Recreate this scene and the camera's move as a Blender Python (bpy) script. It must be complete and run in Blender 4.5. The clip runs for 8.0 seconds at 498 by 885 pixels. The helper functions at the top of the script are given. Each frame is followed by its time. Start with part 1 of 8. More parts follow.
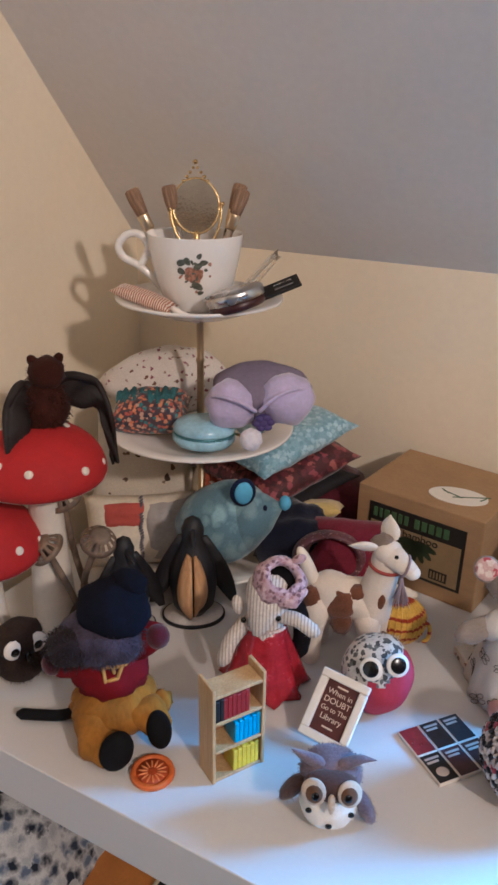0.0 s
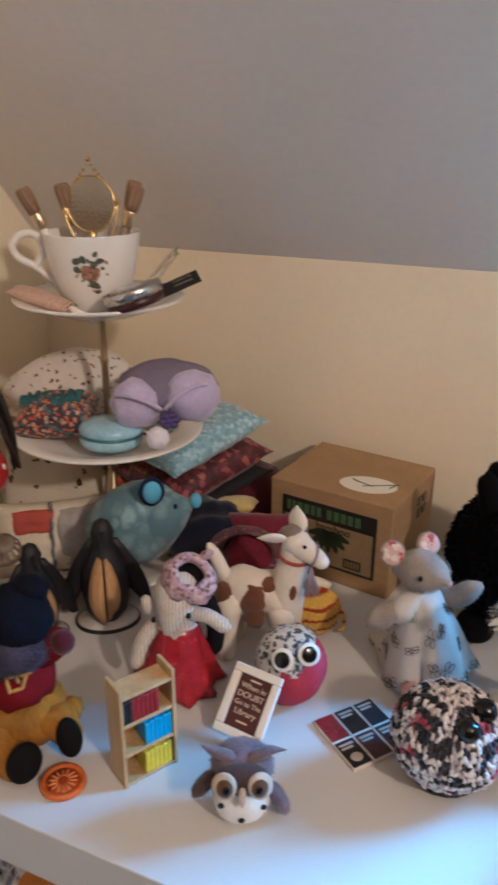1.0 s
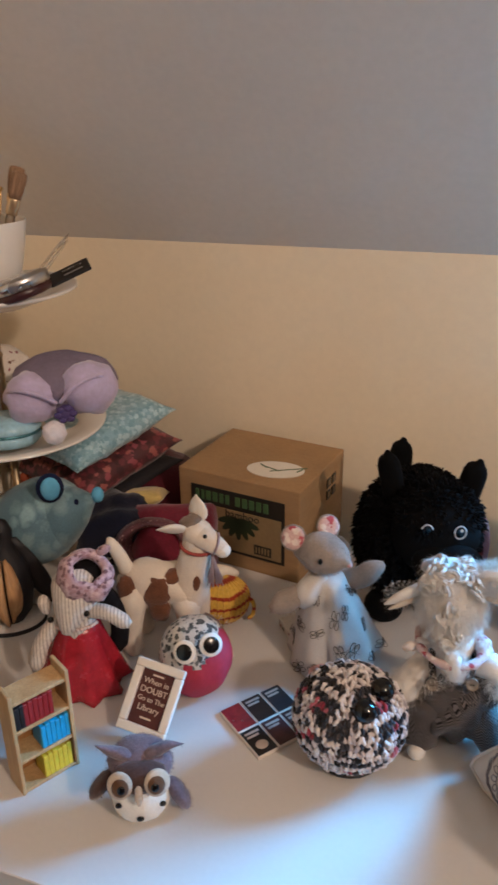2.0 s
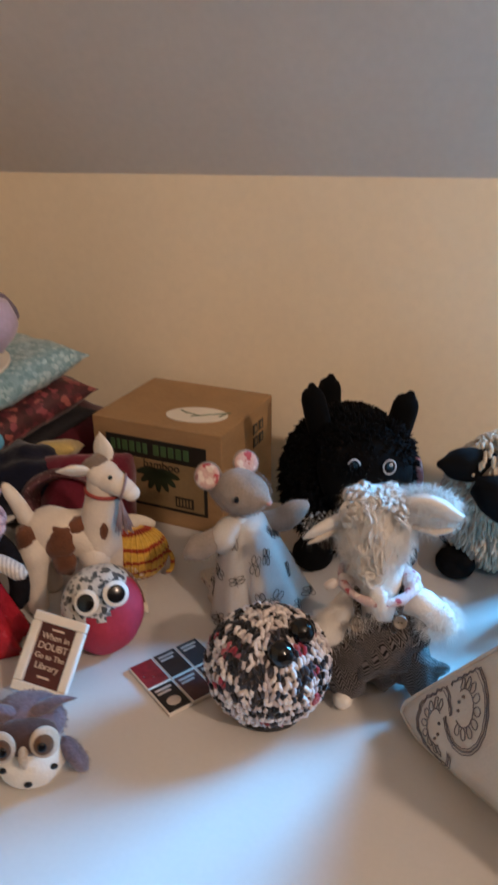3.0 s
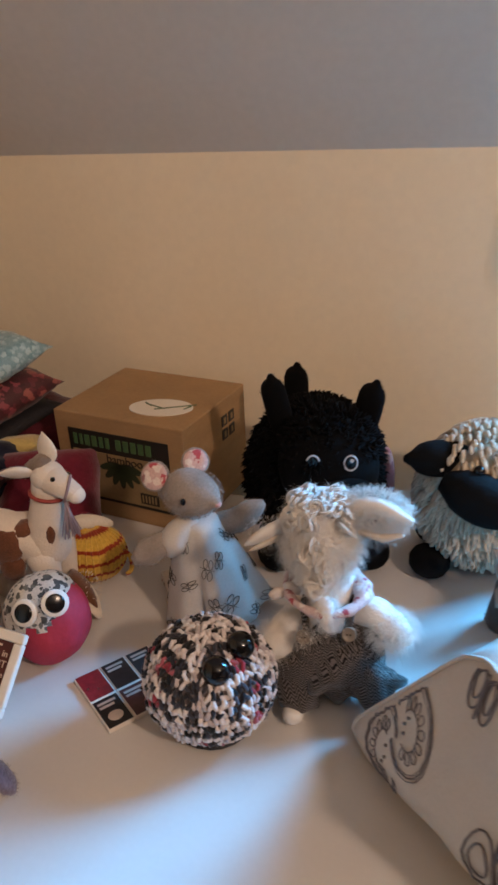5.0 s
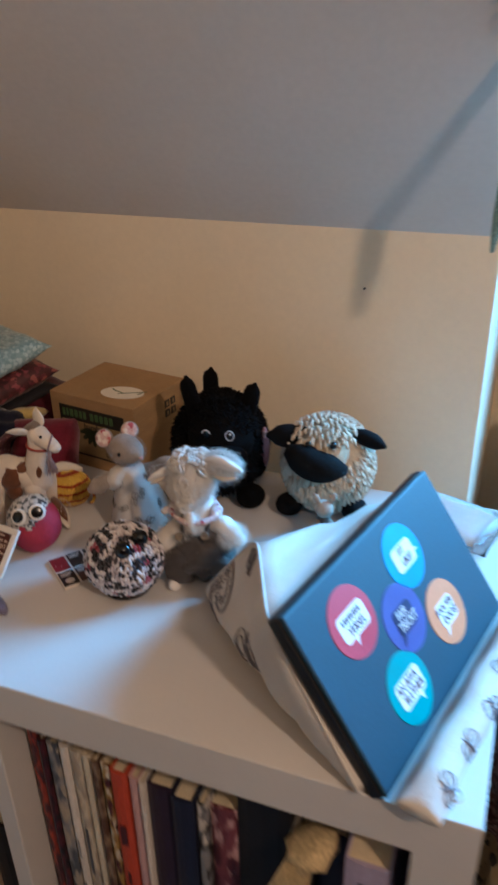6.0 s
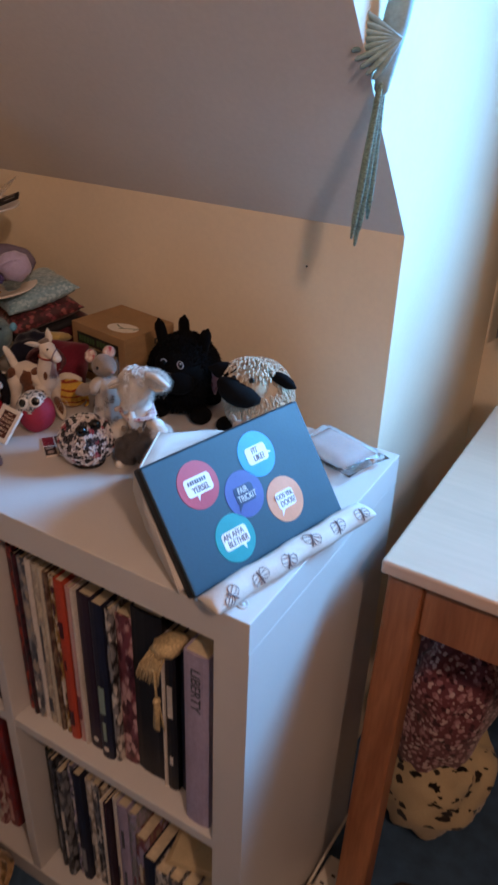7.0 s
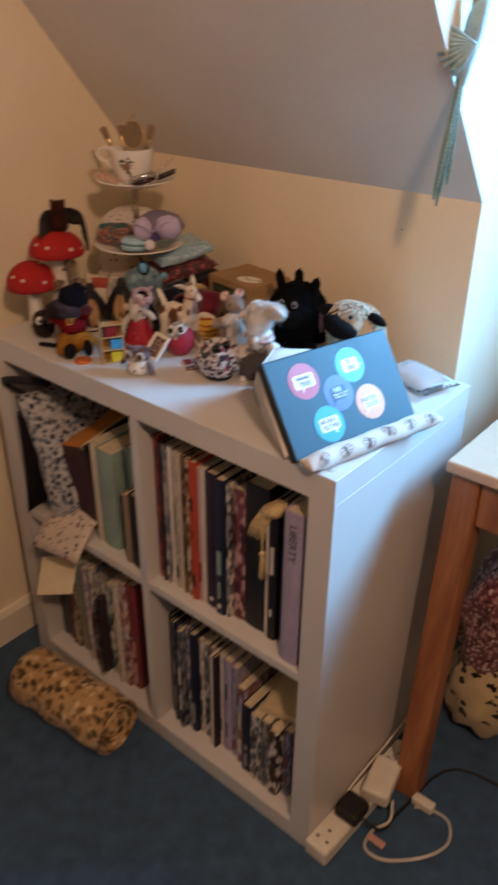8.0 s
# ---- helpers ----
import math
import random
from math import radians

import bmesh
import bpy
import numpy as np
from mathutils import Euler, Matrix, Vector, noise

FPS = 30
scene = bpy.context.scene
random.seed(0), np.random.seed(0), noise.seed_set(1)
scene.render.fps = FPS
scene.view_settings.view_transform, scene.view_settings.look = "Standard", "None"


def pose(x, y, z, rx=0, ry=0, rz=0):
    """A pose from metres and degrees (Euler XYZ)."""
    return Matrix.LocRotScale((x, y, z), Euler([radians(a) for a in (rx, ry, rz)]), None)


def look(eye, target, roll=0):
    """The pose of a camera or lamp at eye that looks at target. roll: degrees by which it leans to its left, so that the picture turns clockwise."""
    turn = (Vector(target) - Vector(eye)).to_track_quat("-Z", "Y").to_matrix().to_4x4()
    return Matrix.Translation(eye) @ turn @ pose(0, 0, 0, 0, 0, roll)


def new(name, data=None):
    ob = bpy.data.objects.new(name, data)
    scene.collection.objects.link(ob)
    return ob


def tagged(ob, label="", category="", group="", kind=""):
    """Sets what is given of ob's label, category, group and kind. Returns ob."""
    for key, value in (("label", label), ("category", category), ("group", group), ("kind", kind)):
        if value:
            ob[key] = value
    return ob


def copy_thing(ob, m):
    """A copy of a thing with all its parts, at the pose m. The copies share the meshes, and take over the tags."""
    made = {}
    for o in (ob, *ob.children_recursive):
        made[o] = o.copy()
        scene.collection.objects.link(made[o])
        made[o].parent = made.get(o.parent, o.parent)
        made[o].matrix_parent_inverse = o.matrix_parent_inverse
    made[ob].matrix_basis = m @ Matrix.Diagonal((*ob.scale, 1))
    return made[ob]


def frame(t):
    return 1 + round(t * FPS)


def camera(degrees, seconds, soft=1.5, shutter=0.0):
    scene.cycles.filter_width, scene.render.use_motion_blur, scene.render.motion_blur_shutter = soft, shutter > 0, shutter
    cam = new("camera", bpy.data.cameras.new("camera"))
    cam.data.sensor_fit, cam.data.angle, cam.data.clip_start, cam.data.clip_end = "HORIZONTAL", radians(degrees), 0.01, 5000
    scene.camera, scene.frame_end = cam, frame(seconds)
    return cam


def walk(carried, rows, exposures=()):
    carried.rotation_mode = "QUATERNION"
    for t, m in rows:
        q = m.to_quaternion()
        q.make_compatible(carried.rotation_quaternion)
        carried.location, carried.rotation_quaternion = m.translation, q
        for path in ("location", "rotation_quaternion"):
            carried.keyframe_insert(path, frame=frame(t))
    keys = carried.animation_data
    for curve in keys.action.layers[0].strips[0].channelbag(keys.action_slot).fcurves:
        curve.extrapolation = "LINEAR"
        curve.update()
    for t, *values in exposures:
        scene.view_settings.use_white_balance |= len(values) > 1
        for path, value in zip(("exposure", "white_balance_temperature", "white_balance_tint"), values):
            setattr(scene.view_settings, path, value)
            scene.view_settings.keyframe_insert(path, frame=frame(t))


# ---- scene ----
# Camera: carried by hand over a bookcase top, then back and round its corner.
cam = camera(36.6, 8.0, soft=2.7, shutter=0.5)
PATH = [
    (0, (0.073, -0.261, 1.186), (-0.813, 1.353, 0.403), 1.1),
    (0.5, (0.076, -0.261, 1.195), (-0.76, 1.379, 0.414), 0.6),
    (1, (0.096, -0.249, 1.177), (-0.646, 1.443, 0.412), 0.3),
    (1.5, (0.112, -0.23, 1.17), (-0.54, 1.495, 0.397), 0.3),
    (1.7, (0.117, -0.228, 1.174), (-0.517, 1.496, 0.381), -0.0),
    (2.8, (0.149, -0.207, 1.138), (-0.366, 1.554, 0.34), -1.1),
    (3, (0.148, -0.191, 1.115), (-0.349, 1.567, 0.302), -0.6),
    (3.5, (0.155, -0.148, 1.079), (-0.332, 1.601, 0.24), -0.9),
    (4, (0.155, -0.126, 1.068), (-0.346, 1.616, 0.223), -1.3),
    (4.2, (0.157, -0.125, 1.071), (-0.349, 1.608, 0.211), -1.7),
    (5.3, (0.229, -0.179, 1.144), (-0.373, 1.516, 0.269), -2.7),
    (5.5, (0.269, -0.226, 1.17), (-0.351, 1.451, 0.274), -2.6),
    (6, (0.371, -0.339, 1.23), (-0.264, 1.318, 0.308), -1.1),
    (6.5, (0.525, -0.406, 1.265), (-0.236, 1.171, 0.298), 2.3),
    (7, (0.665, -0.472, 1.3), (-0.217, 1.028, 0.314), 1.9),
    (7.5, (0.753, -0.578, 1.309), (-0.204, 0.872, 0.319), 1.5),
    (8, (0.834, -0.706, 1.314), (-0.277, 0.632, 0.328), 0.6),
]
EXPOSURES = [(0.0, 0.67, 4520, 5.5), (1.0, 0.51, 4780, 4.5), (1.5, 0.43, 5000, 5.5), (3.5, 0.15, 5420, 10), (5.5, 0.08, 5480, 11), (6.0, -0.20, 5450, 10), (7.0, -0.59, 5980, 26), (7.5, -0.35, 6420, 26), (8.0, -0.14, 6480, 20)]
walk(cam, [(t, look(eye, target, roll)) for t, eye, target, roll in PATH], EXPOSURES)

# ---- world and lights ----
world = bpy.data.worlds.new("World")
scene.world = world
world.use_nodes = True
wn = world.node_tree.nodes
sky = wn.new("ShaderNodeTexSky")
sky.sky_type, sky.sun_disc = "NISHITA", False
sky.sun_elevation, sky.sun_rotation = radians(28), radians(200)
world.node_tree.links.new(sky.outputs[0], wn["Background"].inputs[0])
wn["Background"].inputs[1].default_value = 0.10


def area_lamp(name, m, sx, sy, energy, colour):
    d = bpy.data.lights.new(name, "AREA")
    d.shape, d.size, d.size_y, d.energy, d.color = "RECTANGLE", sx, sy, energy, colour
    ob = new(name, d)
    ob.matrix_world = m
    return ob


# the sky's light through the dormer window
area_lamp("window_daylight", look((1.06, 1.008, 1.54), (0.15, -0.05, 0.80)), 0.54, 0.68, 17.3, (0.175, 0.585, 1.0)).data.spread = radians(74)
# the warm bulb of the ceiling pendant
bulb = bpy.data.lights.new("pendant_bulb", "POINT")
bulb.energy, bulb.color, bulb.shadow_soft_size = 45.0, (1.0, 0.655, 0.405), 0.045
new("pendant_bulb", bulb).location = (1.22, -0.72, 1.86)

# ---- materials ----
MATS = {}


def hexc(h):
    """Linear colour from an sRGB hex string."""
    v = [int(h[i:i + 2], 16) / 255 for i in (0, 2, 4)]
    return [c / 12.92 if c <= 0.04045 else ((c + 0.055) / 1.055) ** 2.4 for c in v] + [1.0]


def base(name, rough=0.7, metal=0.0, sheen=0.0):
    """A principled material; very rough cloth gets little gloss."""
    m = bpy.data.materials.new(name)
    m.use_nodes = True
    nt = m.node_tree
    b = nt.nodes["Principled BSDF"]
    b.inputs["Roughness"].default_value, b.inputs["Metallic"].default_value = rough, metal
    if rough >= 0.85:
        b.inputs["Specular IOR Level"].default_value = 0.18
    if sheen:
        b.inputs["Sheen Weight"].default_value, b.inputs["Sheen Roughness"].default_value = sheen, 0.5
    return m, nt, b


def node(nt, kind, **kw):
    n = nt.nodes.new(kind)
    for k, v in kw.items():
        n.inputs[k].default_value = v
    return n


def coords(nt, scale=1.0, stretch=(1, 1, 1)):
    tc = nt.nodes.new("ShaderNodeTexCoord")
    mp = nt.nodes.new("ShaderNodeMapping")
    mp.inputs["Scale"].default_value = [scale * s for s in stretch]
    nt.links.new(tc.outputs["Object"], mp.inputs[0])
    return mp.outputs[0]


def ramp(nt, fac, stops, constant=False):
    r = nt.nodes.new("ShaderNodeValToRGB")
    r.color_ramp.interpolation = "CONSTANT" if constant else "LINEAR"
    el = r.color_ramp.elements
    while len(el) < len(stops):
        el.new(0.5)
    for e, (p, c) in zip(el, stops):
        e.position, e.color = p, c
    nt.links.new(fac, r.inputs[0])
    return r.outputs[0]


def mixc(nt, fac, a, b, blend="MIX"):
    m = nt.nodes.new("ShaderNodeMix")
    m.data_type, m.blend_type = "RGBA", blend
    if isinstance(fac, float):
        m.inputs[0].default_value = fac
    else:
        nt.links.new(fac, m.inputs[0])
    for sock, v in ((m.inputs[6], a), (m.inputs[7], b)):
        if isinstance(v, list):
            sock.default_value = v
        else:
            nt.links.new(v, sock)
    return m.outputs[2]


def bump(nt, b, height, strength, dist=0.0009):
    n = node(nt, "ShaderNodeBump", Strength=strength, Distance=dist)
    nt.links.new(height, n.inputs["Height"])
    nt.links.new(n.outputs[0], b.inputs["Normal"])


def shade(c, k):
    return [min(1.0, v * k) for v in c[:3]] + [1.0]


def plain(key, colour, rough=0.6, vary=0.14, scale=40.0, metal=0.0, relief=0.15, sheen=0.0, grain=300.0, stretch=(1, 1, 1), wear=None):
    """Paint, cloth, plastic, card: one colour with blotches at two scales and a fine relief."""
    if key in MATS:
        return MATS[key]
    c = hexc(colour)
    m, nt, b = base(key, rough, metal, sheen)
    co = coords(nt, 1.0, stretch)
    n1 = node(nt, "ShaderNodeTexNoise", Scale=scale, Detail=4.0)
    n2 = node(nt, "ShaderNodeTexNoise", Scale=grain, Detail=3.0)
    nt.links.new(co, n1.inputs[0])
    nt.links.new(co, n2.inputs[0])
    col = ramp(nt, n1.outputs[0], [(0.3, shade(c, 1 - vary)), (0.7, shade(c, 1 + vary))])
    g = ramp(nt, n2.outputs[0], [(0.3, [1 - vary] * 3 + [1]), (0.7, [1.0] * 4)])
    col = mixc(nt, 1.0, col, g, "MULTIPLY")
    if wear:
        n3 = node(nt, "ShaderNodeTexNoise", Scale=scale * 0.35, Detail=6.0, Roughness=0.7)
        nt.links.new(co, n3.inputs[0])
        col = mixc(nt, ramp(nt, n3.outputs[0], [(0.55, [0, 0, 0, 1]), (0.72, [1, 1, 1, 1])]), col, hexc(wear))
    nt.links.new(col, b.inputs["Base Color"])
    rr = nt.nodes.new("ShaderNodeMapRange")
    rr.inputs["To Min"].default_value, rr.inputs["To Max"].default_value = max(0.03, rough - 0.08), min(1.0, rough + 0.08)
    nt.links.new(n1.outputs[0], rr.inputs[0])
    nt.links.new(rr.outputs[0], b.inputs["Roughness"])
    if relief:
        bump(nt, b, n2.outputs[0], relief)
    MATS[key] = m
    return m


def islands(key, colours, rough=0.85, sheen=0.3, relief=0.3, grain=500.0):
    """Loose pieces in one mesh, each island in one of several colours."""
    if key in MATS:
        return MATS[key]
    m, nt, b = base(key, rough, 0.0, sheen)
    g = nt.nodes.new("ShaderNodeNewGeometry")
    cs = [hexc(c) for c in colours]
    col = ramp(nt, g.outputs["Random Per Island"], [(i / len(cs), c) for i, c in enumerate(cs)], True)
    n = node(nt, "ShaderNodeTexNoise", Scale=grain, Detail=3.0)
    nt.links.new(coords(nt), n.inputs[0])
    col = mixc(nt, 1.0, col, ramp(nt, n.outputs[0], [(0.3, [0.72] * 3 + [1]), (0.7, [1.0] * 4)]), "MULTIPLY")
    nt.links.new(col, b.inputs["Base Color"])
    bump(nt, b, n.outputs[0], relief)
    MATS[key] = m
    return m


def printed(key, ground, inks, scale=120.0, cover=0.35, rough=0.8, sheen=0.2, soft=0.03, stretch=(1, 1, 1), weave=900.0):
    """Cloth printed with small scattered motifs in several inks."""
    if key in MATS:
        return MATS[key]
    m, nt, b = base(key, rough, 0.0, sheen)
    co = coords(nt, 1.0, stretch)
    warp = node(nt, "ShaderNodeTexNoise", Scale=scale * 1.6, Detail=2.0)
    nt.links.new(co, warp.inputs[0])
    add = nt.nodes.new("ShaderNodeVectorMath")
    add.operation = "MULTIPLY_ADD"
    nt.links.new(warp.outputs[1], add.inputs[0])
    add.inputs[1].default_value = [0.9 / scale] * 3
    nt.links.new(co, add.inputs[2])
    v = node(nt, "ShaderNodeTexVoronoi", Scale=scale)
    nt.links.new(add.outputs[0], v.inputs["Vector"])
    mask = ramp(nt, v.outputs["Distance"], [(cover, [1, 1, 1, 1]), (cover + soft, [0, 0, 0, 1])])
    sep = nt.nodes.new("ShaderNodeSeparateColor")
    nt.links.new(v.outputs["Color"], sep.inputs[0])
    ink = ramp(nt, sep.outputs[0], [(i / len(inks), hexc(c)) for i, c in enumerate(inks)], True)
    n = node(nt, "ShaderNodeTexNoise", Scale=weave, Detail=2.0)
    nt.links.new(co, n.inputs[0])
    big = node(nt, "ShaderNodeTexNoise", Scale=25.0, Detail=3.0)
    nt.links.new(co, big.inputs[0])
    gr = hexc(ground)
    gcol = ramp(nt, big.outputs[0], [(0.3, shade(gr, 0.88)), (0.7, gr)])
    col = mixc(nt, mask, gcol, ink)
    col = mixc(nt, 1.0, col, ramp(nt, n.outputs[0], [(0.3, [0.8] * 3 + [1]), (0.7, [1.0] * 4)]), "MULTIPLY")
    nt.links.new(col, b.inputs["Base Color"])
    bump(nt, b, n.outputs[0], 0.25)
    MATS[key] = m
    return m


def striped(key, a, c, axis=2, scale=120.0, width=0.5, rough=0.85, wob=0.6, sheen=0.2):
    """Knit or woven stripes along one axis."""
    if key in MATS:
        return MATS[key]
    m, nt, b = base(key, rough, 0.0, sheen)
    co = coords(nt)
    w = nt.nodes.new("ShaderNodeTexWave")
    w.wave_type, w.bands_direction = "BANDS", "XYZ"[axis]
    for k, v in (("Scale", scale), ("Distortion", wob), ("Detail", 2.0), ("Detail Scale", 2.0)):
        w.inputs[k].default_value = v
    nt.links.new(co, w.inputs[0])
    n = node(nt, "ShaderNodeTexNoise", Scale=500.0, Detail=3.0)
    nt.links.new(co, n.inputs[0])
    col = ramp(nt, w.outputs[1], [(max(0.0, width - 0.08), hexc(a)), (min(1.0, width + 0.08), hexc(c))])
    col = mixc(nt, 1.0, col, ramp(nt, n.outputs[0], [(0.3, [0.75] * 3 + [1]), (0.7, [1.0] * 4)]), "MULTIPLY")
    nt.links.new(col, b.inputs["Base Color"])
    bump(nt, b, n.outputs[0], 0.3)
    MATS[key] = m
    return m


def herringbone(key, dark, light, column=0.0027, pitch=0.0018, rough=0.92):
    """Woven zigzag tweed."""
    m, nt, b = base(key, rough, 0.0, 0.2)
    co = coords(nt)
    xyz = nt.nodes.new("ShaderNodeSeparateXYZ")
    nt.links.new(co, xyz.inputs[0])

    def mth(op, p, q):
        n = nt.nodes.new("ShaderNodeMath")
        n.operation = op
        for s, v in zip(n.inputs, (p, q)):
            if isinstance(v, float):
                s.default_value = v
            else:
                nt.links.new(v, s)
        return n.outputs[0]
    across = mth("ADD", xyz.outputs[0], mth("MULTIPLY", xyz.outputs[1], 0.6))
    zig = mth("PINGPONG", mth("ADD", across, 0.5), column)
    wave = mth("SINE", mth("MULTIPLY", mth("ADD", xyz.outputs[2], zig), 6.2832 / pitch), 0.0)
    n = node(nt, "ShaderNodeTexNoise", Scale=700.0, Detail=3.0)
    nt.links.new(co, n.inputs[0])
    wave = mth("ADD", wave, mth("MULTIPLY", n.outputs[0], 1.6))
    col = ramp(nt, wave, [(0.55, hexc(dark)), (1.0, hexc(light))])
    nt.links.new(col, b.inputs["Base Color"])
    bump(nt, b, n.outputs[0], 0.5)
    MATS[key] = m
    return m


def wood(key, light, dark, axis=0, scale=18.0, rough=0.5, knots=False):
    """Timber with drawn-out grain."""
    if key in MATS:
        return MATS[key]
    m, nt, b = base(key, rough)
    st = [1.0, 1.0, 1.0]
    st[axis] = 0.08
    co = coords(nt, 1.0, st)
    n1 = node(nt, "ShaderNodeTexNoise", Scale=scale, Detail=6.0, Roughness=0.65, Distortion=1.2)
    n2 = node(nt, "ShaderNodeTexNoise", Scale=scale * 14, Detail=3.0)
    nt.links.new(co, n1.inputs[0])
    nt.links.new(co, n2.inputs[0])
    col = ramp(nt, n1.outputs[0], [(0.32, hexc(dark)), (0.62, hexc(light))])
    col = mixc(nt, 1.0, col, ramp(nt, n2.outputs[0], [(0.3, [0.78] * 3 + [1]), (0.65, [1.0] * 4)]), "MULTIPLY")
    if knots:
        v = node(nt, "ShaderNodeTexVoronoi", Scale=7.0)
        nt.links.new(coords(nt, 1.0, [0.7 if i == axis else 1.6 for i in range(3)]), v.inputs["Vector"])
        col = mixc(nt, ramp(nt, v.outputs["Distance"], [(0.05, [1, 1, 1, 1]), (0.11, [0, 0, 0, 1])]), col, shade(hexc(dark), 0.35))
    nt.links.new(col, b.inputs["Base Color"])
    bump(nt, b, n2.outputs[0], 0.15, 0.001)
    MATS[key] = m
    return m


def glassy(key, tint="ffffff", rough=0.05, ior=1.45):
    if key in MATS:
        return MATS[key]
    m, nt, b = base(key, rough)
    b.inputs["Base Color"].default_value = hexc(tint)
    b.inputs["Transmission Weight"].default_value, b.inputs["IOR"].default_value = 1.0, ior
    MATS[key] = m
    return m


def metal(key, colour, rough=0.25):
    return plain(key, colour, rough, 0.06, 60.0, 1.0, 0.03)


M_WALL = plain("cream_wall_paint", "efe1c4", 0.75, 0.035, 6.0, 0.0, 0.12, grain=160.0)
M_SLOPE = plain("pale_ceiling_paint", "e6e1da", 0.8, 0.04, 5.0, 0.0, 0.12, grain=150.0)
M_CHEEK = plain("white_dormer_paint", "e6dac2", 0.7, 0.03, 6.0, 0.0, 0.12, grain=160.0)
# dark tone for the unseen walls, chosen to hold down bounced light
M_DIM = plain("bounce_damping_wall", "7e7062", 0.8, 0.06, 6.0)
M_CARPET = plain("blue_carpet_pile", "3a5570", 0.95, 0.25, 30.0, 0.0, 0.8, 0.3, 700.0)
M_LAMINATE = plain("white_furniture_foil", "cbc8c4", 0.38, 0.025, 9.0, 0.0, 0.03)
M_SKIRT = plain("gloss_skirting_paint", "e9e0cc", 0.35, 0.04, 12.0)
M_PINE = wood("pine_leg", "b0744a", "86502e", 2, 16.0, 0.45, True)
M_DESKTOP = plain("pale_desk_top", "cdb199", 0.5, 0.05, 14.0, 0.0, 0.05, 0.0, 120.0, (0.12, 1, 1))
M_OLDWOOD = wood("red_brown_wood", "8a4526", "5e2a16", 2, 14.0, 0.4)
M_PAPER = plain("book_pages", "d9c9a8", 0.85, 0.12, 90.0, 0.0, 0.5, 0.0, 900.0, (1, 1, 0.1))
M_WHITE = plain("white_ceramic", "ece8e2", 0.12, 0.02, 30.0, 0.0, 0.0)
M_GOLD = metal("gold_metal", "d2b67c", 0.26)
M_BLACK = plain("matt_black", "161416", 0.6, 0.2, 60.0)

# ---- building tools ----
def part(name, bm, material, parent=None, label="", smooth=False):
    """One bmesh as one mesh object under a thing or a part; material: one, or a list in slot order."""
    me = bpy.data.meshes.new(name)
    bm.normal_update()
    bm.to_mesh(me)
    bm.free()
    for m in (material if isinstance(material, (list, tuple)) else [material]):
        me.materials.append(m)
    if smooth:
        me.shade_smooth()
    ob = new(name, me)
    if parent is not None:
        ob.parent = parent
    if label:
        ob["label"] = label
    return ob


def thing(name, m, label, category, group="", kind=""):
    ob = tagged(new(name), label, category, group, kind)
    ob.empty_display_size = 0.02
    ob.matrix_world = m
    return ob


def settle(ob, m):
    ob.matrix_world = m
    return ob


def box_bm(x0, x1, y0, y1, z0, z1, bevel=0.0, seg=1, bm=None, mat=0):
    bm = bm or bmesh.new()
    tmp = bmesh.new()
    bmesh.ops.create_cube(tmp, size=1.0, matrix=Matrix.Translation(((x0 + x1) / 2, (y0 + y1) / 2, (z0 + z1) / 2)) @ Matrix.Diagonal((x1 - x0, y1 - y0, z1 - z0, 1)))
    if bevel:
        bmesh.ops.bevel(tmp, geom=list(tmp.edges), offset=bevel, segments=seg, affect="EDGES", profile=0.5)
    merge(bm, tmp, mat)
    return bm


def merge(bm, src, mat=0, m=None):
    """Adds src to bm with one material slot, and frees it."""
    if m is not None:
        src.transform(m)
    vs = {v: bm.verts.new(v.co) for v in src.verts}
    for f in src.faces:
        try:
            nf = bm.faces.new([vs[v] for v in f.verts])
        except ValueError:
            continue
        nf.material_index, nf.smooth = mat, f.smooth
    src.free()


def turn_to(d):
    return Vector(d).to_track_quat("Z", "Y").to_matrix().to_4x4()


def rings(bm, loops, mat=0, closed=(True, True), smooth=True):
    """Skins a list of loops of points; closed: cap the first and the last."""
    rows = [[bm.verts.new(p) for p in lp] for lp in loops]
    n = len(rows[0])
    for a, b in zip(rows, rows[1:]):
        for i in range(n):
            f = bm.faces.new((a[i], a[(i + 1) % n], b[(i + 1) % n], b[i]))
            f.material_index, f.smooth = mat, smooth
    for flag, r, rev in ((closed[0], rows[0], True), (closed[1], rows[-1], False)):
        if flag:
            f = bm.faces.new(list(reversed(r)) if rev else r)
            f.material_index, f.smooth = mat, smooth
    return bm


def lathe(bm, profile, n=32, mat=0, m=None, caps=(True, True), wob=0.0):
    """Turns a profile of (radius, height) round z."""
    loops = []
    for r, z in profile:
        lp = []
        for i in range(n):
            a = 2 * math.pi * i / n
            k = 1 + (wob * noise.noise((math.cos(a) * 2, math.sin(a) * 2, z * 30)) if wob else 0)
            p = Vector((r * k * math.cos(a), r * k * math.sin(a), z))
            lp.append(m @ p if m is not None else p)
        loops.append(lp)
    return rings(bm, loops, mat, caps)


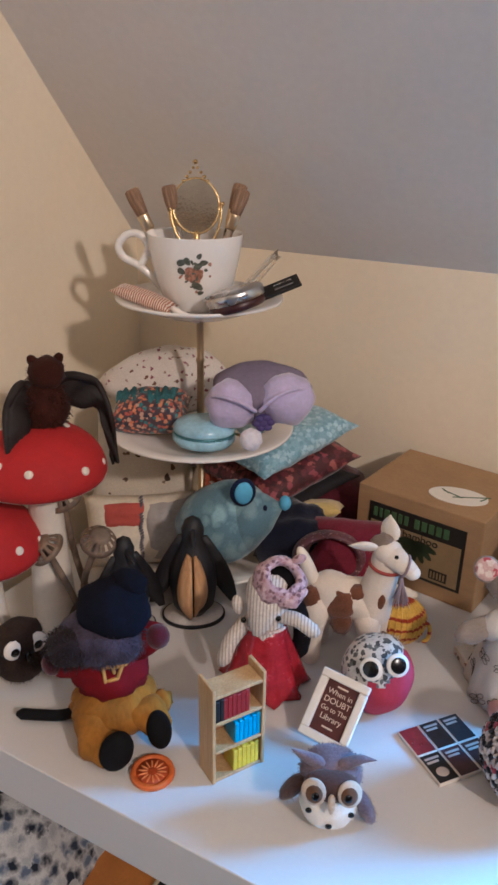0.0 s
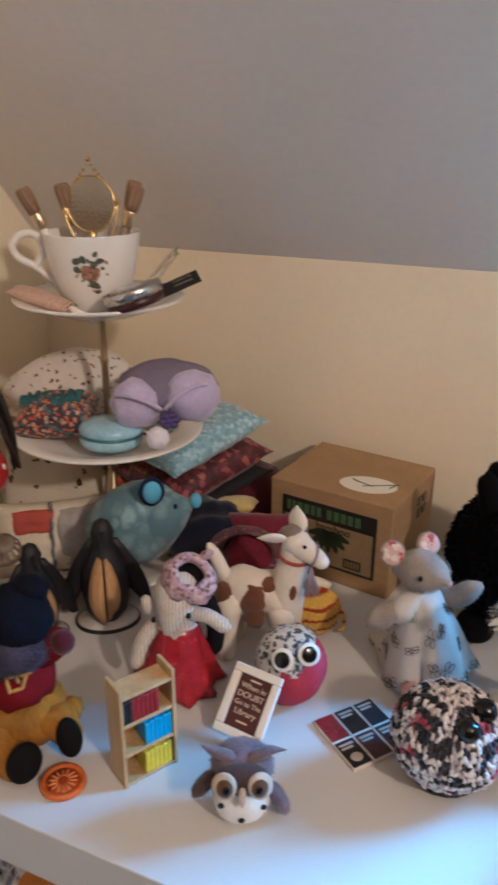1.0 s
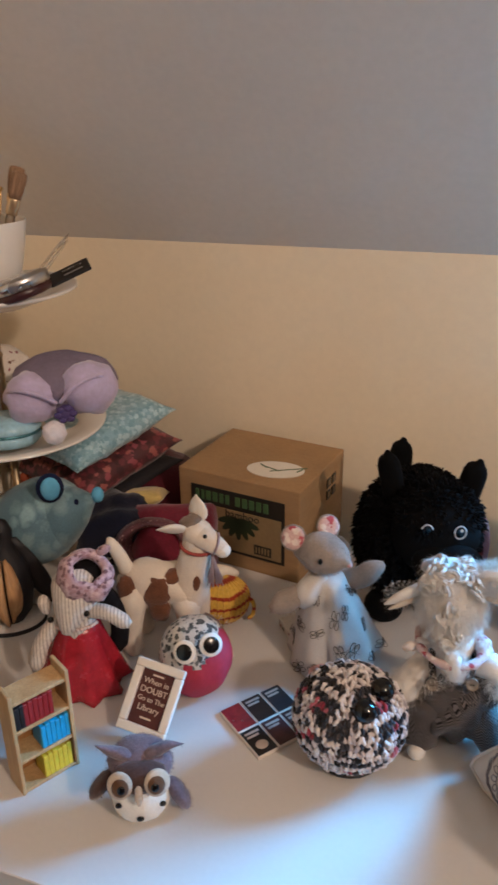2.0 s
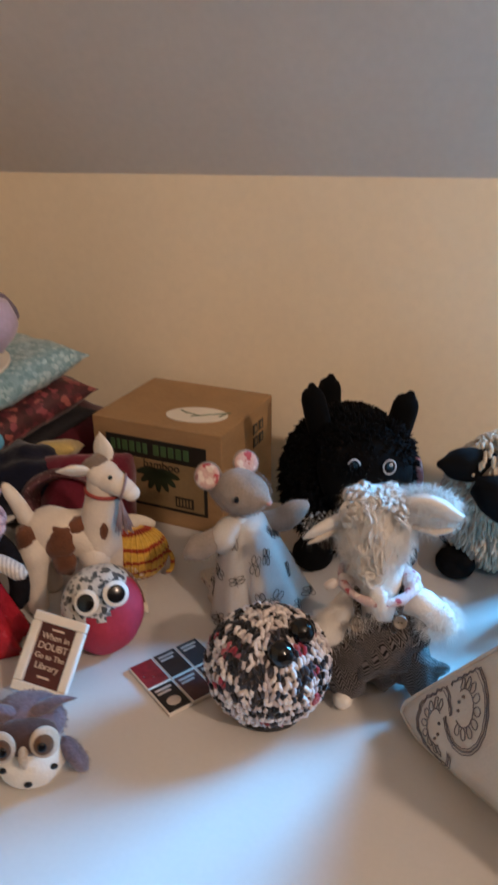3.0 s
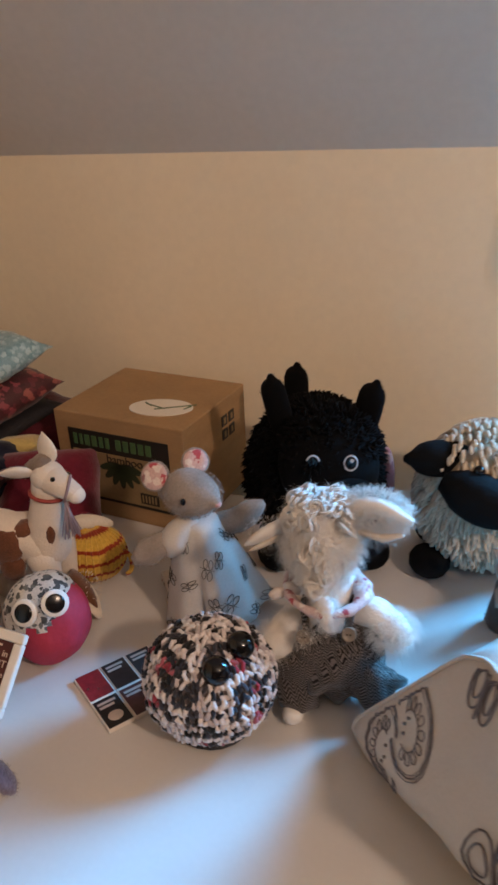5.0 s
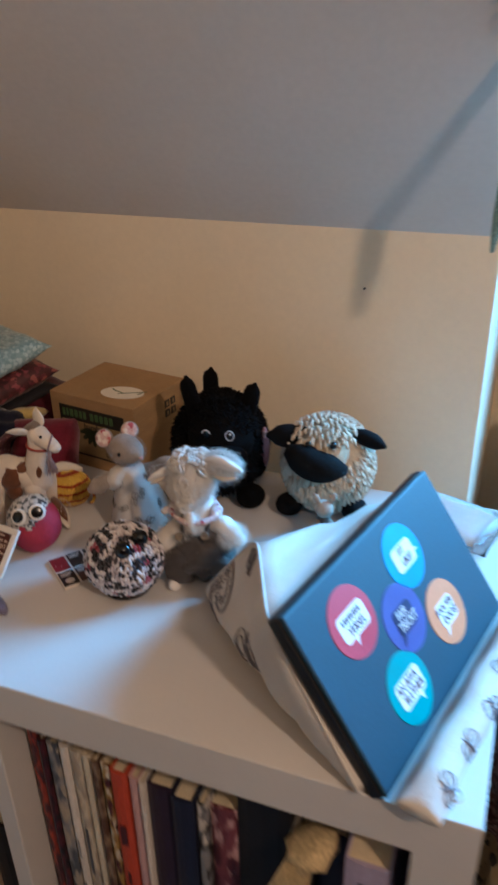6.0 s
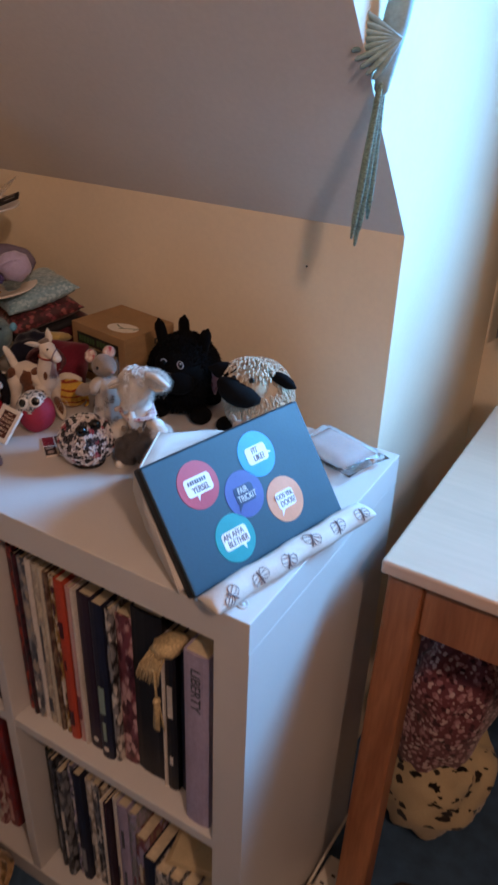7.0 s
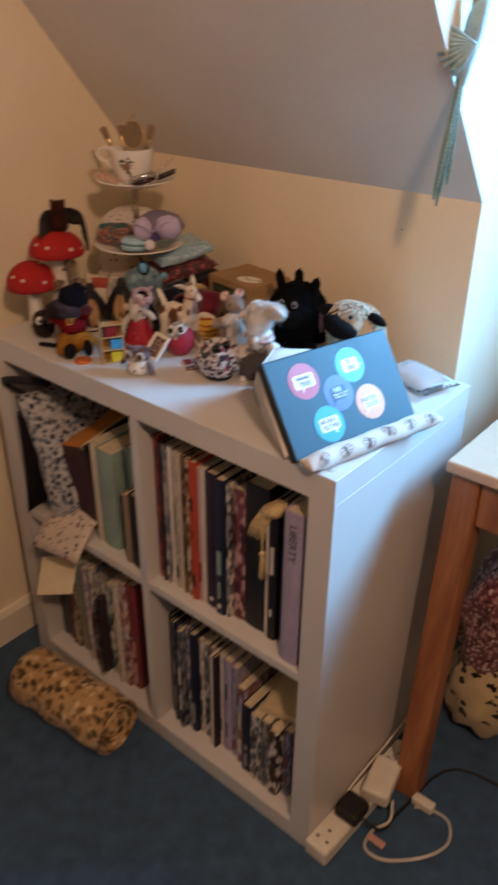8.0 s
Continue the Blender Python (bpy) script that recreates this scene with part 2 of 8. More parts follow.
def ell(bm, c, r, mat=0, rot=(0, 0, 0), n=16, lump=0.0, seed=0.0, freq=2.0):
    """An ellipsoid; lump: how uneven its stuffed skin is."""
    m = pose(*c, *rot) @ Matrix.Diagonal((*(r if hasattr(r, "__len__") else (r, r, r)), 1))
    loops, k = [], max(6, n // 2 + 2)
    for j in range(1, k):
        th = math.pi * j / k
        lp = []
        for i in range(n):
            a = 2 * math.pi * i / n
            p = Vector((math.sin(th) * math.cos(a), math.sin(th) * math.sin(a), -math.cos(th)))
            if lump:
                p *= 1 + lump * noise.noise(p * freq + Vector((seed, seed * 0.7, 1.3)))
            lp.append(m @ p)
        loops.append(lp)
    return rings(bm, loops, mat)


def tube(bm, pts, radii, mat=0, n=10, flat=1.0, lump=0.0):
    """A rounded, tapering limb through points; flat squeezes it along its own x."""
    pts = [Vector(p) for p in pts]
    if not hasattr(radii, "__len__"):
        radii = [radii] * len(pts)
    loops = []
    first = (pts[1] - pts[0]).normalized()
    last = (pts[-1] - pts[-2]).normalized()
    seq = [(pts[0] - first * radii[0] * 0.85, radii[0] * 0.45, first)]
    for i, (p, r) in enumerate(zip(pts, radii)):
        d = (pts[min(i + 1, len(pts) - 1)] - pts[max(i - 1, 0)]).normalized()
        seq.append((p, r, d))
    seq.append((pts[-1] + last * radii[-1] * 0.85, radii[-1] * 0.45, last))
    side = first.orthogonal().normalized()
    for p, r, d in seq:
        side = (side - d * side.dot(d)).normalized()
        up = d.cross(side)
        lp = []
        for i in range(n):
            a = 2 * math.pi * i / n
            q = p + side * (r * flat * math.cos(a)) + up * (r * math.sin(a))
            if lump:
                q += (q - p) * lump * noise.noise(q * 60)
            lp.append(q)
        loops.append(lp)
    return rings(bm, loops, mat)


def smooth_path(pts, k=6):
    """Catmull-Rom through points."""
    P = [Vector(p) for p in pts]
    P = [P[0] * 2 - P[1]] + P + [P[-1] * 2 - P[-2]]
    out = []
    for i in range(1, len(P) - 2):
        a, b, c, d = P[i - 1:i + 3]
        for j in range(k):
            t = j / k
            out.append(0.5 * ((2 * b) + (c - a) * t + (2 * a - 5 * b + 4 * c - d) * t * t + (3 * b - a - 3 * c + d) * t ** 3))
    out.append(P[-2])
    return out


def sheet(bm, grid, mat=0, thick=0.0):
    """A surface over rows of points; with a thickness it gets a back and rims."""
    rows = [[bm.verts.new(p) for p in r] for r in grid]
    fs = []
    for a, b in zip(rows, rows[1:]):
        for i in range(len(a) - 1):
            f = bm.faces.new((a[i], a[i + 1], b[i + 1], b[i]))
            f.material_index, f.smooth = mat, True
            fs.append(f)
    if thick:
        bm.normal_update()
        bmesh.ops.solidify(bm, geom=fs, thickness=thick)
    return bm


def tufts(bm, spots, length, width, mat=0, droop=0.0, seed=1, spread=0.35):
    """Short thin tufts of pile at (place, normal) spots."""
    rnd = random.Random(seed)
    for p, nrm in spots:
        d = (nrm + Vector((rnd.uniform(-1, 1), rnd.uniform(-1, 1), rnd.uniform(-1, 1))) * spread).normalized()
        s = d.orthogonal().normalized() * width
        t = d.cross(s).normalized() * width
        ln = length * rnd.uniform(0.6, 1.25)
        mid = p + d * ln * 0.55
        tip = p + d * ln + Vector((0, 0, -droop * ln))
        b0 = [bm.verts.new(q) for q in (p + s, p - s * 0.5 + t * 0.87, p - s * 0.5 - t * 0.87)]
        m0 = [bm.verts.new(q) for q in (mid + s * 0.8, mid - s * 0.4 + t * 0.7, mid - s * 0.4 - t * 0.7)]
        tv = bm.verts.new(tip)
        for i in range(3):
            j = (i + 1) % 3
            f = bm.faces.new((b0[i], b0[j], m0[j], m0[i]))
            f.material_index, f.smooth = mat, True
            f = bm.faces.new((m0[i], m0[j], tv))
            f.material_index, f.smooth = mat, True


def fuzz(bm, mats, count, length, width=0.00009, seed=1, droop=0.2):
    """Fine stray fibres all over the faces of some material slots."""
    rnd = random.Random(seed)
    bm.normal_update()
    fs = [f for f in bm.faces if f.material_index in mats]
    picks = rnd.choices(fs, weights=[f.calc_area() for f in fs], k=count)
    for f in picks:
        vs = [v.co for v in f.verts]
        a, b, c = vs[0], vs[1], vs[2 if rnd.random() < 0.5 or len(vs) < 4 else 3]
        r, s = math.sqrt(rnd.random()), rnd.random()
        p = a * (1 - r) + b * (r * (1 - s)) + c * (r * s)
        d = (f.normal + Vector((rnd.gauss(0, 0.6), rnd.gauss(0, 0.6), rnd.gauss(0, 0.6)))).normalized()
        side = d.orthogonal().normalized() * width
        tip = p + d * (length * rnd.uniform(0.4, 1.4)) - Vector((0, 0, droop * length))
        nf = bm.faces.new([bm.verts.new(q) for q in (p + side, p - side, tip)])
        nf.material_index, nf.smooth = f.material_index, True


def over_ell(c, r, count, seed=1, rot=(0, 0, 0), keep=None):
    """Even spots over an ellipsoid with their normals."""
    m = pose(*c, *rot)
    r = r if hasattr(r, "__len__") else (r, r, r)
    out = []
    rnd = random.Random(seed)
    for i in range(count):
        z = 1 - 2 * (i + 0.5) / count
        a = i * 2.399963 + rnd.uniform(-0.25, 0.25)
        s = math.sqrt(1 - z * z)
        u = Vector((s * math.cos(a), s * math.sin(a), z))
        if keep and not keep(u):
            continue
        p = m @ Vector((u.x * r[0], u.y * r[1], u.z * r[2]))
        nrm = (m.to_3x3() @ Vector((u.x / r[0], u.y / r[1], u.z / r[2]))).normalized()
        out.append((p, nrm))
    return out


def pillow_bm(w, d, h, n=14, seed=0.0, bm=None, mat=0, m=None, pinch=0.75):
    """A stuffed, sewn square cushion."""
    bm = bm or bmesh.new()
    tmp = bmesh.new()
    top, bot = [], []
    for j in range(n + 1):
        rt, rb = [], []
        for i in range(n + 1):
            u, v = 2 * i / n - 1, 2 * j / n - 1
            e = max(0.0, (1 - u ** 4)) ** 0.55 * max(0.0, (1 - v ** 4)) ** 0.55
            k = 1 - 0.07 * (1 - u * u) * abs(v) ** 3
            k2 = 1 - 0.07 * (1 - v * v) * abs(u) ** 3
            x, y = u * w / 2 * k2, v * d / 2 * k
            z = e * h / 2 * (1 + 0.22 * noise.noise((u * 2.1 + seed, v * 2.1, seed)))
            wr = 0.04 * h * noise.noise((u * 7 + seed, v * 7, 3.1))
            rt.append((x, y, z + wr))
            rb.append((x, y, -z * pinch + wr))
        top.append(rt)
        bot.append(rb)
    sheet(tmp, top)
    sheet(tmp, [list(reversed(r)) for r in bot])
    bmesh.ops.remove_doubles(tmp, verts=tmp.verts, dist=0.0003)
    merge(bm, tmp, mat, m)
    for f in bm.faces:
        f.smooth = True
    return bm


def words(name, text, size, m, material, parent, depth=0.0003):
    """Lettering as a mesh of its own."""
    cu = bpy.data.curves.new(name, "FONT")
    cu.body, cu.size, cu.extrude, cu.align_x, cu.align_y = text, size, depth, "CENTER", "CENTER"
    tmp = bpy.data.objects.new(name, cu)
    me = bpy.data.meshes.new_from_object(tmp)
    bpy.data.objects.remove(tmp)
    bpy.data.curves.remove(cu)
    me.materials.clear()
    me.materials.append(material)
    ob = new(name, me)
    ob.parent = parent
    ob.matrix_local = m
    return ob

def toy(name, bm, mats, m, label, names=()):
    """A soft toy. names: one for each material slot, so that each slot is a part; a star splits a slot into its pieces."""
    if not names:
        return settle(tagged(part(name, bm, mats, None, "", True), label, "soft toy"), m)
    ob = thing(name, m, label, "soft toy")
    bm.verts.index_update()
    for k, nm in enumerate(names):
        faces = [[v.index for v in f.verts] for f in bm.faces if f.material_index == k]
        root = {}

        def top(i):
            while root.setdefault(i, i) != i:
                root[i] = root[root[i]]
                i = root[i]
            return i
        sets = {0: faces}
        if nm.endswith("*"):
            for f in faces:
                for i in f[1:]:
                    root[top(i)] = top(f[0])
            sets = {}
            for f in faces:
                sets.setdefault(top(f[0]), []).append(f)
        bm.verts.ensure_lookup_table()
        for fs in sets.values():
            if not fs:
                continue
            used = sorted({i for f in fs for i in f})
            at = {i: q for q, i in enumerate(used)}
            me = bpy.data.meshes.new(nm.rstrip("*"))
            me.from_pydata([bm.verts[i].co[:] for i in used], [], [[at[i] for i in f] for f in fs])
            me.materials.append(mats[k])
            me.shade_smooth()
            new(nm.rstrip("*"), me).parent = ob
    bm.free()
    return ob


# ---- the room: an attic corner with a knee wall, a sloped ceiling and a dormer ----
XL, YB, ZK = -0.472, 0.453, 1.063          # left wall, knee wall, its height
TAN = math.tan(radians(49.5))              # slope of the ceiling
ZC, XR, YF = 2.3, 3.0, -2.6                # flat ceiling, far wall, wall behind
DX0, DX1, DY, DZ = 0.340, 1.72, 1.020, 2.05  # dormer: cheeks, window wall, its ceiling
YS = YB - (ZC - ZK) / TAN                  # where the slope meets the flat ceiling
YD = YB - (DZ - ZK) / TAN
W = 0.10


def prism(pts, axis, a, b):
    """A slab: a polygon drawn out along an axis from a to b."""
    bm = bmesh.new()
    def at(p, s):
        q = list(p)
        q.insert(axis, s)
        return q
    v0 = [bm.verts.new(at(p, a)) for p in pts]
    v1 = [bm.verts.new(at(p, b)) for p in pts]
    bm.faces.new(v0)
    bm.faces.new(list(reversed(v1)))
    n = len(pts)
    for i in range(n):
        bm.faces.new((v0[i], v1[i], v1[(i + 1) % n], v0[(i + 1) % n]))
    bmesh.ops.recalc_face_normals(bm, faces=bm.faces)
    return bm


def setting(name, bm, mat, label):
    return tagged(part(name, bm, mat), label, name.split("_")[0], "", "structure")


setting("floor", box_bm(XL - W, XR + W, YF - W, DY + W, -0.08, 0.0), M_CARPET, "deep blue cut-pile carpet on the attic floor")
setting("wall_left", prism([(YF - W, 0), (YB + W, 0), (YB + W, ZK + 0.15), (YB + 0.03, ZK + 0.13), (YS - 0.05, ZC + 0.15), (YF - W, ZC + 0.15)], 0, XL - W, XL), M_WALL, "cream painted gable wall beside the bookcase")
setting("wall_knee", box_bm(XL, DX0, YB, YB + 0.003, 0, ZK), M_WALL, "low cream painted knee wall under the sloped ceiling")
sl = [(YB, ZK), (YB + W, ZK), (YB + W, ZK + 0.02), (YS, ZC + 0.17), (YS, ZC)]
setting("ceiling_slope", prism([(YB, ZK), (YB + 0.003, ZK), (YB + 0.003, ZK + 0.002), (YS, ZC + 0.006), (YS, ZC)], 0, XL, DX0), M_SLOPE, "sloped attic ceiling in pale matt paint")
setting("wall_knee_core", box_bm(XL, DX0 - 0.07, YB + 0.004, YB + W, 0, ZK), M_WALL, "solid core of the knee wall")
setting("ceiling_slope_right", prism(sl, 0, DX1, XR), M_SLOPE, "sloped attic ceiling beyond the dormer")
up = [(YD, DZ), (YD + 0.10, DZ), (YS, ZC + 0.15), (YS, ZC)]
setting("ceiling_slope_over_dormer", prism(up, 0, DX0 - 0.002, DX1), M_SLOPE, "sloped attic ceiling above the dormer")
setting("ceiling", box_bm(XL, XR, YF, YS, ZC, ZC + 0.1), M_SLOPE, "flat pale attic ceiling")
setting("wall_knee_right", box_bm(DX1 + 0.06, XR, YB, YB + W, 0, ZK), M_WALL, "low cream painted knee wall beyond the dormer")
ck = [(YB + 0.0032, 0), (DY, 0), (DY, DZ), (YD + 0.0055, DZ), (YB + 0.0032, ZK + 0.002)]
setting("dormer_cheek_left", prism(ck, 0, DX0 - 0.06, DX0), M_CHEEK, "white painted dormer side wall lit by the window")
setting("dormer_cheek_right", prism(ck, 0, DX1, DX1 + 0.06), M_CHEEK, "white painted dormer side wall")
setting("ceiling_dormer", box_bm(DX0, DX1, YD + 0.002, DY, DZ, DZ + 0.06), M_CHEEK, "white dormer ceiling")
WX0, WX1, WZ0, WZ1 = 0.76, 1.38, 1.15, 1.93
wb = box_bm(DX0 - 0.06, DX1 + 0.06, DY, DY + W, 0, WZ0)
for b in ((DX0 - 0.06, DX1 + 0.06, WZ1, DZ + 0.06), (DX0 - 0.06, WX0, WZ0, WZ1), (WX1, DX1 + 0.06, WZ0, WZ1)):
    box_bm(b[0], b[1], DY, DY + W, b[2], b[3], bm=wb)
setting("wall_window", wb, M_WALL, "cream painted wall round the dormer window")
# two unseen walls added to close the room, dark so little light bounces
setting("wall_far", box_bm(XR, XR + W, YF - W, YB + W, 0, ZC + 0.15), M_DIM, "unseen far wall closing the room, darkened to limit bounced light")
setting("wall_behind", box_bm(XL, XR, YF - W, YF, 0, ZC + 0.1), M_DIM, "unseen wall behind, darkened to limit bounced light")

win = thing("window_1", pose((WX0 + WX1) / 2, DY + 0.05, WZ0), "white painted casement window with clear panes", "window", "", "structure")
hw, hh = (WX1 - WX0) / 2, WZ1 - WZ0
fr = box_bm(-hw, hw, -0.03, 0.03, 0, 0.05, 0.004)
for b in ((-hw, hw, hh - 0.05, hh), (-hw, -hw + 0.05, 0.05, hh - 0.05), (hw - 0.05, hw, 0.05, hh - 0.05), (-0.03, 0.03, 0.05, hh - 0.05)):
    box_bm(b[0], b[1], -0.03, 0.03, b[2], b[3], 0.004, bm=fr)
part("window_frame", fr, M_SKIRT, win)
M_PANE = glassy("window_glass")
for x0, x1 in ((-hw + 0.05, -0.03), (0.03, hw - 0.05)):
    pn = part("pane", box_bm(x0, x1, -0.003, 0.003, 0.05, hh - 0.05), M_PANE, win)
    pn.visible_shadow = False
part("window_sill", box_bm(-hw - 0.02, hw + 0.02, -0.16, -0.031, -0.03, 0.0, 0.005, 2), M_SKIRT, win)

setting("baseboard_left", prism([(XL, 0), (XL + 0.014, 0), (XL + 0.014, 0.075), (XL + 0.008, 0.09), (XL, 0.09)], 1, YF, YB - 0.001), M_SKIRT, "cream gloss skirting board along the gable wall").matrix_world = Matrix.Identity(4)

# ---- the bookcase, a two by two cube unit ----
T = 0.79
bc = thing("bookcase", pose(0, 0, 0), "white foil-covered cube bookcase full of books", "bookcase")
EDGE, THIN = 0.042, 0.018
XS = -0.395                                # outer left side
part("top_panel", box_bm(XS, 0.395, 0, 0.39, T - EDGE, T, 0.0006), M_LAMINATE, bc)
part("bottom_panel", box_bm(XS + EDGE, 0.395 - EDGE, 0.001, 0.39, 0.0, EDGE, 0.0015), M_LAMINATE, bc)
for x0 in (XS, 0.395 - EDGE):
    part("side_panel", box_bm(x0, x0 + EDGE, 0.001, 0.39, 0.0, T - EDGE - 0.0001, 0.0002), M_LAMINATE, bc)
part("divider", box_bm(-THIN / 2, THIN / 2, 0.002, 0.388, EDGE, T - EDGE, 0.001), M_LAMINATE, bc)
ZS = 0.411
for x0, x1 in ((XS + EDGE, -THIN / 2), (THIN / 2, 0.395 - EDGE)):
    part("shelf_board", box_bm(x0, x1, 0.003, 0.388, ZS - THIN, ZS, 0.001), M_LAMINATE, bc)
M_CAP = plain("grey_cover_cap", "b9b7b4", 0.35, 0.05)
for x, y in ((0.374, 0.021), (0.374, 0.369)):
    cb = bmesh.new()
    lathe(cb, [(0.0068, T - 0.001), (0.0068, T + 0.0006), (0.0055, T + 0.0012), (0.0045, T + 0.0005), (0.0026, T + 0.0005), (0.002, T + 0.0014), (0.0004, T + 0.0014)], 20, 0, pose(x, y, 0))
    part("screw_cover", cb, M_CAP, bc, "small ringed grey screw cover", True)

# ---- the three-tier cake stand and what lies on it ----
SX, SY = -0.285, 0.296
Z1, Z2, Z3 = 0.812, 0.923, 1.044           # rims of the three plates


def plate_profile(r, z, depth, t=0.003):
    """A shallow dished plate: outside up, rim, inside down."""
    foot = r * 0.45
    up_side = [(0.003, z - depth - t), (foot, z - depth - t), (foot * 1.25, z - depth), (r * 0.82, z - depth * 0.42), (r, z - 0.001)]
    down = [(r * 1.004, z + 0.0006), (r * 0.985, z + 0.0014), (r * 0.80, z - depth * 0.42 + t), (foot * 1.2, z - depth + t), (0.003, z - depth + t)]
    return up_side + down


M_ROD = metal("dull_brass_rod", "b5a283", 0.42)
stand = thing("cake_stand", pose(SX, SY, 0), "three-tier white china cake stand with a gilt rod", "cake stand")
for r, z, d in ((0.106, Z1, 0.016), (0.087, Z2, 0.013), (0.0735, Z3, 0.012)):
    b = bmesh.new()
    lathe(b, plate_profile(r, z, d), 72, caps=(True, True))
    part("plate", b, M_WHITE, stand, "", True)
b = bmesh.new()
lathe(b, [(0.006, Z1 - 0.015), (0.006, Z1 - 0.008), (0.0035, Z1 - 0.004), (0.0035, Z2 - 0.017)], 16)
part("lower_rod", b, M_ROD, stand, "", True)
b = bmesh.new()
lathe(b, [(0.007, Z2 - 0.0095), (0.006, Z2 - 0.004), (0.0035, Z2), (0.0032, Z2 + 0.06), (0.0042, Z2 + 0.063), (0.0032, Z2 + 0.066), (0.0032, Z3 - 0.022), (0.006, Z3 - 0.017)], 16)
part("upper_rod", b, M_ROD, stand, "", True)

# the teacup on the top plate
M_LEAF = plain("printed_leaf_green", "63665a", 0.25, 0.3, 200.0)
M_ROSE = plain("printed_rose", "b08068", 0.25, 0.35, 300.0)
CZ = Z3 - 0.0095
cup = thing("teacup", pose(SX - 0.003, SY - 0.002, CZ, 0, 0, 31) @ Matrix.Scale(0.92, 4), "white china teacup with a rose spray holding make-up brushes", "cup")
CH = 0.069
prof_out = [(0.022, 0.0), (0.0265, 0.0005), (0.0272, 0.004), (0.0315, 0.011), (0.0372, 0.028), (0.0415, 0.047), (0.0446, CH)]
prof_in = [(0.0445, CH + 0.0008), (0.0430, CH - 0.001), (0.0395, 0.047), (0.0345, 0.030), (0.027, 0.013), (0.004, 0.007)]
b = bmesh.new()
lathe(b, prof_out + prof_in, 56)
part("bowl", b, M_WHITE, cup, "", True)
b = bmesh.new()
tube(b, smooth_path([(-0.030, 0, 0.016), (-0.041, 0, 0.029), (-0.053, 0, 0.039), (-0.067, 0, 0.047), (-0.071, 0, 0.058), (-0.062, 0, 0.0675), (-0.050, 0, 0.067), (-0.0435, 0, 0.056), (-0.049, 0, 0.043), (-0.053, 0, 0.039)], 7), 0.0036, 0, 12)
part("handle", b, M_WHITE, cup, "", True)


def cup_r(z):
    for (r0, z0), (r1, z1) in zip(prof_out[1:], prof_out[2:]):
        if z <= z1:
            return r0 + (r1 - r0) * (z - z0) / (z1 - z0)
    return 0.0445


def decal(a, z, w, h, mat, name, tilt=0.0):
    """A leaf or petal of the printed spray, lying on the cup's wall."""
    bm = bmesh.new()
    pts = []
    for i in range(10):
        th = 2 * math.pi * i / 10
        u, v = w * math.cos(th), h * math.sin(th) * (1 - 0.35 * math.cos(th))
        u, v = u * math.cos(tilt) - v * math.sin(tilt), u * math.sin(tilt) + v * math.cos(tilt)
        zz = z + v
        r = cup_r(zz) + 0.0004
        aa = a + u / r
        pts.append(bm.verts.new((r * math.sin(aa), -r * math.cos(aa), zz)))
    bm.faces.new(pts)
    part(name, bm, mat, cup)


for a, z, w, h, tl in ((-0.26, 0.049, 0.005, 0.003, 0.3), (-0.14, 0.050, 0.004, 0.003, -0.9), (-0.28, 0.041, 0.004, 0.003, -0.5), (0.10, 0.046, 0.005, 0.0028, 0.6), (0.22, 0.049, 0.004, 0.0026, 0.1), (0.10, 0.027, 0.005, 0.0032, -0.6), (0.02, 0.028, 0.0036, 0.003, -1.6), (0.12, 0.055, 0.003, 0.0022, 0.9), (0.16, 0.021, 0.003, 0.002, 0.2)):
    decal(a, z, w, h, M_LEAF, "leaf", tl)
for a, z, w, h, tl in ((-0.06, 0.040, 0.006, 0.0055, 0.2), (0.08, 0.038, 0.0065, 0.005, 0.8), (0.01, 0.034, 0.006, 0.004, -0.4), (-0.12, 0.036, 0.004, 0.0035, 0.0)):
    decal(a, z, w, h, M_ROSE, "rose_petal", tl)

rnd = random.Random(17)
for k in range(16):
    a, z = rnd.gauss(0.0, 0.17), 0.038 + rnd.gauss(0.0, 0.008)
    if 0.016 < z < 0.056:
        decal(a, z, rnd.uniform(0.0012, 0.0030), rnd.uniform(0.0008, 0.0016), M_LEAF if k % 3 else M_ROSE, "leaf" if k % 3 else "rose_petal", rnd.uniform(-1.5, 1.5))

# make-up brushes standing in the cup
M_ACRYL = glassy("clear_acrylic", "f6efe6", 0.08, 1.4)
M_BRISTLE = plain("brush_hair", "a08268", 0.9, 0.35, 500.0, relief=0.6, grain=1500.0, stretch=(1, 1, 0.06))
M_FERRULE = metal("pale_gold_ferrule", "d9c3a0", 0.3)
M_BRUSHW = plain("white_brush_handle", "efe8e0", 0.3, 0.04)


def brush(x, y, lean, toward, length, flat, handle):
    br = thing("makeup_brush", cup.matrix_world @ pose(x, y, 0.014) @ Matrix.Rotation(radians(toward), 4, "Z") @ Matrix.Rotation(radians(lean), 4, "Y"), "make-up brush with a clear handle and brown bristles", "brush", "brushes in the teacup")
    bm = bmesh.new()
    tube(bm, [(0, 0, 0.0), (0, 0, length * 0.35), (0, 0, length * 0.62)], [0.003, 0.0045, 0.0038], 0, 14)
    part("handle", bm, handle, br, "", True)
    bm = bmesh.new()
    lathe(bm, [(0.0042, length * 0.62), (0.0052, length * 0.64), (0.0056, length * 0.76), (0.005, length * 0.77)], 18, 0, Matrix.Diagonal((1, flat, 1, 1)))
    part("ferrule", bm, M_FERRULE, br, "", True)
    bm = bmesh.new()
    lathe(bm, [(0.005, length * 0.76), (0.0060, length * 0.84), (0.0068, length * 0.93), (0.0066, length * 0.985), (0.0045, length)], 20, 0, Matrix.Diagonal((1, flat, 1, 1)), wob=0.12)
    part("bristles", bm, M_BRISTLE, br, "", True)


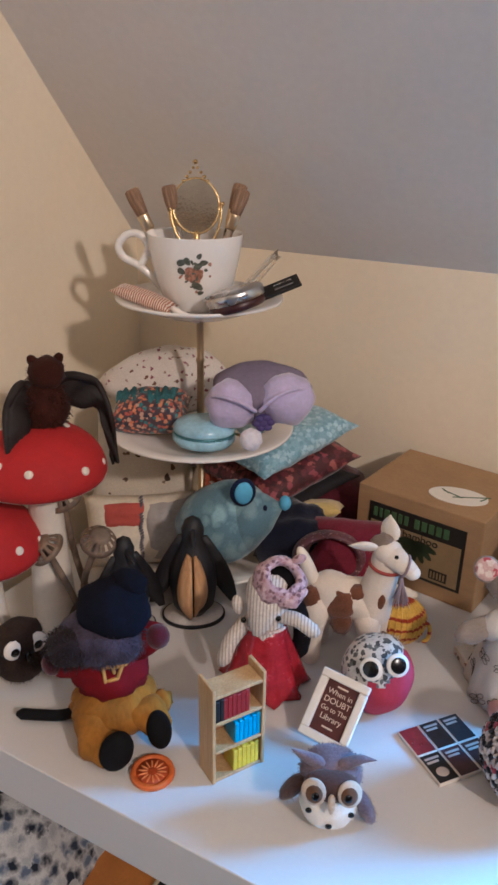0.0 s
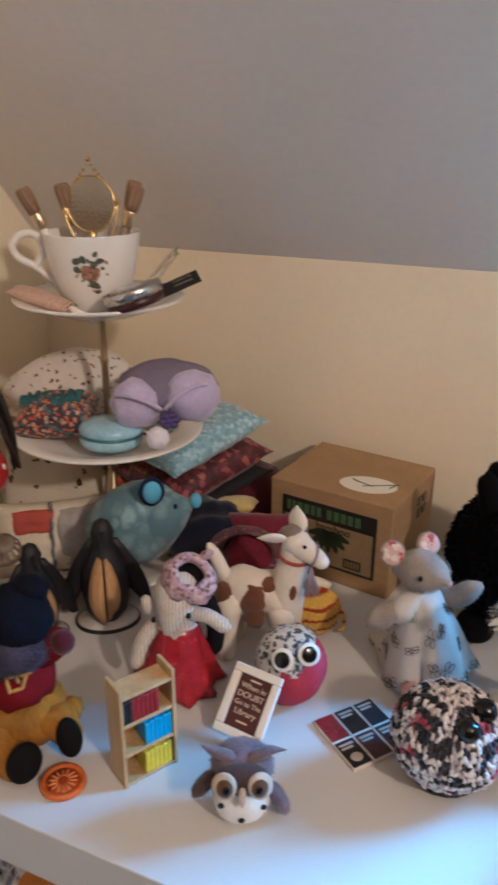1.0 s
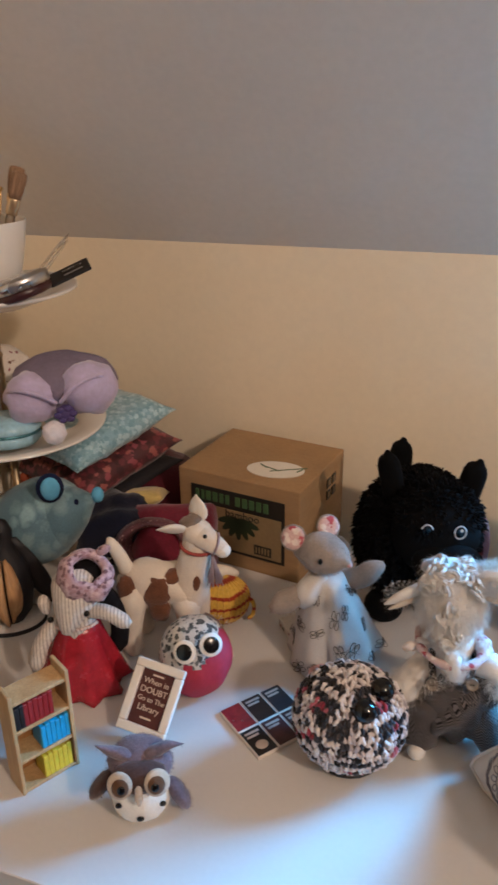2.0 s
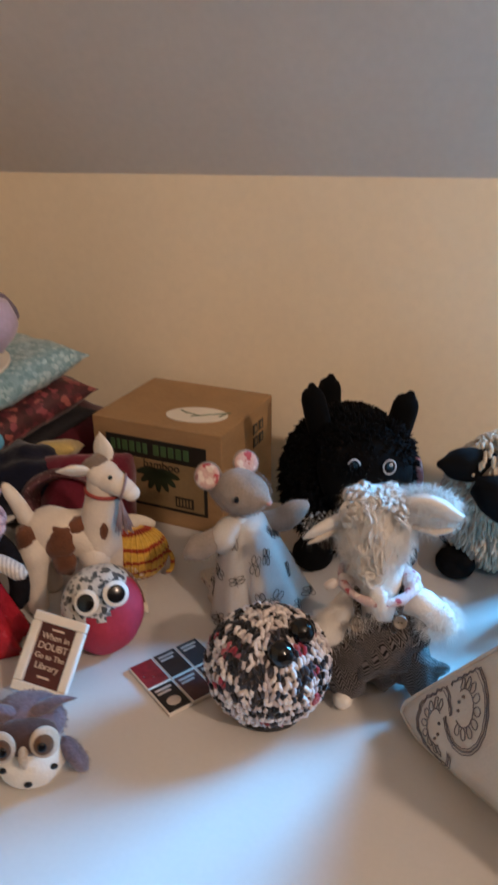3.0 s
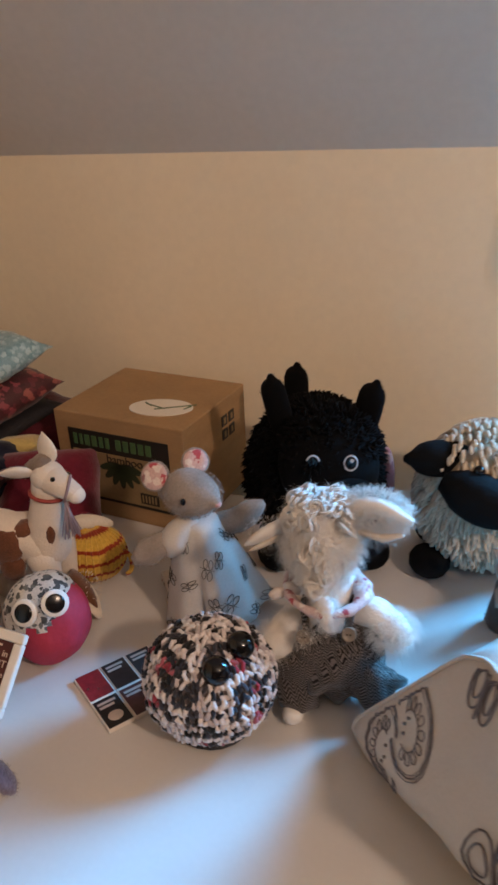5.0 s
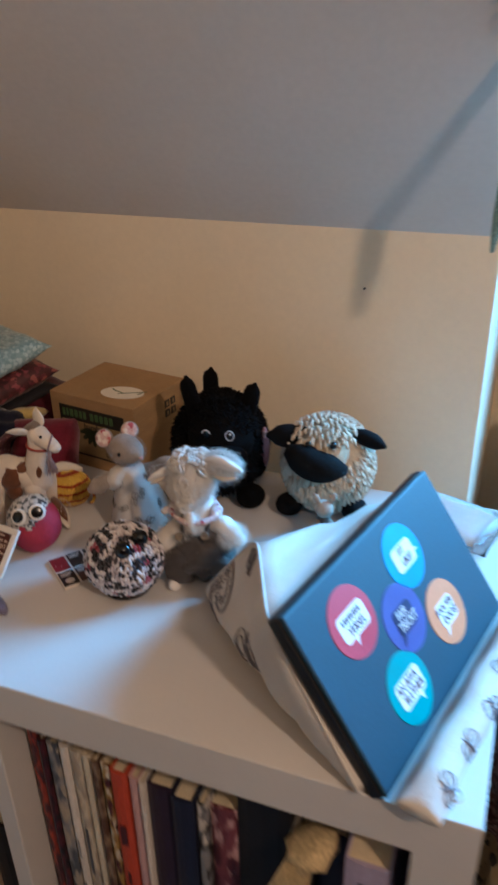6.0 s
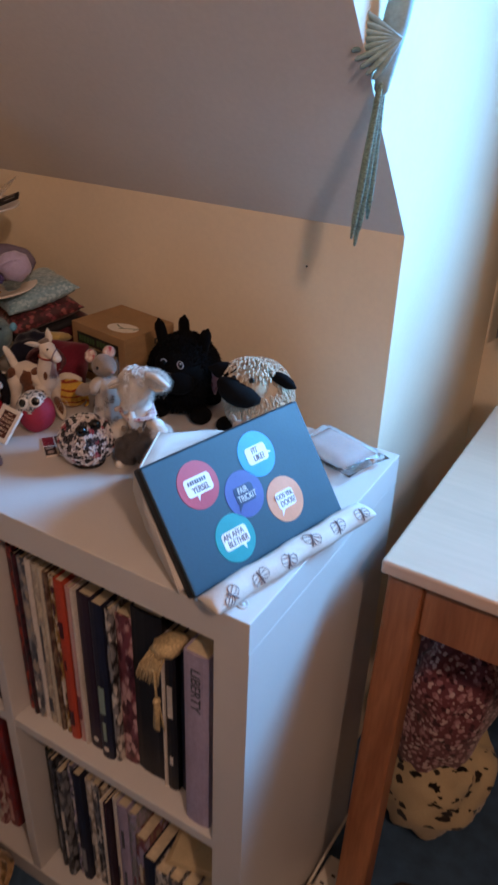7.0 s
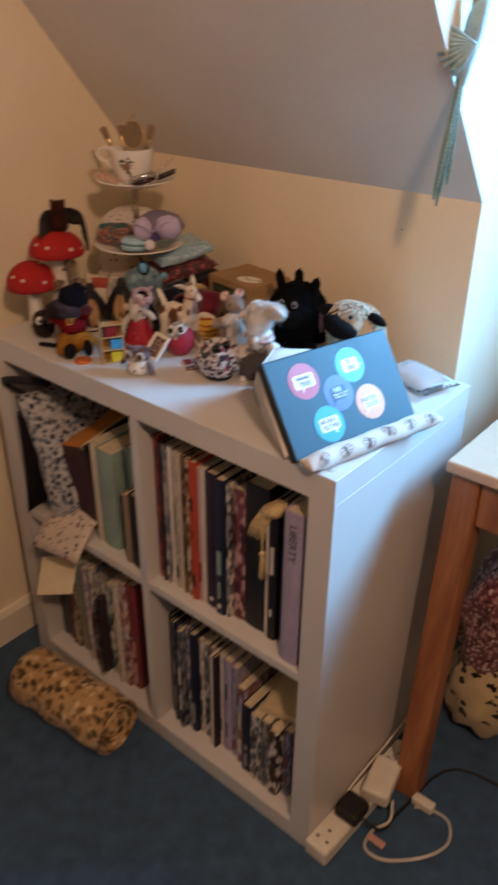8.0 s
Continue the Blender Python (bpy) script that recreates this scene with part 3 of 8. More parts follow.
brush(-0.016, -0.002, -24, 0, 0.102, 0.8, M_BRUSHW)
brush(-0.006, 0.012, -11, 0, 0.098, 0.6, M_ACRYL)
brush(0.012, 0.0, 19, 0, 0.100, 0.6, M_ACRYL)
brush(0.016, 0.008, 15, 0, 0.102, 0.7, M_ACRYL)

# a little gilt hand mirror
M_MIRROR = metal("mirror_silvering", "f2e6cc", 0.03)
mi = thing("hand_mirror", cup.matrix_world @ pose(0.002, -0.006, 0.008, -12, 0, 4), "small ornate gilt hand mirror standing in the teacup", "mirror")
b = bmesh.new()
cz, R = 0.086, 0.0215
loop = [(R * math.cos(2 * math.pi * i / 40), 0, cz + R * 1.15 * math.sin(2 * math.pi * i / 40)) for i in range(41)]
tube(b, loop, 0.0011, 0, 8)
tube(b, smooth_path([(0, 0, 0.005), (0, 0, 0.045), (0, 0, cz - R * 1.15)], 4), [0.003] * 9, 0, 10)
for s in (-1, 1):
    tube(b, smooth_path([(s * 0.001, 0, 0.048), (s * 0.010, 0, 0.050), (s * 0.017, 0, 0.058), (s * 0.022, 0, 0.071), (s * 0.024, 0, 0.086)], 4), 0.0011, 0, 8)
    ell(b, (s * 0.0245, 0, 0.088), 0.0022, 0, n=10)
    for k in range(4):
        ell(b, (s * (0.011 - 0.003 * k), 0, cz + 0.022 + 0.004 * k), 0.0020 - 0.0002 * k, 0, n=8)
ell(b, (0, 0, cz + 0.039), 0.0024, 0, n=8)
part("gilt_frame", b, M_GOLD, mi, "", True)
b = bmesh.new()
lathe(b, [(0.0005, -0.0008), (R * 0.98, -0.0008), (R * 0.98, 0.0008), (0.0005, 0.0008)], 36, 0, pose(0, 0, cz, 90) @ Matrix.Diagonal((1, 1.15, 1, 1)))
for f in b.faces:
    f.smooth = False
part("mirror_glass", b, M_MIRROR, mi)

# on the top plate: a wafer packet, a tin, a black card pouch and clear film
PT = Z3 - 0.006
M_WAFER = striped("pink_striped_wrapper", "a8664a", "ead8c4", 0, 150.0, 0.5, 0.4, 2.0)
wf = thing("wrapped_sweet", pose(SX - 0.028, SY - 0.044, PT + 0.009, 6, 14, 10), "long wrapped sweet with brown and cream stripes", "sweet")
b = bmesh.new()
pillow_bm(0.058, 0.02, 0.012, 10, 2.2, b)
part("wrapper", b, M_WAFER, wf, "", True)
b = bmesh.new()
tube(b, [(0.028, 0, 0), (0.036, 0.0, -0.002), (0.050, 0.001, -0.003)], [0.003, 0.0032, 0.003], 0, 8)
part("stick", b, M_BRUSHW, wf, "short white stick", True)
M_TIN = metal("brushed_tin", "cfcdcc", 0.28)
tin = thing("lip_balm_tin", pose(SX + 0.052, SY - 0.028, PT + 0.0160, -2, -17, 24) @ Matrix.Scale(0.86, 4), "round silver tin with a dark red underside", "tin")
b = bmesh.new()
lathe(b, [(0.026, -0.010), (0.0275, -0.008), (0.0275, -0.001)], 40)
part("tin_base", b, plain("dark_red_label", "3c1a1c", 0.35), tin, "", True)
b = bmesh.new()
lathe(b, [(0.0285, -0.002), (0.0288, 0.006), (0.0275, 0.0075), (0.024, 0.0068), (0.023, 0.0085), (0.001, 0.009)], 40)
part("lid", b, M_TIN, tin, "", True)
bp = thing("black_pouch", pose(SX + 0.072, SY + 0.012, PT + 0.020, 16, -22, 34) @ Matrix.Scale(0.86, 4), "folded black card sleeve with silver lettering lines", "sleeve")
b = box_bm(-0.020, 0.021, -0.011, 0.011, -0.0015, 0.0015, 0.0005)
part("sleeve", b, M_BLACK, bp)
for k in range(2):
    part("printed_line", box_bm(-0.005, 0.014, -0.005 + 0.008 * k, -0.003 + 0.008 * k, 0.0016, 0.0019), M_TIN, bp)
M_FILM = glassy("clear_film", "ffffff", 0.12, 1.25)
fm = thing("clear_sachet", pose(SX + 0.036, SY + 0.03, PT + 0.018, 0, -48, 30), "crumpled clear plastic sachet", "sachet")
part("film", pillow_bm(0.07, 0.045, 0.006, 8, 5.0), M_FILM, fm, "", True)

# on the middle plate
P2 = Z2 - 0.009
M_MAC = plain("pearly_aqua_shell", "a6cfe4", 0.2, 0.14, 60.0, 0.0, 0.02)
M_MACT = metal("aqua_zip", "6fa0ac", 0.4)
mac = thing("macaron_case", pose(-0.261, 0.264, P2 + 0.0175, -4, 2, 34) @ Matrix.Diagonal((0.93, 0.93, 0.90, 1)), "pearly aqua macaron-shaped trinket case", "case")
for s, nm in ((1, "upper_shell"), (-1, "lower_shell")):
    b = bmesh.new()
    lathe(b, [(0.0285, s * 0.0012), (0.0300, s * 0.003), (0.0297, s * 0.007), (0.026, s * 0.0115), (0.016, s * 0.0145), (0.001, s * 0.0152)], 44, 0, None, (True, True))
    bmesh.ops.recalc_face_normals(b, faces=b.faces)
    part(nm, b, M_MAC, mac, "", True)
b = bmesh.new()
lathe(b, [(0.0283, -0.0014), (0.0283, 0.0014)], 44)
for i in range(60):
    a = 2 * math.pi * i / 60
    ell(b, (0.0288 * math.cos(a), 0.0288 * math.sin(a), 0), 0.0011, 0, n=6)
part("zip", b, M_MACT, mac, "", True)
b = bmesh.new()
tube(b, [(0.029, -0.004, 0), (0.034, -0.006, -0.001), (0.038, -0.007, -0.004)], [0.0013, 0.0018, 0.0012], 0, 8)
ell(b, (0.042, -0.006, -0.007), (0.003, 0.0015, 0.003), 0, n=10)
part("zip_pull", b, M_GOLD, mac, "", True)

M_FLORALPOUCH = printed("dark_floral_silk", "4a3a48", ["d07c50", "b85c48", "3d7f86", "c9a38a", "2b2f44", "d98f63"], 250.0, 0.50, 0.5)
fp = thing("floral_pouch", pose(-0.323, 0.270, P2 + 0.022, 14, -4, 24), "padded dark floral silk pouch with a teal ruffle", "pouch")
part("pouch_body", pillow_bm(0.072, 0.05, 0.038, 14, 1.3), M_FLORALPOUCH, fp, "", True)
M_TEAL = plain("teal_ruffle_net", "3f6f77", 0.8, 0.3, 150.0, relief=0.6)
b = bmesh.new()
g = []
for j in range(5):
    g.append([(-0.028 + 0.054 * i / 20, -0.010 + 0.006 * j + 0.003 * math.sin(i * 1.7), 0.017 + 0.003 * math.sin(i * 2.3 + j) + 0.003 * j * (4 - j) / 4) for i in range(21)])
sheet(b, g, 0, 0.0012)
part("ruffle", b, M_TEAL, fp, "gathered teal net ruffle", True)

M_SPRIG = printed("sprigged_white_cotton", "e9e0d6", ["8c4f5a", "7a5a4a", "9a6b72", "a58d80"], 120.0, 0.22, 0.85)
wp = thing("sprigged_cushion", pose(-0.347, 0.337, 0.944, -10, -3, 34) @ Matrix.Scale(0.88, 4), "small white cushion with a scattered red sprig print", "cushion")
b = bmesh.new()
ell(b, (0, 0, 0), (0.064, 0.034, 0.040), 0, (0, 0, 0), 30, 0.10, 4.0)
for v in b.verts:
    v.co.x *= 1 + 0.35 * max(0.0, -v.co.x / 0.064) * (1 - min(1.0, abs(v.co.z) / 0.035))
part("cover", b, M_SPRIG, wp, "", True)

M_LILAC = plain("lilac_net", "c2b6da", 0.7, 0.12, 60.0, relief=0.5, sheen=0.5)
M_LILACD = plain("grey_lilac_jersey", "82788c", 0.85, 0.12, 60.0, relief=0.3)
b = bmesh.new()
ell(b, (0, 0.004, 0.026), (0.046, 0.034, 0.027), 0, (0, 8, 0), 24, 0.10, 1.0)
for s in (-1, 1):
    ell(b, (s * 0.024, -0.018, 0.024), (0.024, 0.020, 0.023), 1, (0, s * 12, 0), 20, 0.16, 3.0 + s)
    tube(b, smooth_path([(s * 0.002, -0.036, 0.022), (s * 0.016, -0.040, 0.034), (s * 0.034, -0.034, 0.038), (s * 0.045, -0.018, 0.03)], 5), 0.0018, 1, 8)
ell(b, (0.004, -0.036, 0.012), (0.008, 0.006, 0.007), 2, n=12)
for i in range(6):
    a = i * 1.05
    ell(b, (0.004 + 0.006 * math.cos(a), -0.040, 0.012 + 0.005 * math.sin(a)), (0.004, 0.002, 0.003), 2, n=8)
ell(b, (-0.008, -0.043, -0.001), 0.0100, 3, n=16, lump=0.1)
toy("lilac_plush", b, [M_LILACD, M_LILAC, plain("violet_rosette", "4c3f78", 0.6), plain("white_pompom", "e4e0ea", 0.95, 0.1, 200.0, relief=0.8, sheen=0.5)], pose(-0.217, 0.294, P2 + 0.028, 0, -8, 24) @ Matrix.Scale(0.98, 4), "soft lilac plush ball with net bows and a pompom", ("body", "net_bow*", "rosette", "pompom"))

# on the lowest plate: a blue patterned plush mouse and a patchwork purse
M_BLUEP = printed("blue_paisley", "5f7f8e", ["7f9ba4", "8fb0ba", "6a8a96", "7a9aa2"], 60.0, 0.30, 0.75, soft=0.35)
M_INNER = plain("sky_blue_felt", "6fb4dc", 0.9, 0.08)
M_NAVY = plain("navy_felt", "1c2340", 0.92, 0.2, relief=0.4)
b = bmesh.new()
ell(b, (0, 0, 0.034), (0.052, 0.036, 0.034), 0, (0, -14, 0), 28, 0.05, 2.0)
tube(b, [(0.026, -0.006, 0.042), (0.046, -0.010, 0.050), (0.058, -0.012, 0.056)], [0.028, 0.016, 0.005], 0, 16)
ell(b, (0.064, -0.013, 0.060), 0.0062, 1, n=12)
ell(b, (0.022, -0.026, 0.074), (0.013, 0.005, 0.013), 2, (10, 0, 10), 16)
ell(b, (0.023, -0.030, 0.075), (0.009, 0.004, 0.010), 1, (10, 0, 10), 16)
ell(b, (0.044, -0.020, 0.058), 0.0025, 2, n=8)
toy("blue_plush_mouse", b, [M_BLUEP, M_INNER, M_NAVY], pose(-0.227, 0.241, Z1 + 0.012, 0, 0, 26) @ Matrix.Diagonal((0.84, 1.0, 1.08, 1)), "blue paisley fabric mouse with a bright blue felt ear", ("body", "ear_lining*", "ear*"))

pu = thing("patchwork_purse", pose(-0.300, 0.245, 0.80, 0, 0, 36.4) @ pose(-0.017, 0.0, 0.031, 70, 0, 0), "cream and grey patchwork purse with a coral band", "purse")
M_CREAMC = plain("cream_canvas", "d8cdb8", 0.85, 0.1, 50.0, relief=0.4)
part("purse_body", pillow_bm(0.104, 0.070, 0.038, 16, 7.0), M_CREAMC, pu, "", True)
b = bmesh.new()
pillow_bm(0.046, 0.026, 0.026, 10, 6.0, b, 0, pose(-0.014, 0.016, 0.008))
part("coral_band", b, plain("coral_canvas", "b4564a", 0.85, 0.12), pu, "coral red cotton patch", True)
b = bmesh.new()
pillow_bm(0.052, 0.064, 0.036, 10, 3.0, b, 0, pose(0.026, 0.0, 0.005))
part("grey_patch", b, plain("grey_silk", "a7a19c", 0.55, 0.14), pu, "grey silky patch", True)
b = bmesh.new()
for k in range(26):
    ell(b, (0.001 + 0.0006 * math.sin(k), 0.032 - 0.0025 * k, 0.0200 - 0.000028 * (k - 13) ** 2), (0.0026, 0.0012, 0.0018), 0, (0, 0, 35), 6)
part("braid_trim", b, plain("twisted_braid", "6d6a72", 0.8, 0.3, 300.0), pu, "twisted dark cord trim", True)

# gift bag of cream paper and a printed cloth behind the stand's foot
M_SCRIPT = printed("printed_linen", "d9cfbc", ["4a3a34", "6b5648", "8a7562"], 60.0, 0.20, 0.9)
sc = thing("printed_cloth_bag", pose(-0.365, 0.315, T + 0.066, 72, 0, 16), "folded linen bag with dark printed lettering lines", "bag")
part("bag_body", pillow_bm(0.12, 0.125, 0.03, 14, 9.0), M_SCRIPT, sc, "", True)
ob = thing("organza_sachet", pose(-0.276, 0.343, T + 0.072, 74, 0, 6), "sheer cream organza sachet with dried petals", "sachet")
part("pouch", pillow_bm(0.09, 0.09, 0.045, 12, 11.0), plain("cream_organza", "cfc4b0", 0.5, 0.2, 40.0), ob, "", True)
b = bmesh.new()
rnd = random.Random(4)
for k in range(16):
    ell(b, (rnd.uniform(-0.02, 0.02), rnd.uniform(-0.03, 0.0), 0.022), (0.006, 0.005, 0.003), 0, (rnd.uniform(0, 90), 0, rnd.uniform(0, 180)), 6)
part("petals", b, plain("dried_orange_petals", "a8512c", 0.8, 0.3), ob, "dried orange petals", True)

# ---- soft toys on the bookcase ----
def felt(key, colour, vary=0.16, relief=0.5, sheen=0.3):
    return plain(key, colour, 0.92, vary, 70.0, 0.0, relief, sheen, 700.0)


M_EYE = plain("black_bead", "08080a", 0.06, 0.0, relief=0.0)
M_WFELT = felt("white_felt", "e6ded0", 0.06)
M_BROWNF = felt("brown_felt", "6b4730")
M_PINKF = felt("pink_felt", "c89a94", 0.1)


# felt owl
M_TAUPE = felt("taupe_wool_felt", "746670", 0.34)
M_TAUPED = felt("dark_taupe_felt", "4e3a36", 0.28)
b = bmesh.new()
ell(b, (-0.003, 0, 0.0175), (0.0185, 0.0178, 0.0178), 0, n=26, lump=0.05)
ell(b, (-0.003, 0.004, 0.034), (0.0190, 0.0165, 0.0150), 1, (6, 0, 0), 26, 0.07, 2)
ell(b, (-0.003, -0.0085, 0.0365), (0.0165, 0.0085, 0.0100), 2, (-14, 0, 0), 20, 0.05)
for s in (-1, 1):
    tube(b, smooth_path([(s * 0.008 - 0.003, 0.001, 0.044), (s * 0.017 - 0.003, 0.001, 0.0485), (s * 0.0245 - 0.002, 0.0, 0.0515 - s * 0.002)], 4), [0.0080, 0.0078, 0.0074, 0.0066, 0.0058, 0.0046, 0.0034, 0.0022, 0.0010], 1, 12, 0.5)
    ell(b, (s * 0.0105 - 0.003, -0.0160, 0.0385), (0.0075, 0.0030, 0.0080), 5, (-22, 0, s * 14), 20)
    ell(b, (s * 0.0102 - 0.003, -0.0180, 0.0388), (0.0052, 0.0024, 0.0055), 3, (-22, 0, s * 14), 16)
    ell(b, (s * 0.0095 - 0.003, -0.0198, 0.0390), (0.0026, 0.0013, 0.0029), 4, (-22, 0, s * 10), 12)
ell(b, (-0.0255, -0.002, 0.0260), (0.0042, 0.0075, 0.0118), 2, (0, 40, -10), 14, 0.12)
ell(b, (0.0190, -0.003, 0.0150), (0.0048, 0.0078, 0.0130), 1, (0, -24, 8), 14, 0.12, 3.0)
tube(b, [(-0.003, -0.0185, 0.0370), (-0.003, -0.0215, 0.0325), (-0.003, -0.0215, 0.0285)], [0.0022, 0.0024, 0.0010], 5, 10)
for x, y, z in ((-0.0155, -0.0135, 0.0205), (0.0095, -0.0135, 0.0190), (-0.0035, -0.0178, 0.0135)):
    ell(b, (x, y, z), (0.0022, 0.0013, 0.0019), 4, n=10)
tufts(b, over_ell((-0.003, 0.004, 0.034), (0.0190, 0.0165, 0.0150), 900, 3, keep=lambda u: u.y > -0.4), 0.0018, 0.00016, 1, 0.3)
fuzz(b, (0, 1, 2), 4200, 0.0018)
toy("felt_owl", b, [M_WFELT, M_TAUPE, M_TAUPED, felt("owl_eye_brown", "5c4028"), M_EYE, felt("owl_beak_tan", "c2b29e")], pose(-0.041, 0.063, T, 0, 0, 25), "small felted owl in taupe and white with ringed eyes", ("belly", "back", "face_mask", "iris*", "pupil*", "eye_ring*"))

# round red bird with a printed hood
M_HOOD = printed("rose_print_cotton", "dcd8d0", ["3b3d3c", "565857", "6a6c6a", "474949"], 230.0, 0.44, 0.8)
M_BERRY = plain("raspberry_cotton", "aa2c42", 0.75, 0.12, 30.0, relief=0.3)
b = bmesh.new()
ell(b, (-0.004, 0, 0.0285), (0.0258, 0.0250, 0.0300), 0, n=48, lump=0.05, seed=5)
for f in b.faces:
    c = f.calc_center_median()
    fold = 0.040 + 0.55 * (c.x + 0.004) - 0.10 * c.y
    if c.y < 0 and abs(c.x + 0.002) < 0.007:
        fold -= 0.010 * (1 - abs(c.x + 0.002) / 0.007)          # the point between the eyes
    if c.z > fold:
        f.material_index = 1
for v in b.verts:
    if all(f.material_index == 1 for f in v.link_faces):
        v.co += (v.co - Vector((-0.004, 0, 0.0285))).normalized() * 0.0012
for x, y, z, tw in ((-0.0118, -0.0222, 0.0505, -20), (0.0060, -0.0215, 0.0545, 14)):
    tilt = pose(x, y, z, 62, 0, tw)
    lathe(b, [(0.0003, -0.001), (0.0078, -0.001), (0.0081, 0.0006), (0.0073, 0.0014), (0.0003, 0.0016)], 26, 2, tilt)
    lathe(b, [(0.0055, 0.0013), (0.0056, 0.0019), (0.0046, 0.0023), (0.0003, 0.0025)], 20, 3, tilt)
toy("round_bird", b, [M_BERRY, M_HOOD, plain("white_plastic_eye", "e8e4dc", 0.35, 0.03), plain("black_disc_eye", "0a0a0c", 0.22, 0.0, relief=0.0)], pose(-0.050, 0.172, T, 0, 0, 25), "round raspberry cotton bird with a rose print hood", ("belly", "hood", "eye_white*", "pupil*"))

# felted donkey with brown patches
M_CREAMF = felt("cream_felt", "e0d4c4", 0.06)
M_PATCH = felt("chestnut_patch", "6e4630", 0.25)
b = bmesh.new()
tube(b, smooth_path([(-0.027, 0.006, 0.055), (-0.014, 0.004, 0.056), (0.000, 0.002, 0.054), (0.013, 0.0, 0.054)], 3), [0.0165, 0.0180, 0.0182, 0.0176, 0.0170, 0.0165, 0.0165, 0.0165, 0.0165, 0.016], 0, 20, lump=0.25)
tube(b, smooth_path([(0.013, -0.001, 0.046), (0.016, -0.002, 0.066), (0.020, -0.003, 0.086), (0.021, -0.003, 0.098)], 3), [0.0155, 0.0152, 0.0145, 0.0136, 0.0128, 0.0122, 0.0118, 0.0115, 0.0112, 0.0108], 0, 18)
ell(b, (0.0215, -0.005, 0.1020), (0.0110, 0.0105, 0.0100), 0, n=20)
tube(b, [(0.0245, -0.008, 0.1005), (0.0325, -0.0130, 0.0965), (0.0390, -0.0160, 0.0930)], [0.0098, 0.0076, 0.0058], 0, 16)
ell(b, (0.0388, -0.0164, 0.0926), (0.0060, 0.0056, 0.0056), 8, n=16)
for z in (0.0915, 0.0945):
    ell(b, (0.0412, -0.0200, z), (0.0012, 0.0008, 0.0006), 6, n=8)
ell(b, (0.0175, -0.001, 0.1085), (0.0095, 0.0085, 0.0062), 3, (0, -16, 0), 14, 0.3)
tube(b, smooth_path([(0.0215, 0.002, 0.108), (0.0225, 0.003, 0.117), (0.0215, 0.003, 0.128)], 4), [0.0038, 0.0062, 0.0080, 0.0089, 0.0090, 0.0082, 0.0068, 0.0046, 0.0016], 4, 16, 0.36)
tube(b, smooth_path([(0.0130, -0.004, 0.1040), (0.0030, -0.007, 0.1075), (-0.0075, -0.009, 0.1085)], 4), [0.0036, 0.0058, 0.0074, 0.0081, 0.0081, 0.0074, 0.0060, 0.0040, 0.0016], 4, 16, 0.36)
for x, y, sp, top in ((-0.030, -0.007, -0.002, 0.050), (-0.024, 0.016, 0.0, 0.050), (0.010, -0.008, 0.002, 0.046), (0.018, 0.010, 0.003, 0.046)):
    tube(b, smooth_path([(x, y, top), (x + sp, y * 1.1, 0.026), (x + sp, y * 1.15, 0.004)], 3), [0.0115, 0.0105, 0.0092, 0.0084, 0.0080, 0.0078, 0.0075], 0, 14)
tube(b, smooth_path([(-0.034, 0.006, 0.068), (-0.038, 0.005, 0.080), (-0.044, 0.004, 0.094)], 3), [0.0062, 0.0058, 0.0056, 0.0054, 0.0050, 0.0046, 0.0034], 9, 12)
for c, r, rot in (((-0.011, -0.0095, 0.055), (0.0115, 0.0075, 0.0135), (0, 14, 0)), ((-0.010, -0.0105, 0.041), (0.0085, 0.0065, 0.0110), (0, -8, 0)), ((-0.033, -0.006, 0.056), (0.0080, 0.0080, 0.0125), (0, -10, 0)), ((0.000, -0.004, 0.064), (0.0110, 0.0080, 0.0060), (0, -24, 0)), ((0.0185, -0.0145, 0.0640), (0.0030, 0.0022, 0.0068), (0, 6, 0))):
    ell(b, c, r, 1, rot, 18, 0.18, c[0] * 80, 3.0)
loop = [(0.0205 + 0.0120 * math.cos(a), -0.004 + 0.0120 * math.sin(a), 0.0895 - 0.002 * math.cos(a)) for a in [i * math.pi / 10 for i in range(21)]]
tube(b, loop, 0.0013, 2, 8)
loop = [(0.0335 + 0.0030 * math.sin(a), -0.0130 + 0.0080 * math.cos(a), 0.0958 + 0.0080 * math.sin(a)) for a in [i * math.pi / 8 for i in range(17)]]
tube(b, loop, 0.0010, 7, 8)
rnd = random.Random(41)
for k in range(46):                                   # loose threads of the tassel
    dx, dy = rnd.uniform(-1, 1), rnd.uniform(-1, 1)
    tube(b, [(0.0315, -0.0150, 0.0900), (0.0320 + 0.002 * dx, -0.0165 + 0.002 * dy, 0.0800), (0.0325 + 0.0060 * dx, -0.0170 + 0.0045 * dy, 0.0660 + rnd.uniform(-0.003, 0.003))], 0.00045, 5, 4)
ell(b, (0.0262, -0.0158, 0.1042), (0.0019, 0.0015, 0.0022), 6, n=10)
ell(b, (0.0345, -0.0055, 0.1020), 0.0016, 6, n=8)
fuzz(b, (0, 1, 3, 4), 4200, 0.0013)
toy("felt_donkey", b, [M_CREAMF, M_PATCH, plain("red_cord", "9a4038", 0.7), felt("grey_forelock", "837468"), felt("ivory_felt", "ebe3d6", 0.05), plain("mauve_thread", "a3939c", 0.6), M_EYE, plain("mauve_cord", "97858c", 0.7), felt("ivory_felt", "ebe3d6", 0.05), felt("ivory_felt", "ebe3d6", 0.05)], pose(-0.090, 0.212, T, 0, 0, 24.6), "standing cream felt donkey with chestnut patches and red halter", ("body", "patch", "collar", "forelock", "ear*", "tassel", "eye*", "noseband", "muzzle", "tail"))

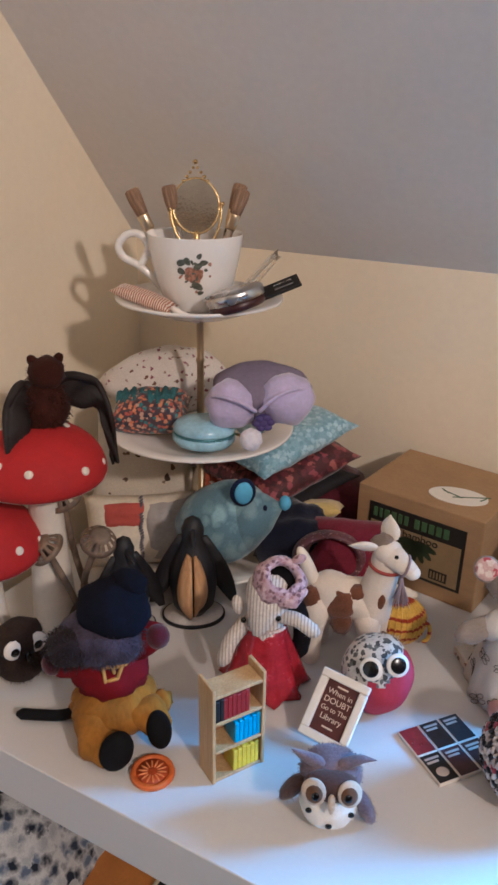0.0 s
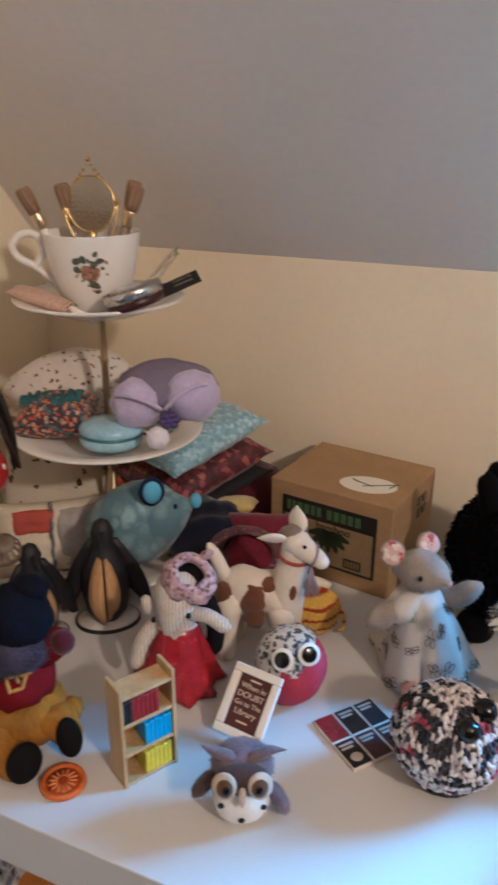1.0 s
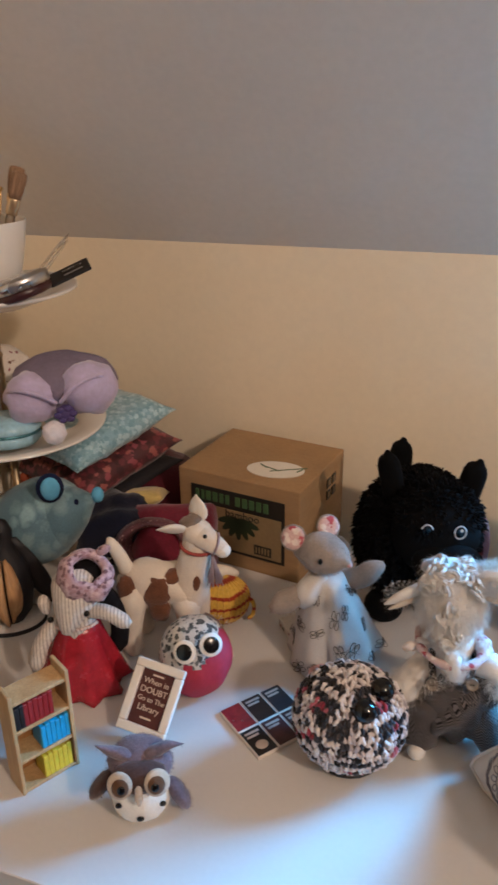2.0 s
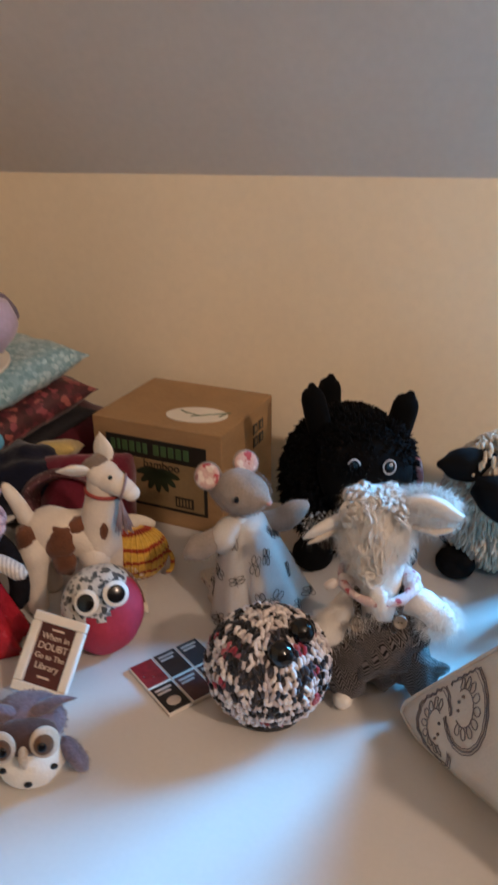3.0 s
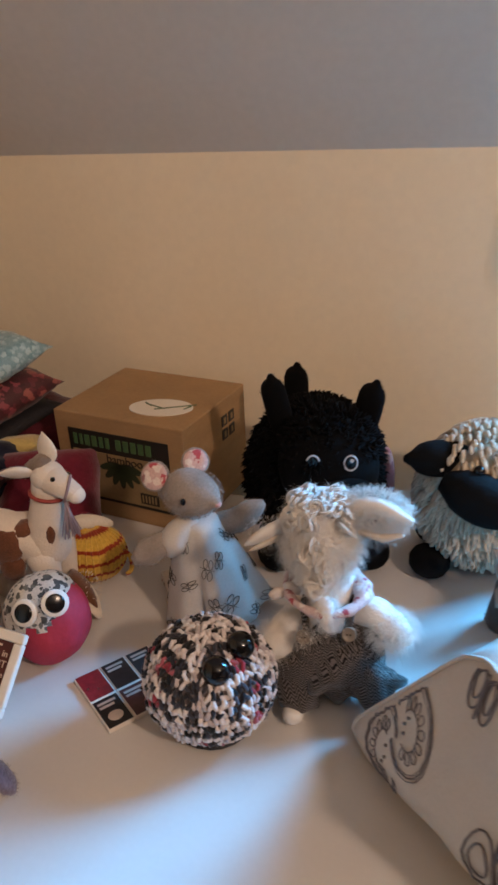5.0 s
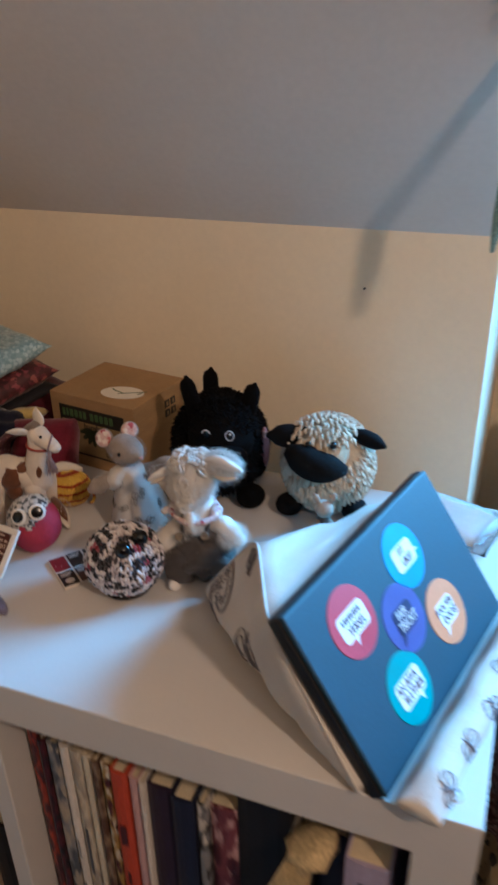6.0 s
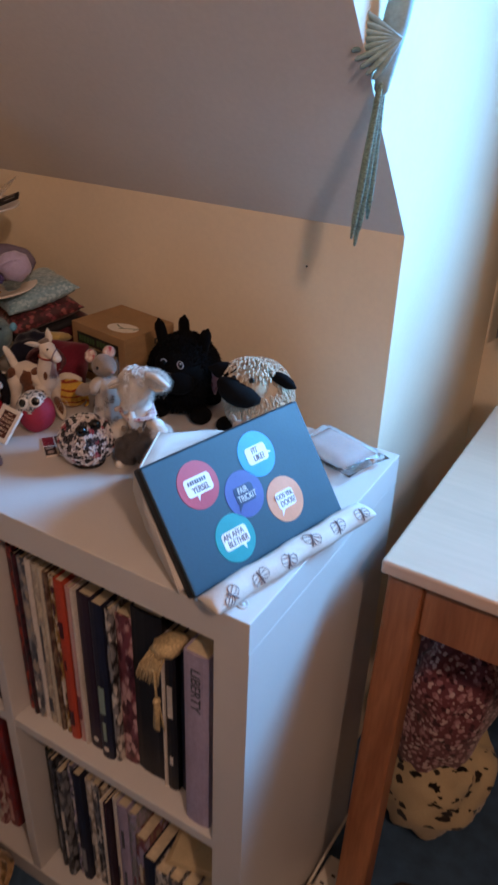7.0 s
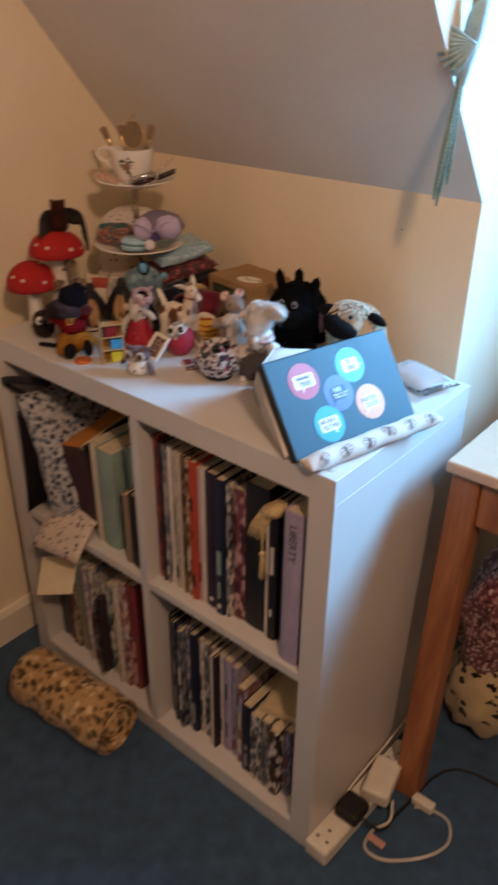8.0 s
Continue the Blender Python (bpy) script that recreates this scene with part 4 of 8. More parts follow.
# knitted pale creature in a red dress
M_KNIT = striped("ribbed_white_knit", "b9aea4", "e6ddd2", 0, 110.0, 0.35, 0.9, 0.2)
M_PINKK = printed("pink_crochet", "c4a6ae", ["ab8790", "d3bac0", "7e6068"], 260.0, 0.4, 0.9, soft=0.2)
b = bmesh.new()
nn, loops = 40, []
for j in range(9):
    v = j / 8
    lp = []
    for i in range(nn):
        a = 2 * math.pi * i / nn
        r = 0.017 + 0.021 * (1 - v) ** 1.1
        r *= 1 + (0.13 * (1 - v)) * math.sin(a * 9 + 0.6) + 0.03 * math.sin(a * 5)
        z = 0.064 * v + (0.006 * (1 - v) ** 3) * math.cos(a * 9 + 0.6)
        lp.append((r * math.cos(a), r * 0.92 * math.sin(a), max(0.0012, z)))
    loops.append(lp)
rings(b, loops, 0)
tube(b, [(0, 0, 0.055), (0, -0.001, 0.075)], [0.017, 0.016], 1, 16)
tube(b, smooth_path([(0.004, 0.004, 0.098), (0.001, -0.008, 0.088), (-0.004, -0.020, 0.070)], 4), [0.020, 0.0205, 0.0205, 0.0195, 0.018, 0.016, 0.0135, 0.0105, 0.007], 1, 20)
ell(b, (-0.0235, -0.006, 0.083), (0.005, 0.006, 0.009), 1, (0, -10, 0), 12)
tube(b, smooth_path([(0.014, -0.010, 0.078), (0.028, -0.016, 0.080), (0.042, -0.020, 0.073)], 4), 0.0062, 1, 12)
tube(b, smooth_path([(-0.016, -0.006, 0.066), (-0.028, -0.012, 0.050), (-0.034, -0.016, 0.032)], 4), 0.0068, 1, 12)
for x, y, z in ((-0.0165, -0.0195, 0.0775), (0.0125, -0.0205, 0.0830)):
    ell(b, (x, y, z), 0.0026, 3, n=10)
lathe(b, [(0.0195, -0.006), (0.0225, 0.0), (0.0215, 0.009), (0.017, 0.015), (0.0125, 0.0165), (0.011, 0.013), (0.013, 0.004)], 26, 2, pose(0.010, -0.001, 0.105, 30, 22, 0), (False, False), 0.16)
# flat black disc painting the shade inside the hat's opening, in the yarn slot
lathe(b, [(0.0150, 0.0), (0.0005, 0.0005)], 18, 4, pose(0.0118, -0.0045, 0.1105, 30, 22, 0))
tube(b, [(0.014, -0.016, 0.097), (0.024, -0.018, 0.100), (0.033, -0.012, 0.106)], [0.006, 0.007, 0.003], 2, 10)
ell(b, (0.026, 0.006, 0.125), (0.007, 0.004, 0.004), 2, (0, -30, 0), 10)
for k in range(15):
    a = -2.6 + 2.1 * k / 14
    ell(b, (0.0195 * math.cos(a), 0.0185 * math.sin(a), 0.0655), 0.0017, 5, n=8)
tube(b, smooth_path([(0.012, 0.014, 0.088), (0.026, 0.016, 0.070), (0.032, 0.016, 0.044), (0.030, 0.014, 0.026)], 3), 0.008, 4, 10)
fuzz(b, (1,), 2200, 0.0013)
toy("knitted_toy", b, [plain("red_sequin_satin", "a8222e", 0.25, 0.2, 120.0, relief=0.35, grain=400.0), M_KNIT, M_PINKK, M_EYE, plain("black_yarn_and_hat_hole", "17151a", 0.9, 0.3, 200.0), plain("pearl_beads", "e4cfc8", 0.2)], pose(-0.137, 0.152, T, 0, 0, 22) @ Matrix.Scale(0.86, 4), "cream ribbed knitted toy in a flared red dress and pink hat", ("dress", "body", "hat*", "eye*", "yarn", "pearl*"))

# mouse in a printed dress
M_GREYPL = felt("grey_plush", "9c9086", 0.16)
M_DRESS = plain("pale_cotton_lawn", "c6c0b8", 0.8, 0.10, 30.0, relief=0.06, sheen=0.05, grain=900.0)
M_ROSEF = printed("rose_lining", "dcb8b0", ["b8505a", "e6d6cc", "a87a78"], 150.0, 0.42, 0.8)
def dress_r(a, v):
    """The dress's radius: an A-line with one deep pleat and soft folds."""
    r = 0.0125 + 0.0235 * max(0.0, 1 - v) ** 0.85
    pleat = math.exp(-((a + 1.80) / 0.09) ** 2) if a < math.pi else math.exp(-((a - 2 * math.pi + 1.80) / 0.09) ** 2)
    return r * (1 + (1 - v) * (0.06 * math.sin(a * 5 + 1.0) + 0.05 * math.sin(a * 9 + 2.0) - 0.26 * pleat))


def dress_at(a, v, lift=0.0006):
    r = dress_r(a % (2 * math.pi), v) + lift
    k = 1 - v
    return Vector((0.004 * k - 0.004 * v + r * 0.98 * math.cos(a), 0.003 * k + r * 0.92 * math.sin(a), 0.007 + 0.069 * v + 0.006 * k * math.cos(a)))


b = bmesh.new()
rings(b, [[dress_at(2 * math.pi * i / 56, j / 11, 0.0) for i in range(56)] for j in range(12)], 1)
tube(b, smooth_path([(-0.016, 0.004, 0.094), (-0.006, -0.002, 0.095), (0.004, -0.009, 0.0945), (0.0085, -0.013, 0.0940)], 3), [0.0130, 0.0150, 0.0158, 0.0154, 0.0142, 0.0125, 0.0105, 0.0082, 0.0060, 0.0040], 0, 20)
ell(b, (0.0098, -0.0145, 0.0935), (0.0026, 0.0024, 0.0023), 3, n=10)
for c, rot, k in (((-0.0285, 0.004, 0.1045), (62, 0, -14), 1.0), ((-0.0035, 0.008, 0.1115), (62, 0, 12), 0.92)):
    lathe(b, [(0.0005, -0.0012), (0.0090 * k, -0.0016), (0.0096 * k, 0.0), (0.0088 * k, 0.0012)], 24, 0, pose(*c, *rot))
    lathe(b, [(0.0086 * k, 0.0010), (0.0082 * k, 0.0024), (0.0040, 0.0021), (0.0005, 0.0020)], 24, 2, pose(*c, *rot))
    tube(b, [Vector(c) - Vector((0, 0, 0.006)), (c[0] * 0.72 - 0.002, 0.003, 0.099)], [0.0035, 0.005], 0, 10)
ell(b, (-0.0105, -0.0172, 0.0975), (0.0016, 0.0014, 0.0024), 4, n=10)
tube(b, smooth_path([(-0.013, -0.004, 0.068), (-0.027, -0.009, 0.063), (-0.041, -0.013, 0.057)], 4), [0.0082] * 6 + [0.0088, 0.0080, 0.0060], 0, 14, lump=0.2)
tube(b, smooth_path([(0.008, 0.004, 0.067), (0.021, 0.006, 0.070), (0.034, 0.005, 0.079)], 4), [0.0080] * 6 + [0.0082, 0.0074, 0.0056], 0, 14, lump=0.2)
tube(b, smooth_path([(-0.010, -0.004, 0.073), (-0.0165, -0.007, 0.069), (-0.0200, -0.009, 0.063)], 3), [0.0080, 0.0086, 0.0090, 0.0092, 0.0094, 0.0095, 0.0094], 1, 14)
for x in (-0.010, 0.012):
    ell(b, (x, -0.027, 0.0075), (0.0080, 0.0115, 0.0072), 3, (0, 0, x * 500), 14, 0.1)
tufts(b, over_ell((-0.006, -0.001, 0.094), (0.0185, 0.0155, 0.0155), 900, 5), 0.0013, 0.00018, 0, 0.3)
rnd = random.Random(31)
for k in range(30):                                   # small winged insects printed on the dress
    v0, a0 = 0.08 + 0.19 * (k % 5) + rnd.uniform(-0.04, 0.04), (k // 5 + 0.5 * (k % 2)) * 1.05 + rnd.uniform(-0.15, 0.15)
    rot, sz = rnd.uniform(0, 6.3), rnd.uniform(0.0036, 0.0052)

    def spot(x, y):
        x, y = x * math.cos(rot) - y * math.sin(rot), x * math.sin(rot) + y * math.cos(rot)
        return dress_at(a0 + x * sz / 0.028, v0 + y * sz / 0.074)
    tube(b, [spot(0, -1.1), spot(0, 0), spot(0, 1.0)], [0.0001, 0.0003, 0.0001], 5, 5)
    for s, up in ((-1, 0.45), (1, 0.45), (-1, -0.35), (1, -0.35)):
        tube(b, [spot(s * (0.75 + 0.65 * math.cos(q)), up + 0.32 * math.sin(q)) for q in [i * math.pi / 5 for i in range(11)]], 0.00022, 5, 4)
fuzz(b, (0,), 5200, 0.0020)
toy("dressed_mouse", b, [M_GREYPL, M_DRESS, M_ROSEF, M_PINKF, M_EYE, plain("dress_print_ink", "45413f", 0.85, 0.2, 200.0)], pose(0.030, 0.232, T, 0, 0, 18.2), "grey plush mouse in a pale printed cotton dress", ("body", "dress", "ear_lining*", "foot*", "eye", "dress_print"))

# crocheted ball creature, loop by loop
b = bmesh.new()
ell(b, (0, 0, 0.037), (0.0365, 0.035, 0.0335), 0, n=28)
rnd = random.Random(11)
for k in range(21):
    th = math.pi * (0.03 + 0.90 * k / 20)
    n = max(5, int(round(40 * math.sin(th))))
    for i in range(n):
        a = 2 * math.pi * (i + 0.5 * (k % 2)) / n
        u = Vector((math.sin(th) * math.cos(a), math.sin(th) * math.sin(a), math.cos(th)))
        p = Vector((u.x * 0.0365, u.y * 0.035, 0.037 + u.z * 0.0335))
        m = Matrix.Translation(p) @ turn_to(u) @ pose(0, 0, 0, rnd.uniform(-16, 16), rnd.uniform(-16, 16), rnd.uniform(-35, 35))
        kk = rnd.uniform(0.85, 1.2)
        tone = noise.noise(u * 6.5 + Vector((4.0, 1.0, 2.0))) + rnd.uniform(-0.28, 0.28)
        yarn = 4 if tone < -0.10 else 5 if noise.noise(u * 2.9 + Vector((1.0, 7.0, 3.0))) > 0.30 and tone < 0.25 else 1
        for sd in (-1, 1):
            tube(b, [m @ (Vector(q) * kk) for q in ((sd * 0.0003, -0.0034, -0.0010), (sd * 0.0015, -0.0015, 0.0014), (sd * 0.0024, 0.0008, 0.0018), (sd * 0.0022, 0.0032, -0.0006))], [0.0010, 0.0014, 0.0014, 0.0009], yarn, 7, lump=0.5)
ell(b, (0.0, 0.0, 0.004), (0.024, 0.023, 0.004), 2, n=20)
for x, y, z in ((0.0075, -0.0235, 0.0635), (0.0195, -0.0075, 0.0670)):
    ell(b, (x, y, z), 0.0082, 3, n=20)
fuzz(b, (1, 4, 5), 5200, 0.0018)
toy("crochet_ball_creature", b, [plain("grey_yarn_core", "7a7274", 0.9, 0.3, 120.0), islands("white_yarn", ["e4dcda", "d8cecc", "e8e0de", "cfc4c4", "e0d8d4", "b8aeb0"]), M_BLACK, M_EYE, islands("black_yarn_stitches", ["1a1a22", "26262e", "141418", "3a3a44"]), islands("pink_yarn", ["a03c4c", "b0606c", "8a2c3c"])], pose(0.064, 0.141, T, 0, 0, 14) @ Matrix.Scale(0.93, 4), "crocheted black, white and pink ball toy with black eyes", ("core", "white_stitches", "base", "eye*", "black_stitches", "pink_stitches"))

# curly goat in tweed trousers
M_MOHAIR = felt("white_mohair", "e6e1d9", 0.06)
M_TWEED = herringbone("herringbone_tweed", "0b0a0e", "665f5b")
b = bmesh.new()
ell(b, (-0.002, -0.002, 0.030), (0.0310, 0.0270, 0.0295), 1, n=40, lump=0.24, seed=2, freq=3.4)
for s, kx, ky in ((-1, -0.020, -0.024), (1, 0.023, -0.017)):
    tube(b, smooth_path([(s * 0.012, -0.006, 0.022), (kx * 0.9, ky * 0.7, 0.018), (kx, ky, 0.015)], 4), [0.0170, 0.0178, 0.0180, 0.0178, 0.0174, 0.0170, 0.0164, 0.0152, 0.0120], 1, 24, lump=0.9)
    ell(b, (kx * 1.05, ky - 0.008, 0.006), (0.0060, 0.0065, 0.0056), 0, n=12)
    tube(b, [(s * 0.010 - 0.004, -0.021, 0.052), (s * 0.013 - 0.004, -0.014, 0.068), (s * 0.010 - 0.004, 0.004, 0.076)], 0.0030, 1, 8, 0.5)
for x, y, z in ((-0.0153, -0.0262, 0.0560), (0.0085, -0.0252, 0.0600)):
    lathe(b, [(0.0003, 0.0004), (0.0030, 0.0004), (0.0038, 0.0014), (0.0040, 0.0004), (0.0036, -0.0008)], 18, 4, pose(x, y, z, 66, 0, x * 500))
    for q in (-1, 1):
        ell(b, (x + q * 0.0009, y - 0.0010, z + 0.0003), (0.0005, 0.0005, 0.0005), 3, n=6)
tube(b, smooth_path([(-0.019, -0.006, 0.060), (-0.028, -0.013, 0.050), (-0.036, -0.019, 0.038)], 4), [0.0085] * 6 + [0.0095, 0.0092, 0.0070], 0, 12, lump=0.3)
tube(b, smooth_path([(0.010, -0.004, 0.061), (0.023, -0.009, 0.060), (0.036, -0.012, 0.052)], 4), [0.0085] * 6 + [0.0092, 0.0086, 0.0066], 0, 12, lump=0.3)
tube(b, [(-0.004, 0, 0.052), (-0.005, -0.002, 0.082)], [0.018, 0.014], 0, 16)
loop = [(-0.006 + 0.0200 * math.cos(a), -0.009 + 0.0175 * math.sin(a), 0.0765 + 0.004 * math.sin(a) - 0.002 * math.cos(a)) for a in [i * math.pi / 12 for i in range(25)]]
tube(b, loop, [0.0036 + 0.0008 * math.sin(i * 1.9) for i in range(25)], 2, 12, lump=0.8)
for q in (-1, 1):                                     # the bandana's knot
    ell(b, (-0.0265 + 0.004 * q, -0.016, 0.0770 + 0.002 * q), (0.0055, 0.0028, 0.0032), 5, (0, 30 * q, 0), 12, 0.2)
tube(b, smooth_path([(-0.008, 0.003, 0.112), (-0.008, -0.006, 0.104), (-0.008, -0.013, 0.095), (-0.008, -0.018, 0.088)], 3), [0.0180, 0.0188, 0.0188, 0.0182, 0.0172, 0.0160, 0.0148, 0.0136, 0.0124, 0.0100], 0, 22, lump=0.15)
tube(b, [(-0.005, -0.023, 0.076), (-0.003, -0.025, 0.069), (-0.002, -0.025, 0.063)], [0.0062, 0.0058, 0.0036], 0, 14, lump=0.4)
tube(b, smooth_path([(-0.020, -0.001, 0.114), (-0.034, -0.006, 0.108), (-0.047, -0.010, 0.101)], 4), [0.0048, 0.0060, 0.0072, 0.0076, 0.0074, 0.0070, 0.0062, 0.0048, 0.0024], 0, 12, 0.5)
tube(b, smooth_path([(-0.024, -0.003, 0.1075), (-0.036, -0.009, 0.1025), (-0.045, -0.012, 0.0985)], 3), [0.0020, 0.0026, 0.0030, 0.0030, 0.0028, 0.0022, 0.0012], 6, 8, 0.6)
tube(b, smooth_path([(0.003, 0.0, 0.120), (0.018, -0.001, 0.1230), (0.032, -0.004, 0.1200)], 4), [0.0060, 0.0078, 0.0098, 0.0110, 0.0114, 0.0116, 0.0114, 0.0106, 0.0078], 0, 16, 0.45)
tube(b, [(0.012, -0.0075, 0.1120), (0.024, -0.0095, 0.1105), (0.033, -0.0085, 0.1125)], [0.0016, 0.0024, 0.0014], 6, 8)
rnd = random.Random(3)
for k in range(60):                                   # ringlets over the crown and down the brow
    u = Vector((rnd.uniform(-0.95, 0.95), rnd.uniform(-0.9, 0.5), rnd.uniform(0.35, 1))).normalized()
    c = Vector((-0.008, -0.003, 0.110)) + Vector((u.x * 0.0205, u.y * 0.0205, u.z * 0.0200))
    if k > 42:
        c = Vector((-0.009 + rnd.uniform(-0.005, 0.005), -0.0225 - 0.0003 * (k - 42), 0.112 - 0.0014 * (k - 42)))
        u = Vector((rnd.uniform(-0.5, 0.5), -1, 0.3)).normalized()
    rr = rnd.uniform(0.0030, 0.0054)
    q = turn_to(u) @ pose(0, 0, 0, rnd.uniform(-45, 45), rnd.uniform(-45, 45), rnd.uniform(0, 360))
    for w in range(11):
        o = Vector((rnd.uniform(-0.0009, 0.0009), rnd.uniform(-0.0009, 0.0009), rnd.uniform(-0.0006, 0.0010)))
        k2 = rr * rnd.uniform(0.8, 1.15)
        tube(b, [c + q @ (o + Vector((k2 * (1 - 0.045 * i) * math.cos(i * 0.65), k2 * (1 - 0.045 * i) * math.sin(i * 0.65), 0.0003 * i))) for i in range(13)], 0.00038, 0, 3)
for c, rr, nn, ln in (((-0.008, -0.006, 0.103), (0.0185, 0.0190, 0.0190), 5200, 0.0075), ((0.018, -0.001, 0.1215), (0.0160, 0.0065, 0.0105), 2200, 0.0080), ((-0.033, -0.005, 0.1075), (0.0150, 0.005, 0.007), 260, 0.0035), ((-0.033, -0.016, 0.042), (0.0095, 0.0095, 0.0110), 1200, 0.0075), ((0.030, -0.011, 0.055), (0.0110, 0.0095, 0.0095), 1200, 0.0075), ((-0.003, -0.024, 0.071), (0.0062, 0.0055, 0.0085), 700, 0.0045), ((-0.018, -0.016, 0.056), (0.010, 0.008, 0.008), 500, 0.008)):
    tufts(b, over_ell(c, rr, nn, 9), ln, 0.00009, 0, 0.5, nn, 1.1)
ell(b, (-0.018, -0.0175, 0.100), 0.0018, 3, n=8)
ell(b, (0.003, -0.0185, 0.100), 0.0018, 3, n=8)
fuzz(b, (0,), 15000, 0.0060, 0.00006, 4, 0.5)
fuzz(b, (1,), 1800, 0.0012)
toy("curly_goat", b, [M_MOHAIR, M_TWEED, printed("red_white_bandana", "cdb4b2", ["9c3a46", "e4d8d4", "b07a80"], 240.0, 0.4), M_EYE, plain("horn_button", "7e7468", 0.4), felt("white_ribbon", "e0d6d0", 0.06), felt("cream_ear_lining", "cfc3b2", 0.08)], pose(0.124, 0.188, T, 0, 0, 5.3), "curly white mohair goat in herringbone tweed dungarees", ("body", "overall", "bandana", "eye*", "button*", "ribbon", "ear_lining*"))

# shaggy black cow
M_BLACKPL = plain("black_chenille", "060608", 0.95, 0.3, 80.0, relief=0.6, grain=500.0)
b = bmesh.new()
ell(b, (-0.006, 0.002, 0.061), (0.0500, 0.0540, 0.0560), 0, n=32, lump=0.05)
ell(b, (0.001, -0.036, 0.086), (0.0350, 0.0300, 0.0350), 4, n=28, lump=0.04)
ell(b, (0.006, -0.062, 0.074), (0.0260, 0.0140, 0.0170), 4, n=20, lump=0.05)
for x, y, z, ang, tall in ((-0.029, -0.014, 0.104, -13, 0.037), (0.026, -0.014, 0.102, 13, 0.033), (-0.0190, 0.036, 0.097, 0, 0.033)):
    m = pose(x, y, z, 0, ang, 0)
    tube(b, [m @ Vector((0, 0, -0.012)), m @ Vector((0, 0, tall * 0.35)), m @ Vector((0, 0, tall * 0.74)), m @ Vector((0.0005, 0, tall * 0.88)), m @ Vector((0.001, 0, tall * 0.96)), m @ Vector((0.001, 0, tall))], [0.0100, 0.0104, 0.0102, 0.0090, 0.0068, 0.0044], 4, 20, 0.75)
for x, y in ((-0.034, -0.030), (0.030, -0.030), (-0.026, 0.034), (0.026, 0.034)):
    ell(b, (x, y, 0.012), (0.0160, 0.0180, 0.0120), 4, n=16)
tufts(b, over_ell((-0.006, 0.002, 0.061), (0.0500, 0.0540, 0.0560), 3400, 13, keep=lambda u: u.z > -0.85), 0.0062, 0.0013, 0, 0.35, 13, 0.5)
tufts(b, over_ell((0.001, -0.032, 0.090), (0.0350, 0.0300, 0.0350), 1500, 17, keep=lambda u: u.z > 0.2 or u.y > -0.25), 0.0060, 0.0012, 0, 0.2, 17, 0.6)
for x, y in ((0.0135, -0.0640), (-0.0105, -0.0630)):
    tube(b, [(x + 0.0042 * math.cos(a), y - 0.0005 - 0.0006 * math.sin(a), 0.1015 + 0.0056 * math.sin(a)) for a in ([i * math.pi / 10 for i in range(21)] if x > 0 else [0.3 + i * math.pi / 13 for i in range(11)])], 0.00055, 1, 6)
    ell(b, (x, y + 0.0006, 0.1015), (0.0038, 0.0016, 0.0050), 2, n=14)
# white dot standing in for the pupil's highlight, sharing the stitching's slot
ell(b, (0.0142, -0.0656, 0.1037), (0.0013, 0.0006, 0.0014), 1, n=8)
tufts(b, over_ell((-0.0105, -0.060, 0.0985), (0.0065, 0.004, 0.004), 60, 19, keep=lambda u: u.y < 0), 0.0045, 0.0007, 0, 0.4, 19, 0.5)
ell(b, (0.044, -0.010, 0.062), (0.0055, 0.0110, 0.0230), 3, (0, 0, 10), 14, 0.1)
fuzz(b, (4,), 2600, 0.0022)
toy("black_cow", b, [M_BLACKPL, plain("white_thread_and_glint", "c8c6ca", 0.5), M_EYE, printed("pink_floral_patch", "b07a80", ["7a3a44", "d8b0ac"], 120.0, 0.4), plain("black_velour", "020203", 0.97, 0.2, 80.0, relief=0.4)], pose(0.085, 0.335, T, 0, 0, 15), "shaggy black chenille toy cow with embroidered eyes", ("chenille_coat", "eye_stitching_and_glint*", "eye*", "floral_patch", "velour_head"))

# looped cream sheep with a black muzzle
M_YARN = plain("cream_yarn", "d3c4ac", 0.9, 0.14, 90.0, relief=0.6, sheen=0.3, grain=900.0)
b = bmesh.new()
ell(b, (0, 0, 0.058), (0.047, 0.043, 0.052), 0, n=28)
ell(b, (-0.010, -0.030, 0.088), (0.032, 0.026, 0.026), 3, n=22)
for s, x, z in ((-1, -0.064, 0.112), (1, 0.058, 0.100)):
    tube(b, smooth_path([(s * 0.022, -0.014, 0.100), (s * 0.036, -0.020, 0.102), (x, -0.026, z - 0.006)], 5), [q * (0.68 if s > 0 else 1.0) for q in (0.0085, 0.010, 0.0115, 0.0130, 0.0142, 0.0150, 0.0154, 0.0153, 0.0145, 0.0122, 0.0065)], 4, 18, 0.85)
tube(b, smooth_path([(-0.036, -0.050, 0.094), (-0.016, -0.060, 0.087), (0.008, -0.060, 0.083)], 4), [0.015, 0.0165, 0.0175, 0.0178, 0.0175, 0.017, 0.016, 0.0145, 0.011], 1, 16)
for x, y in ((-0.044, -0.016), (0.030, -0.024), (-0.03, 0.03), (0.03, 0.03)):
    ell(b, (x, y, 0.012), (0.016, 0.018, 0.012), 5, n=14)
for x in (-0.024, 0.002):
    ell(b, (x, -0.0525, 0.108), 0.0042, 2, n=12)
rnd = random.Random(21)
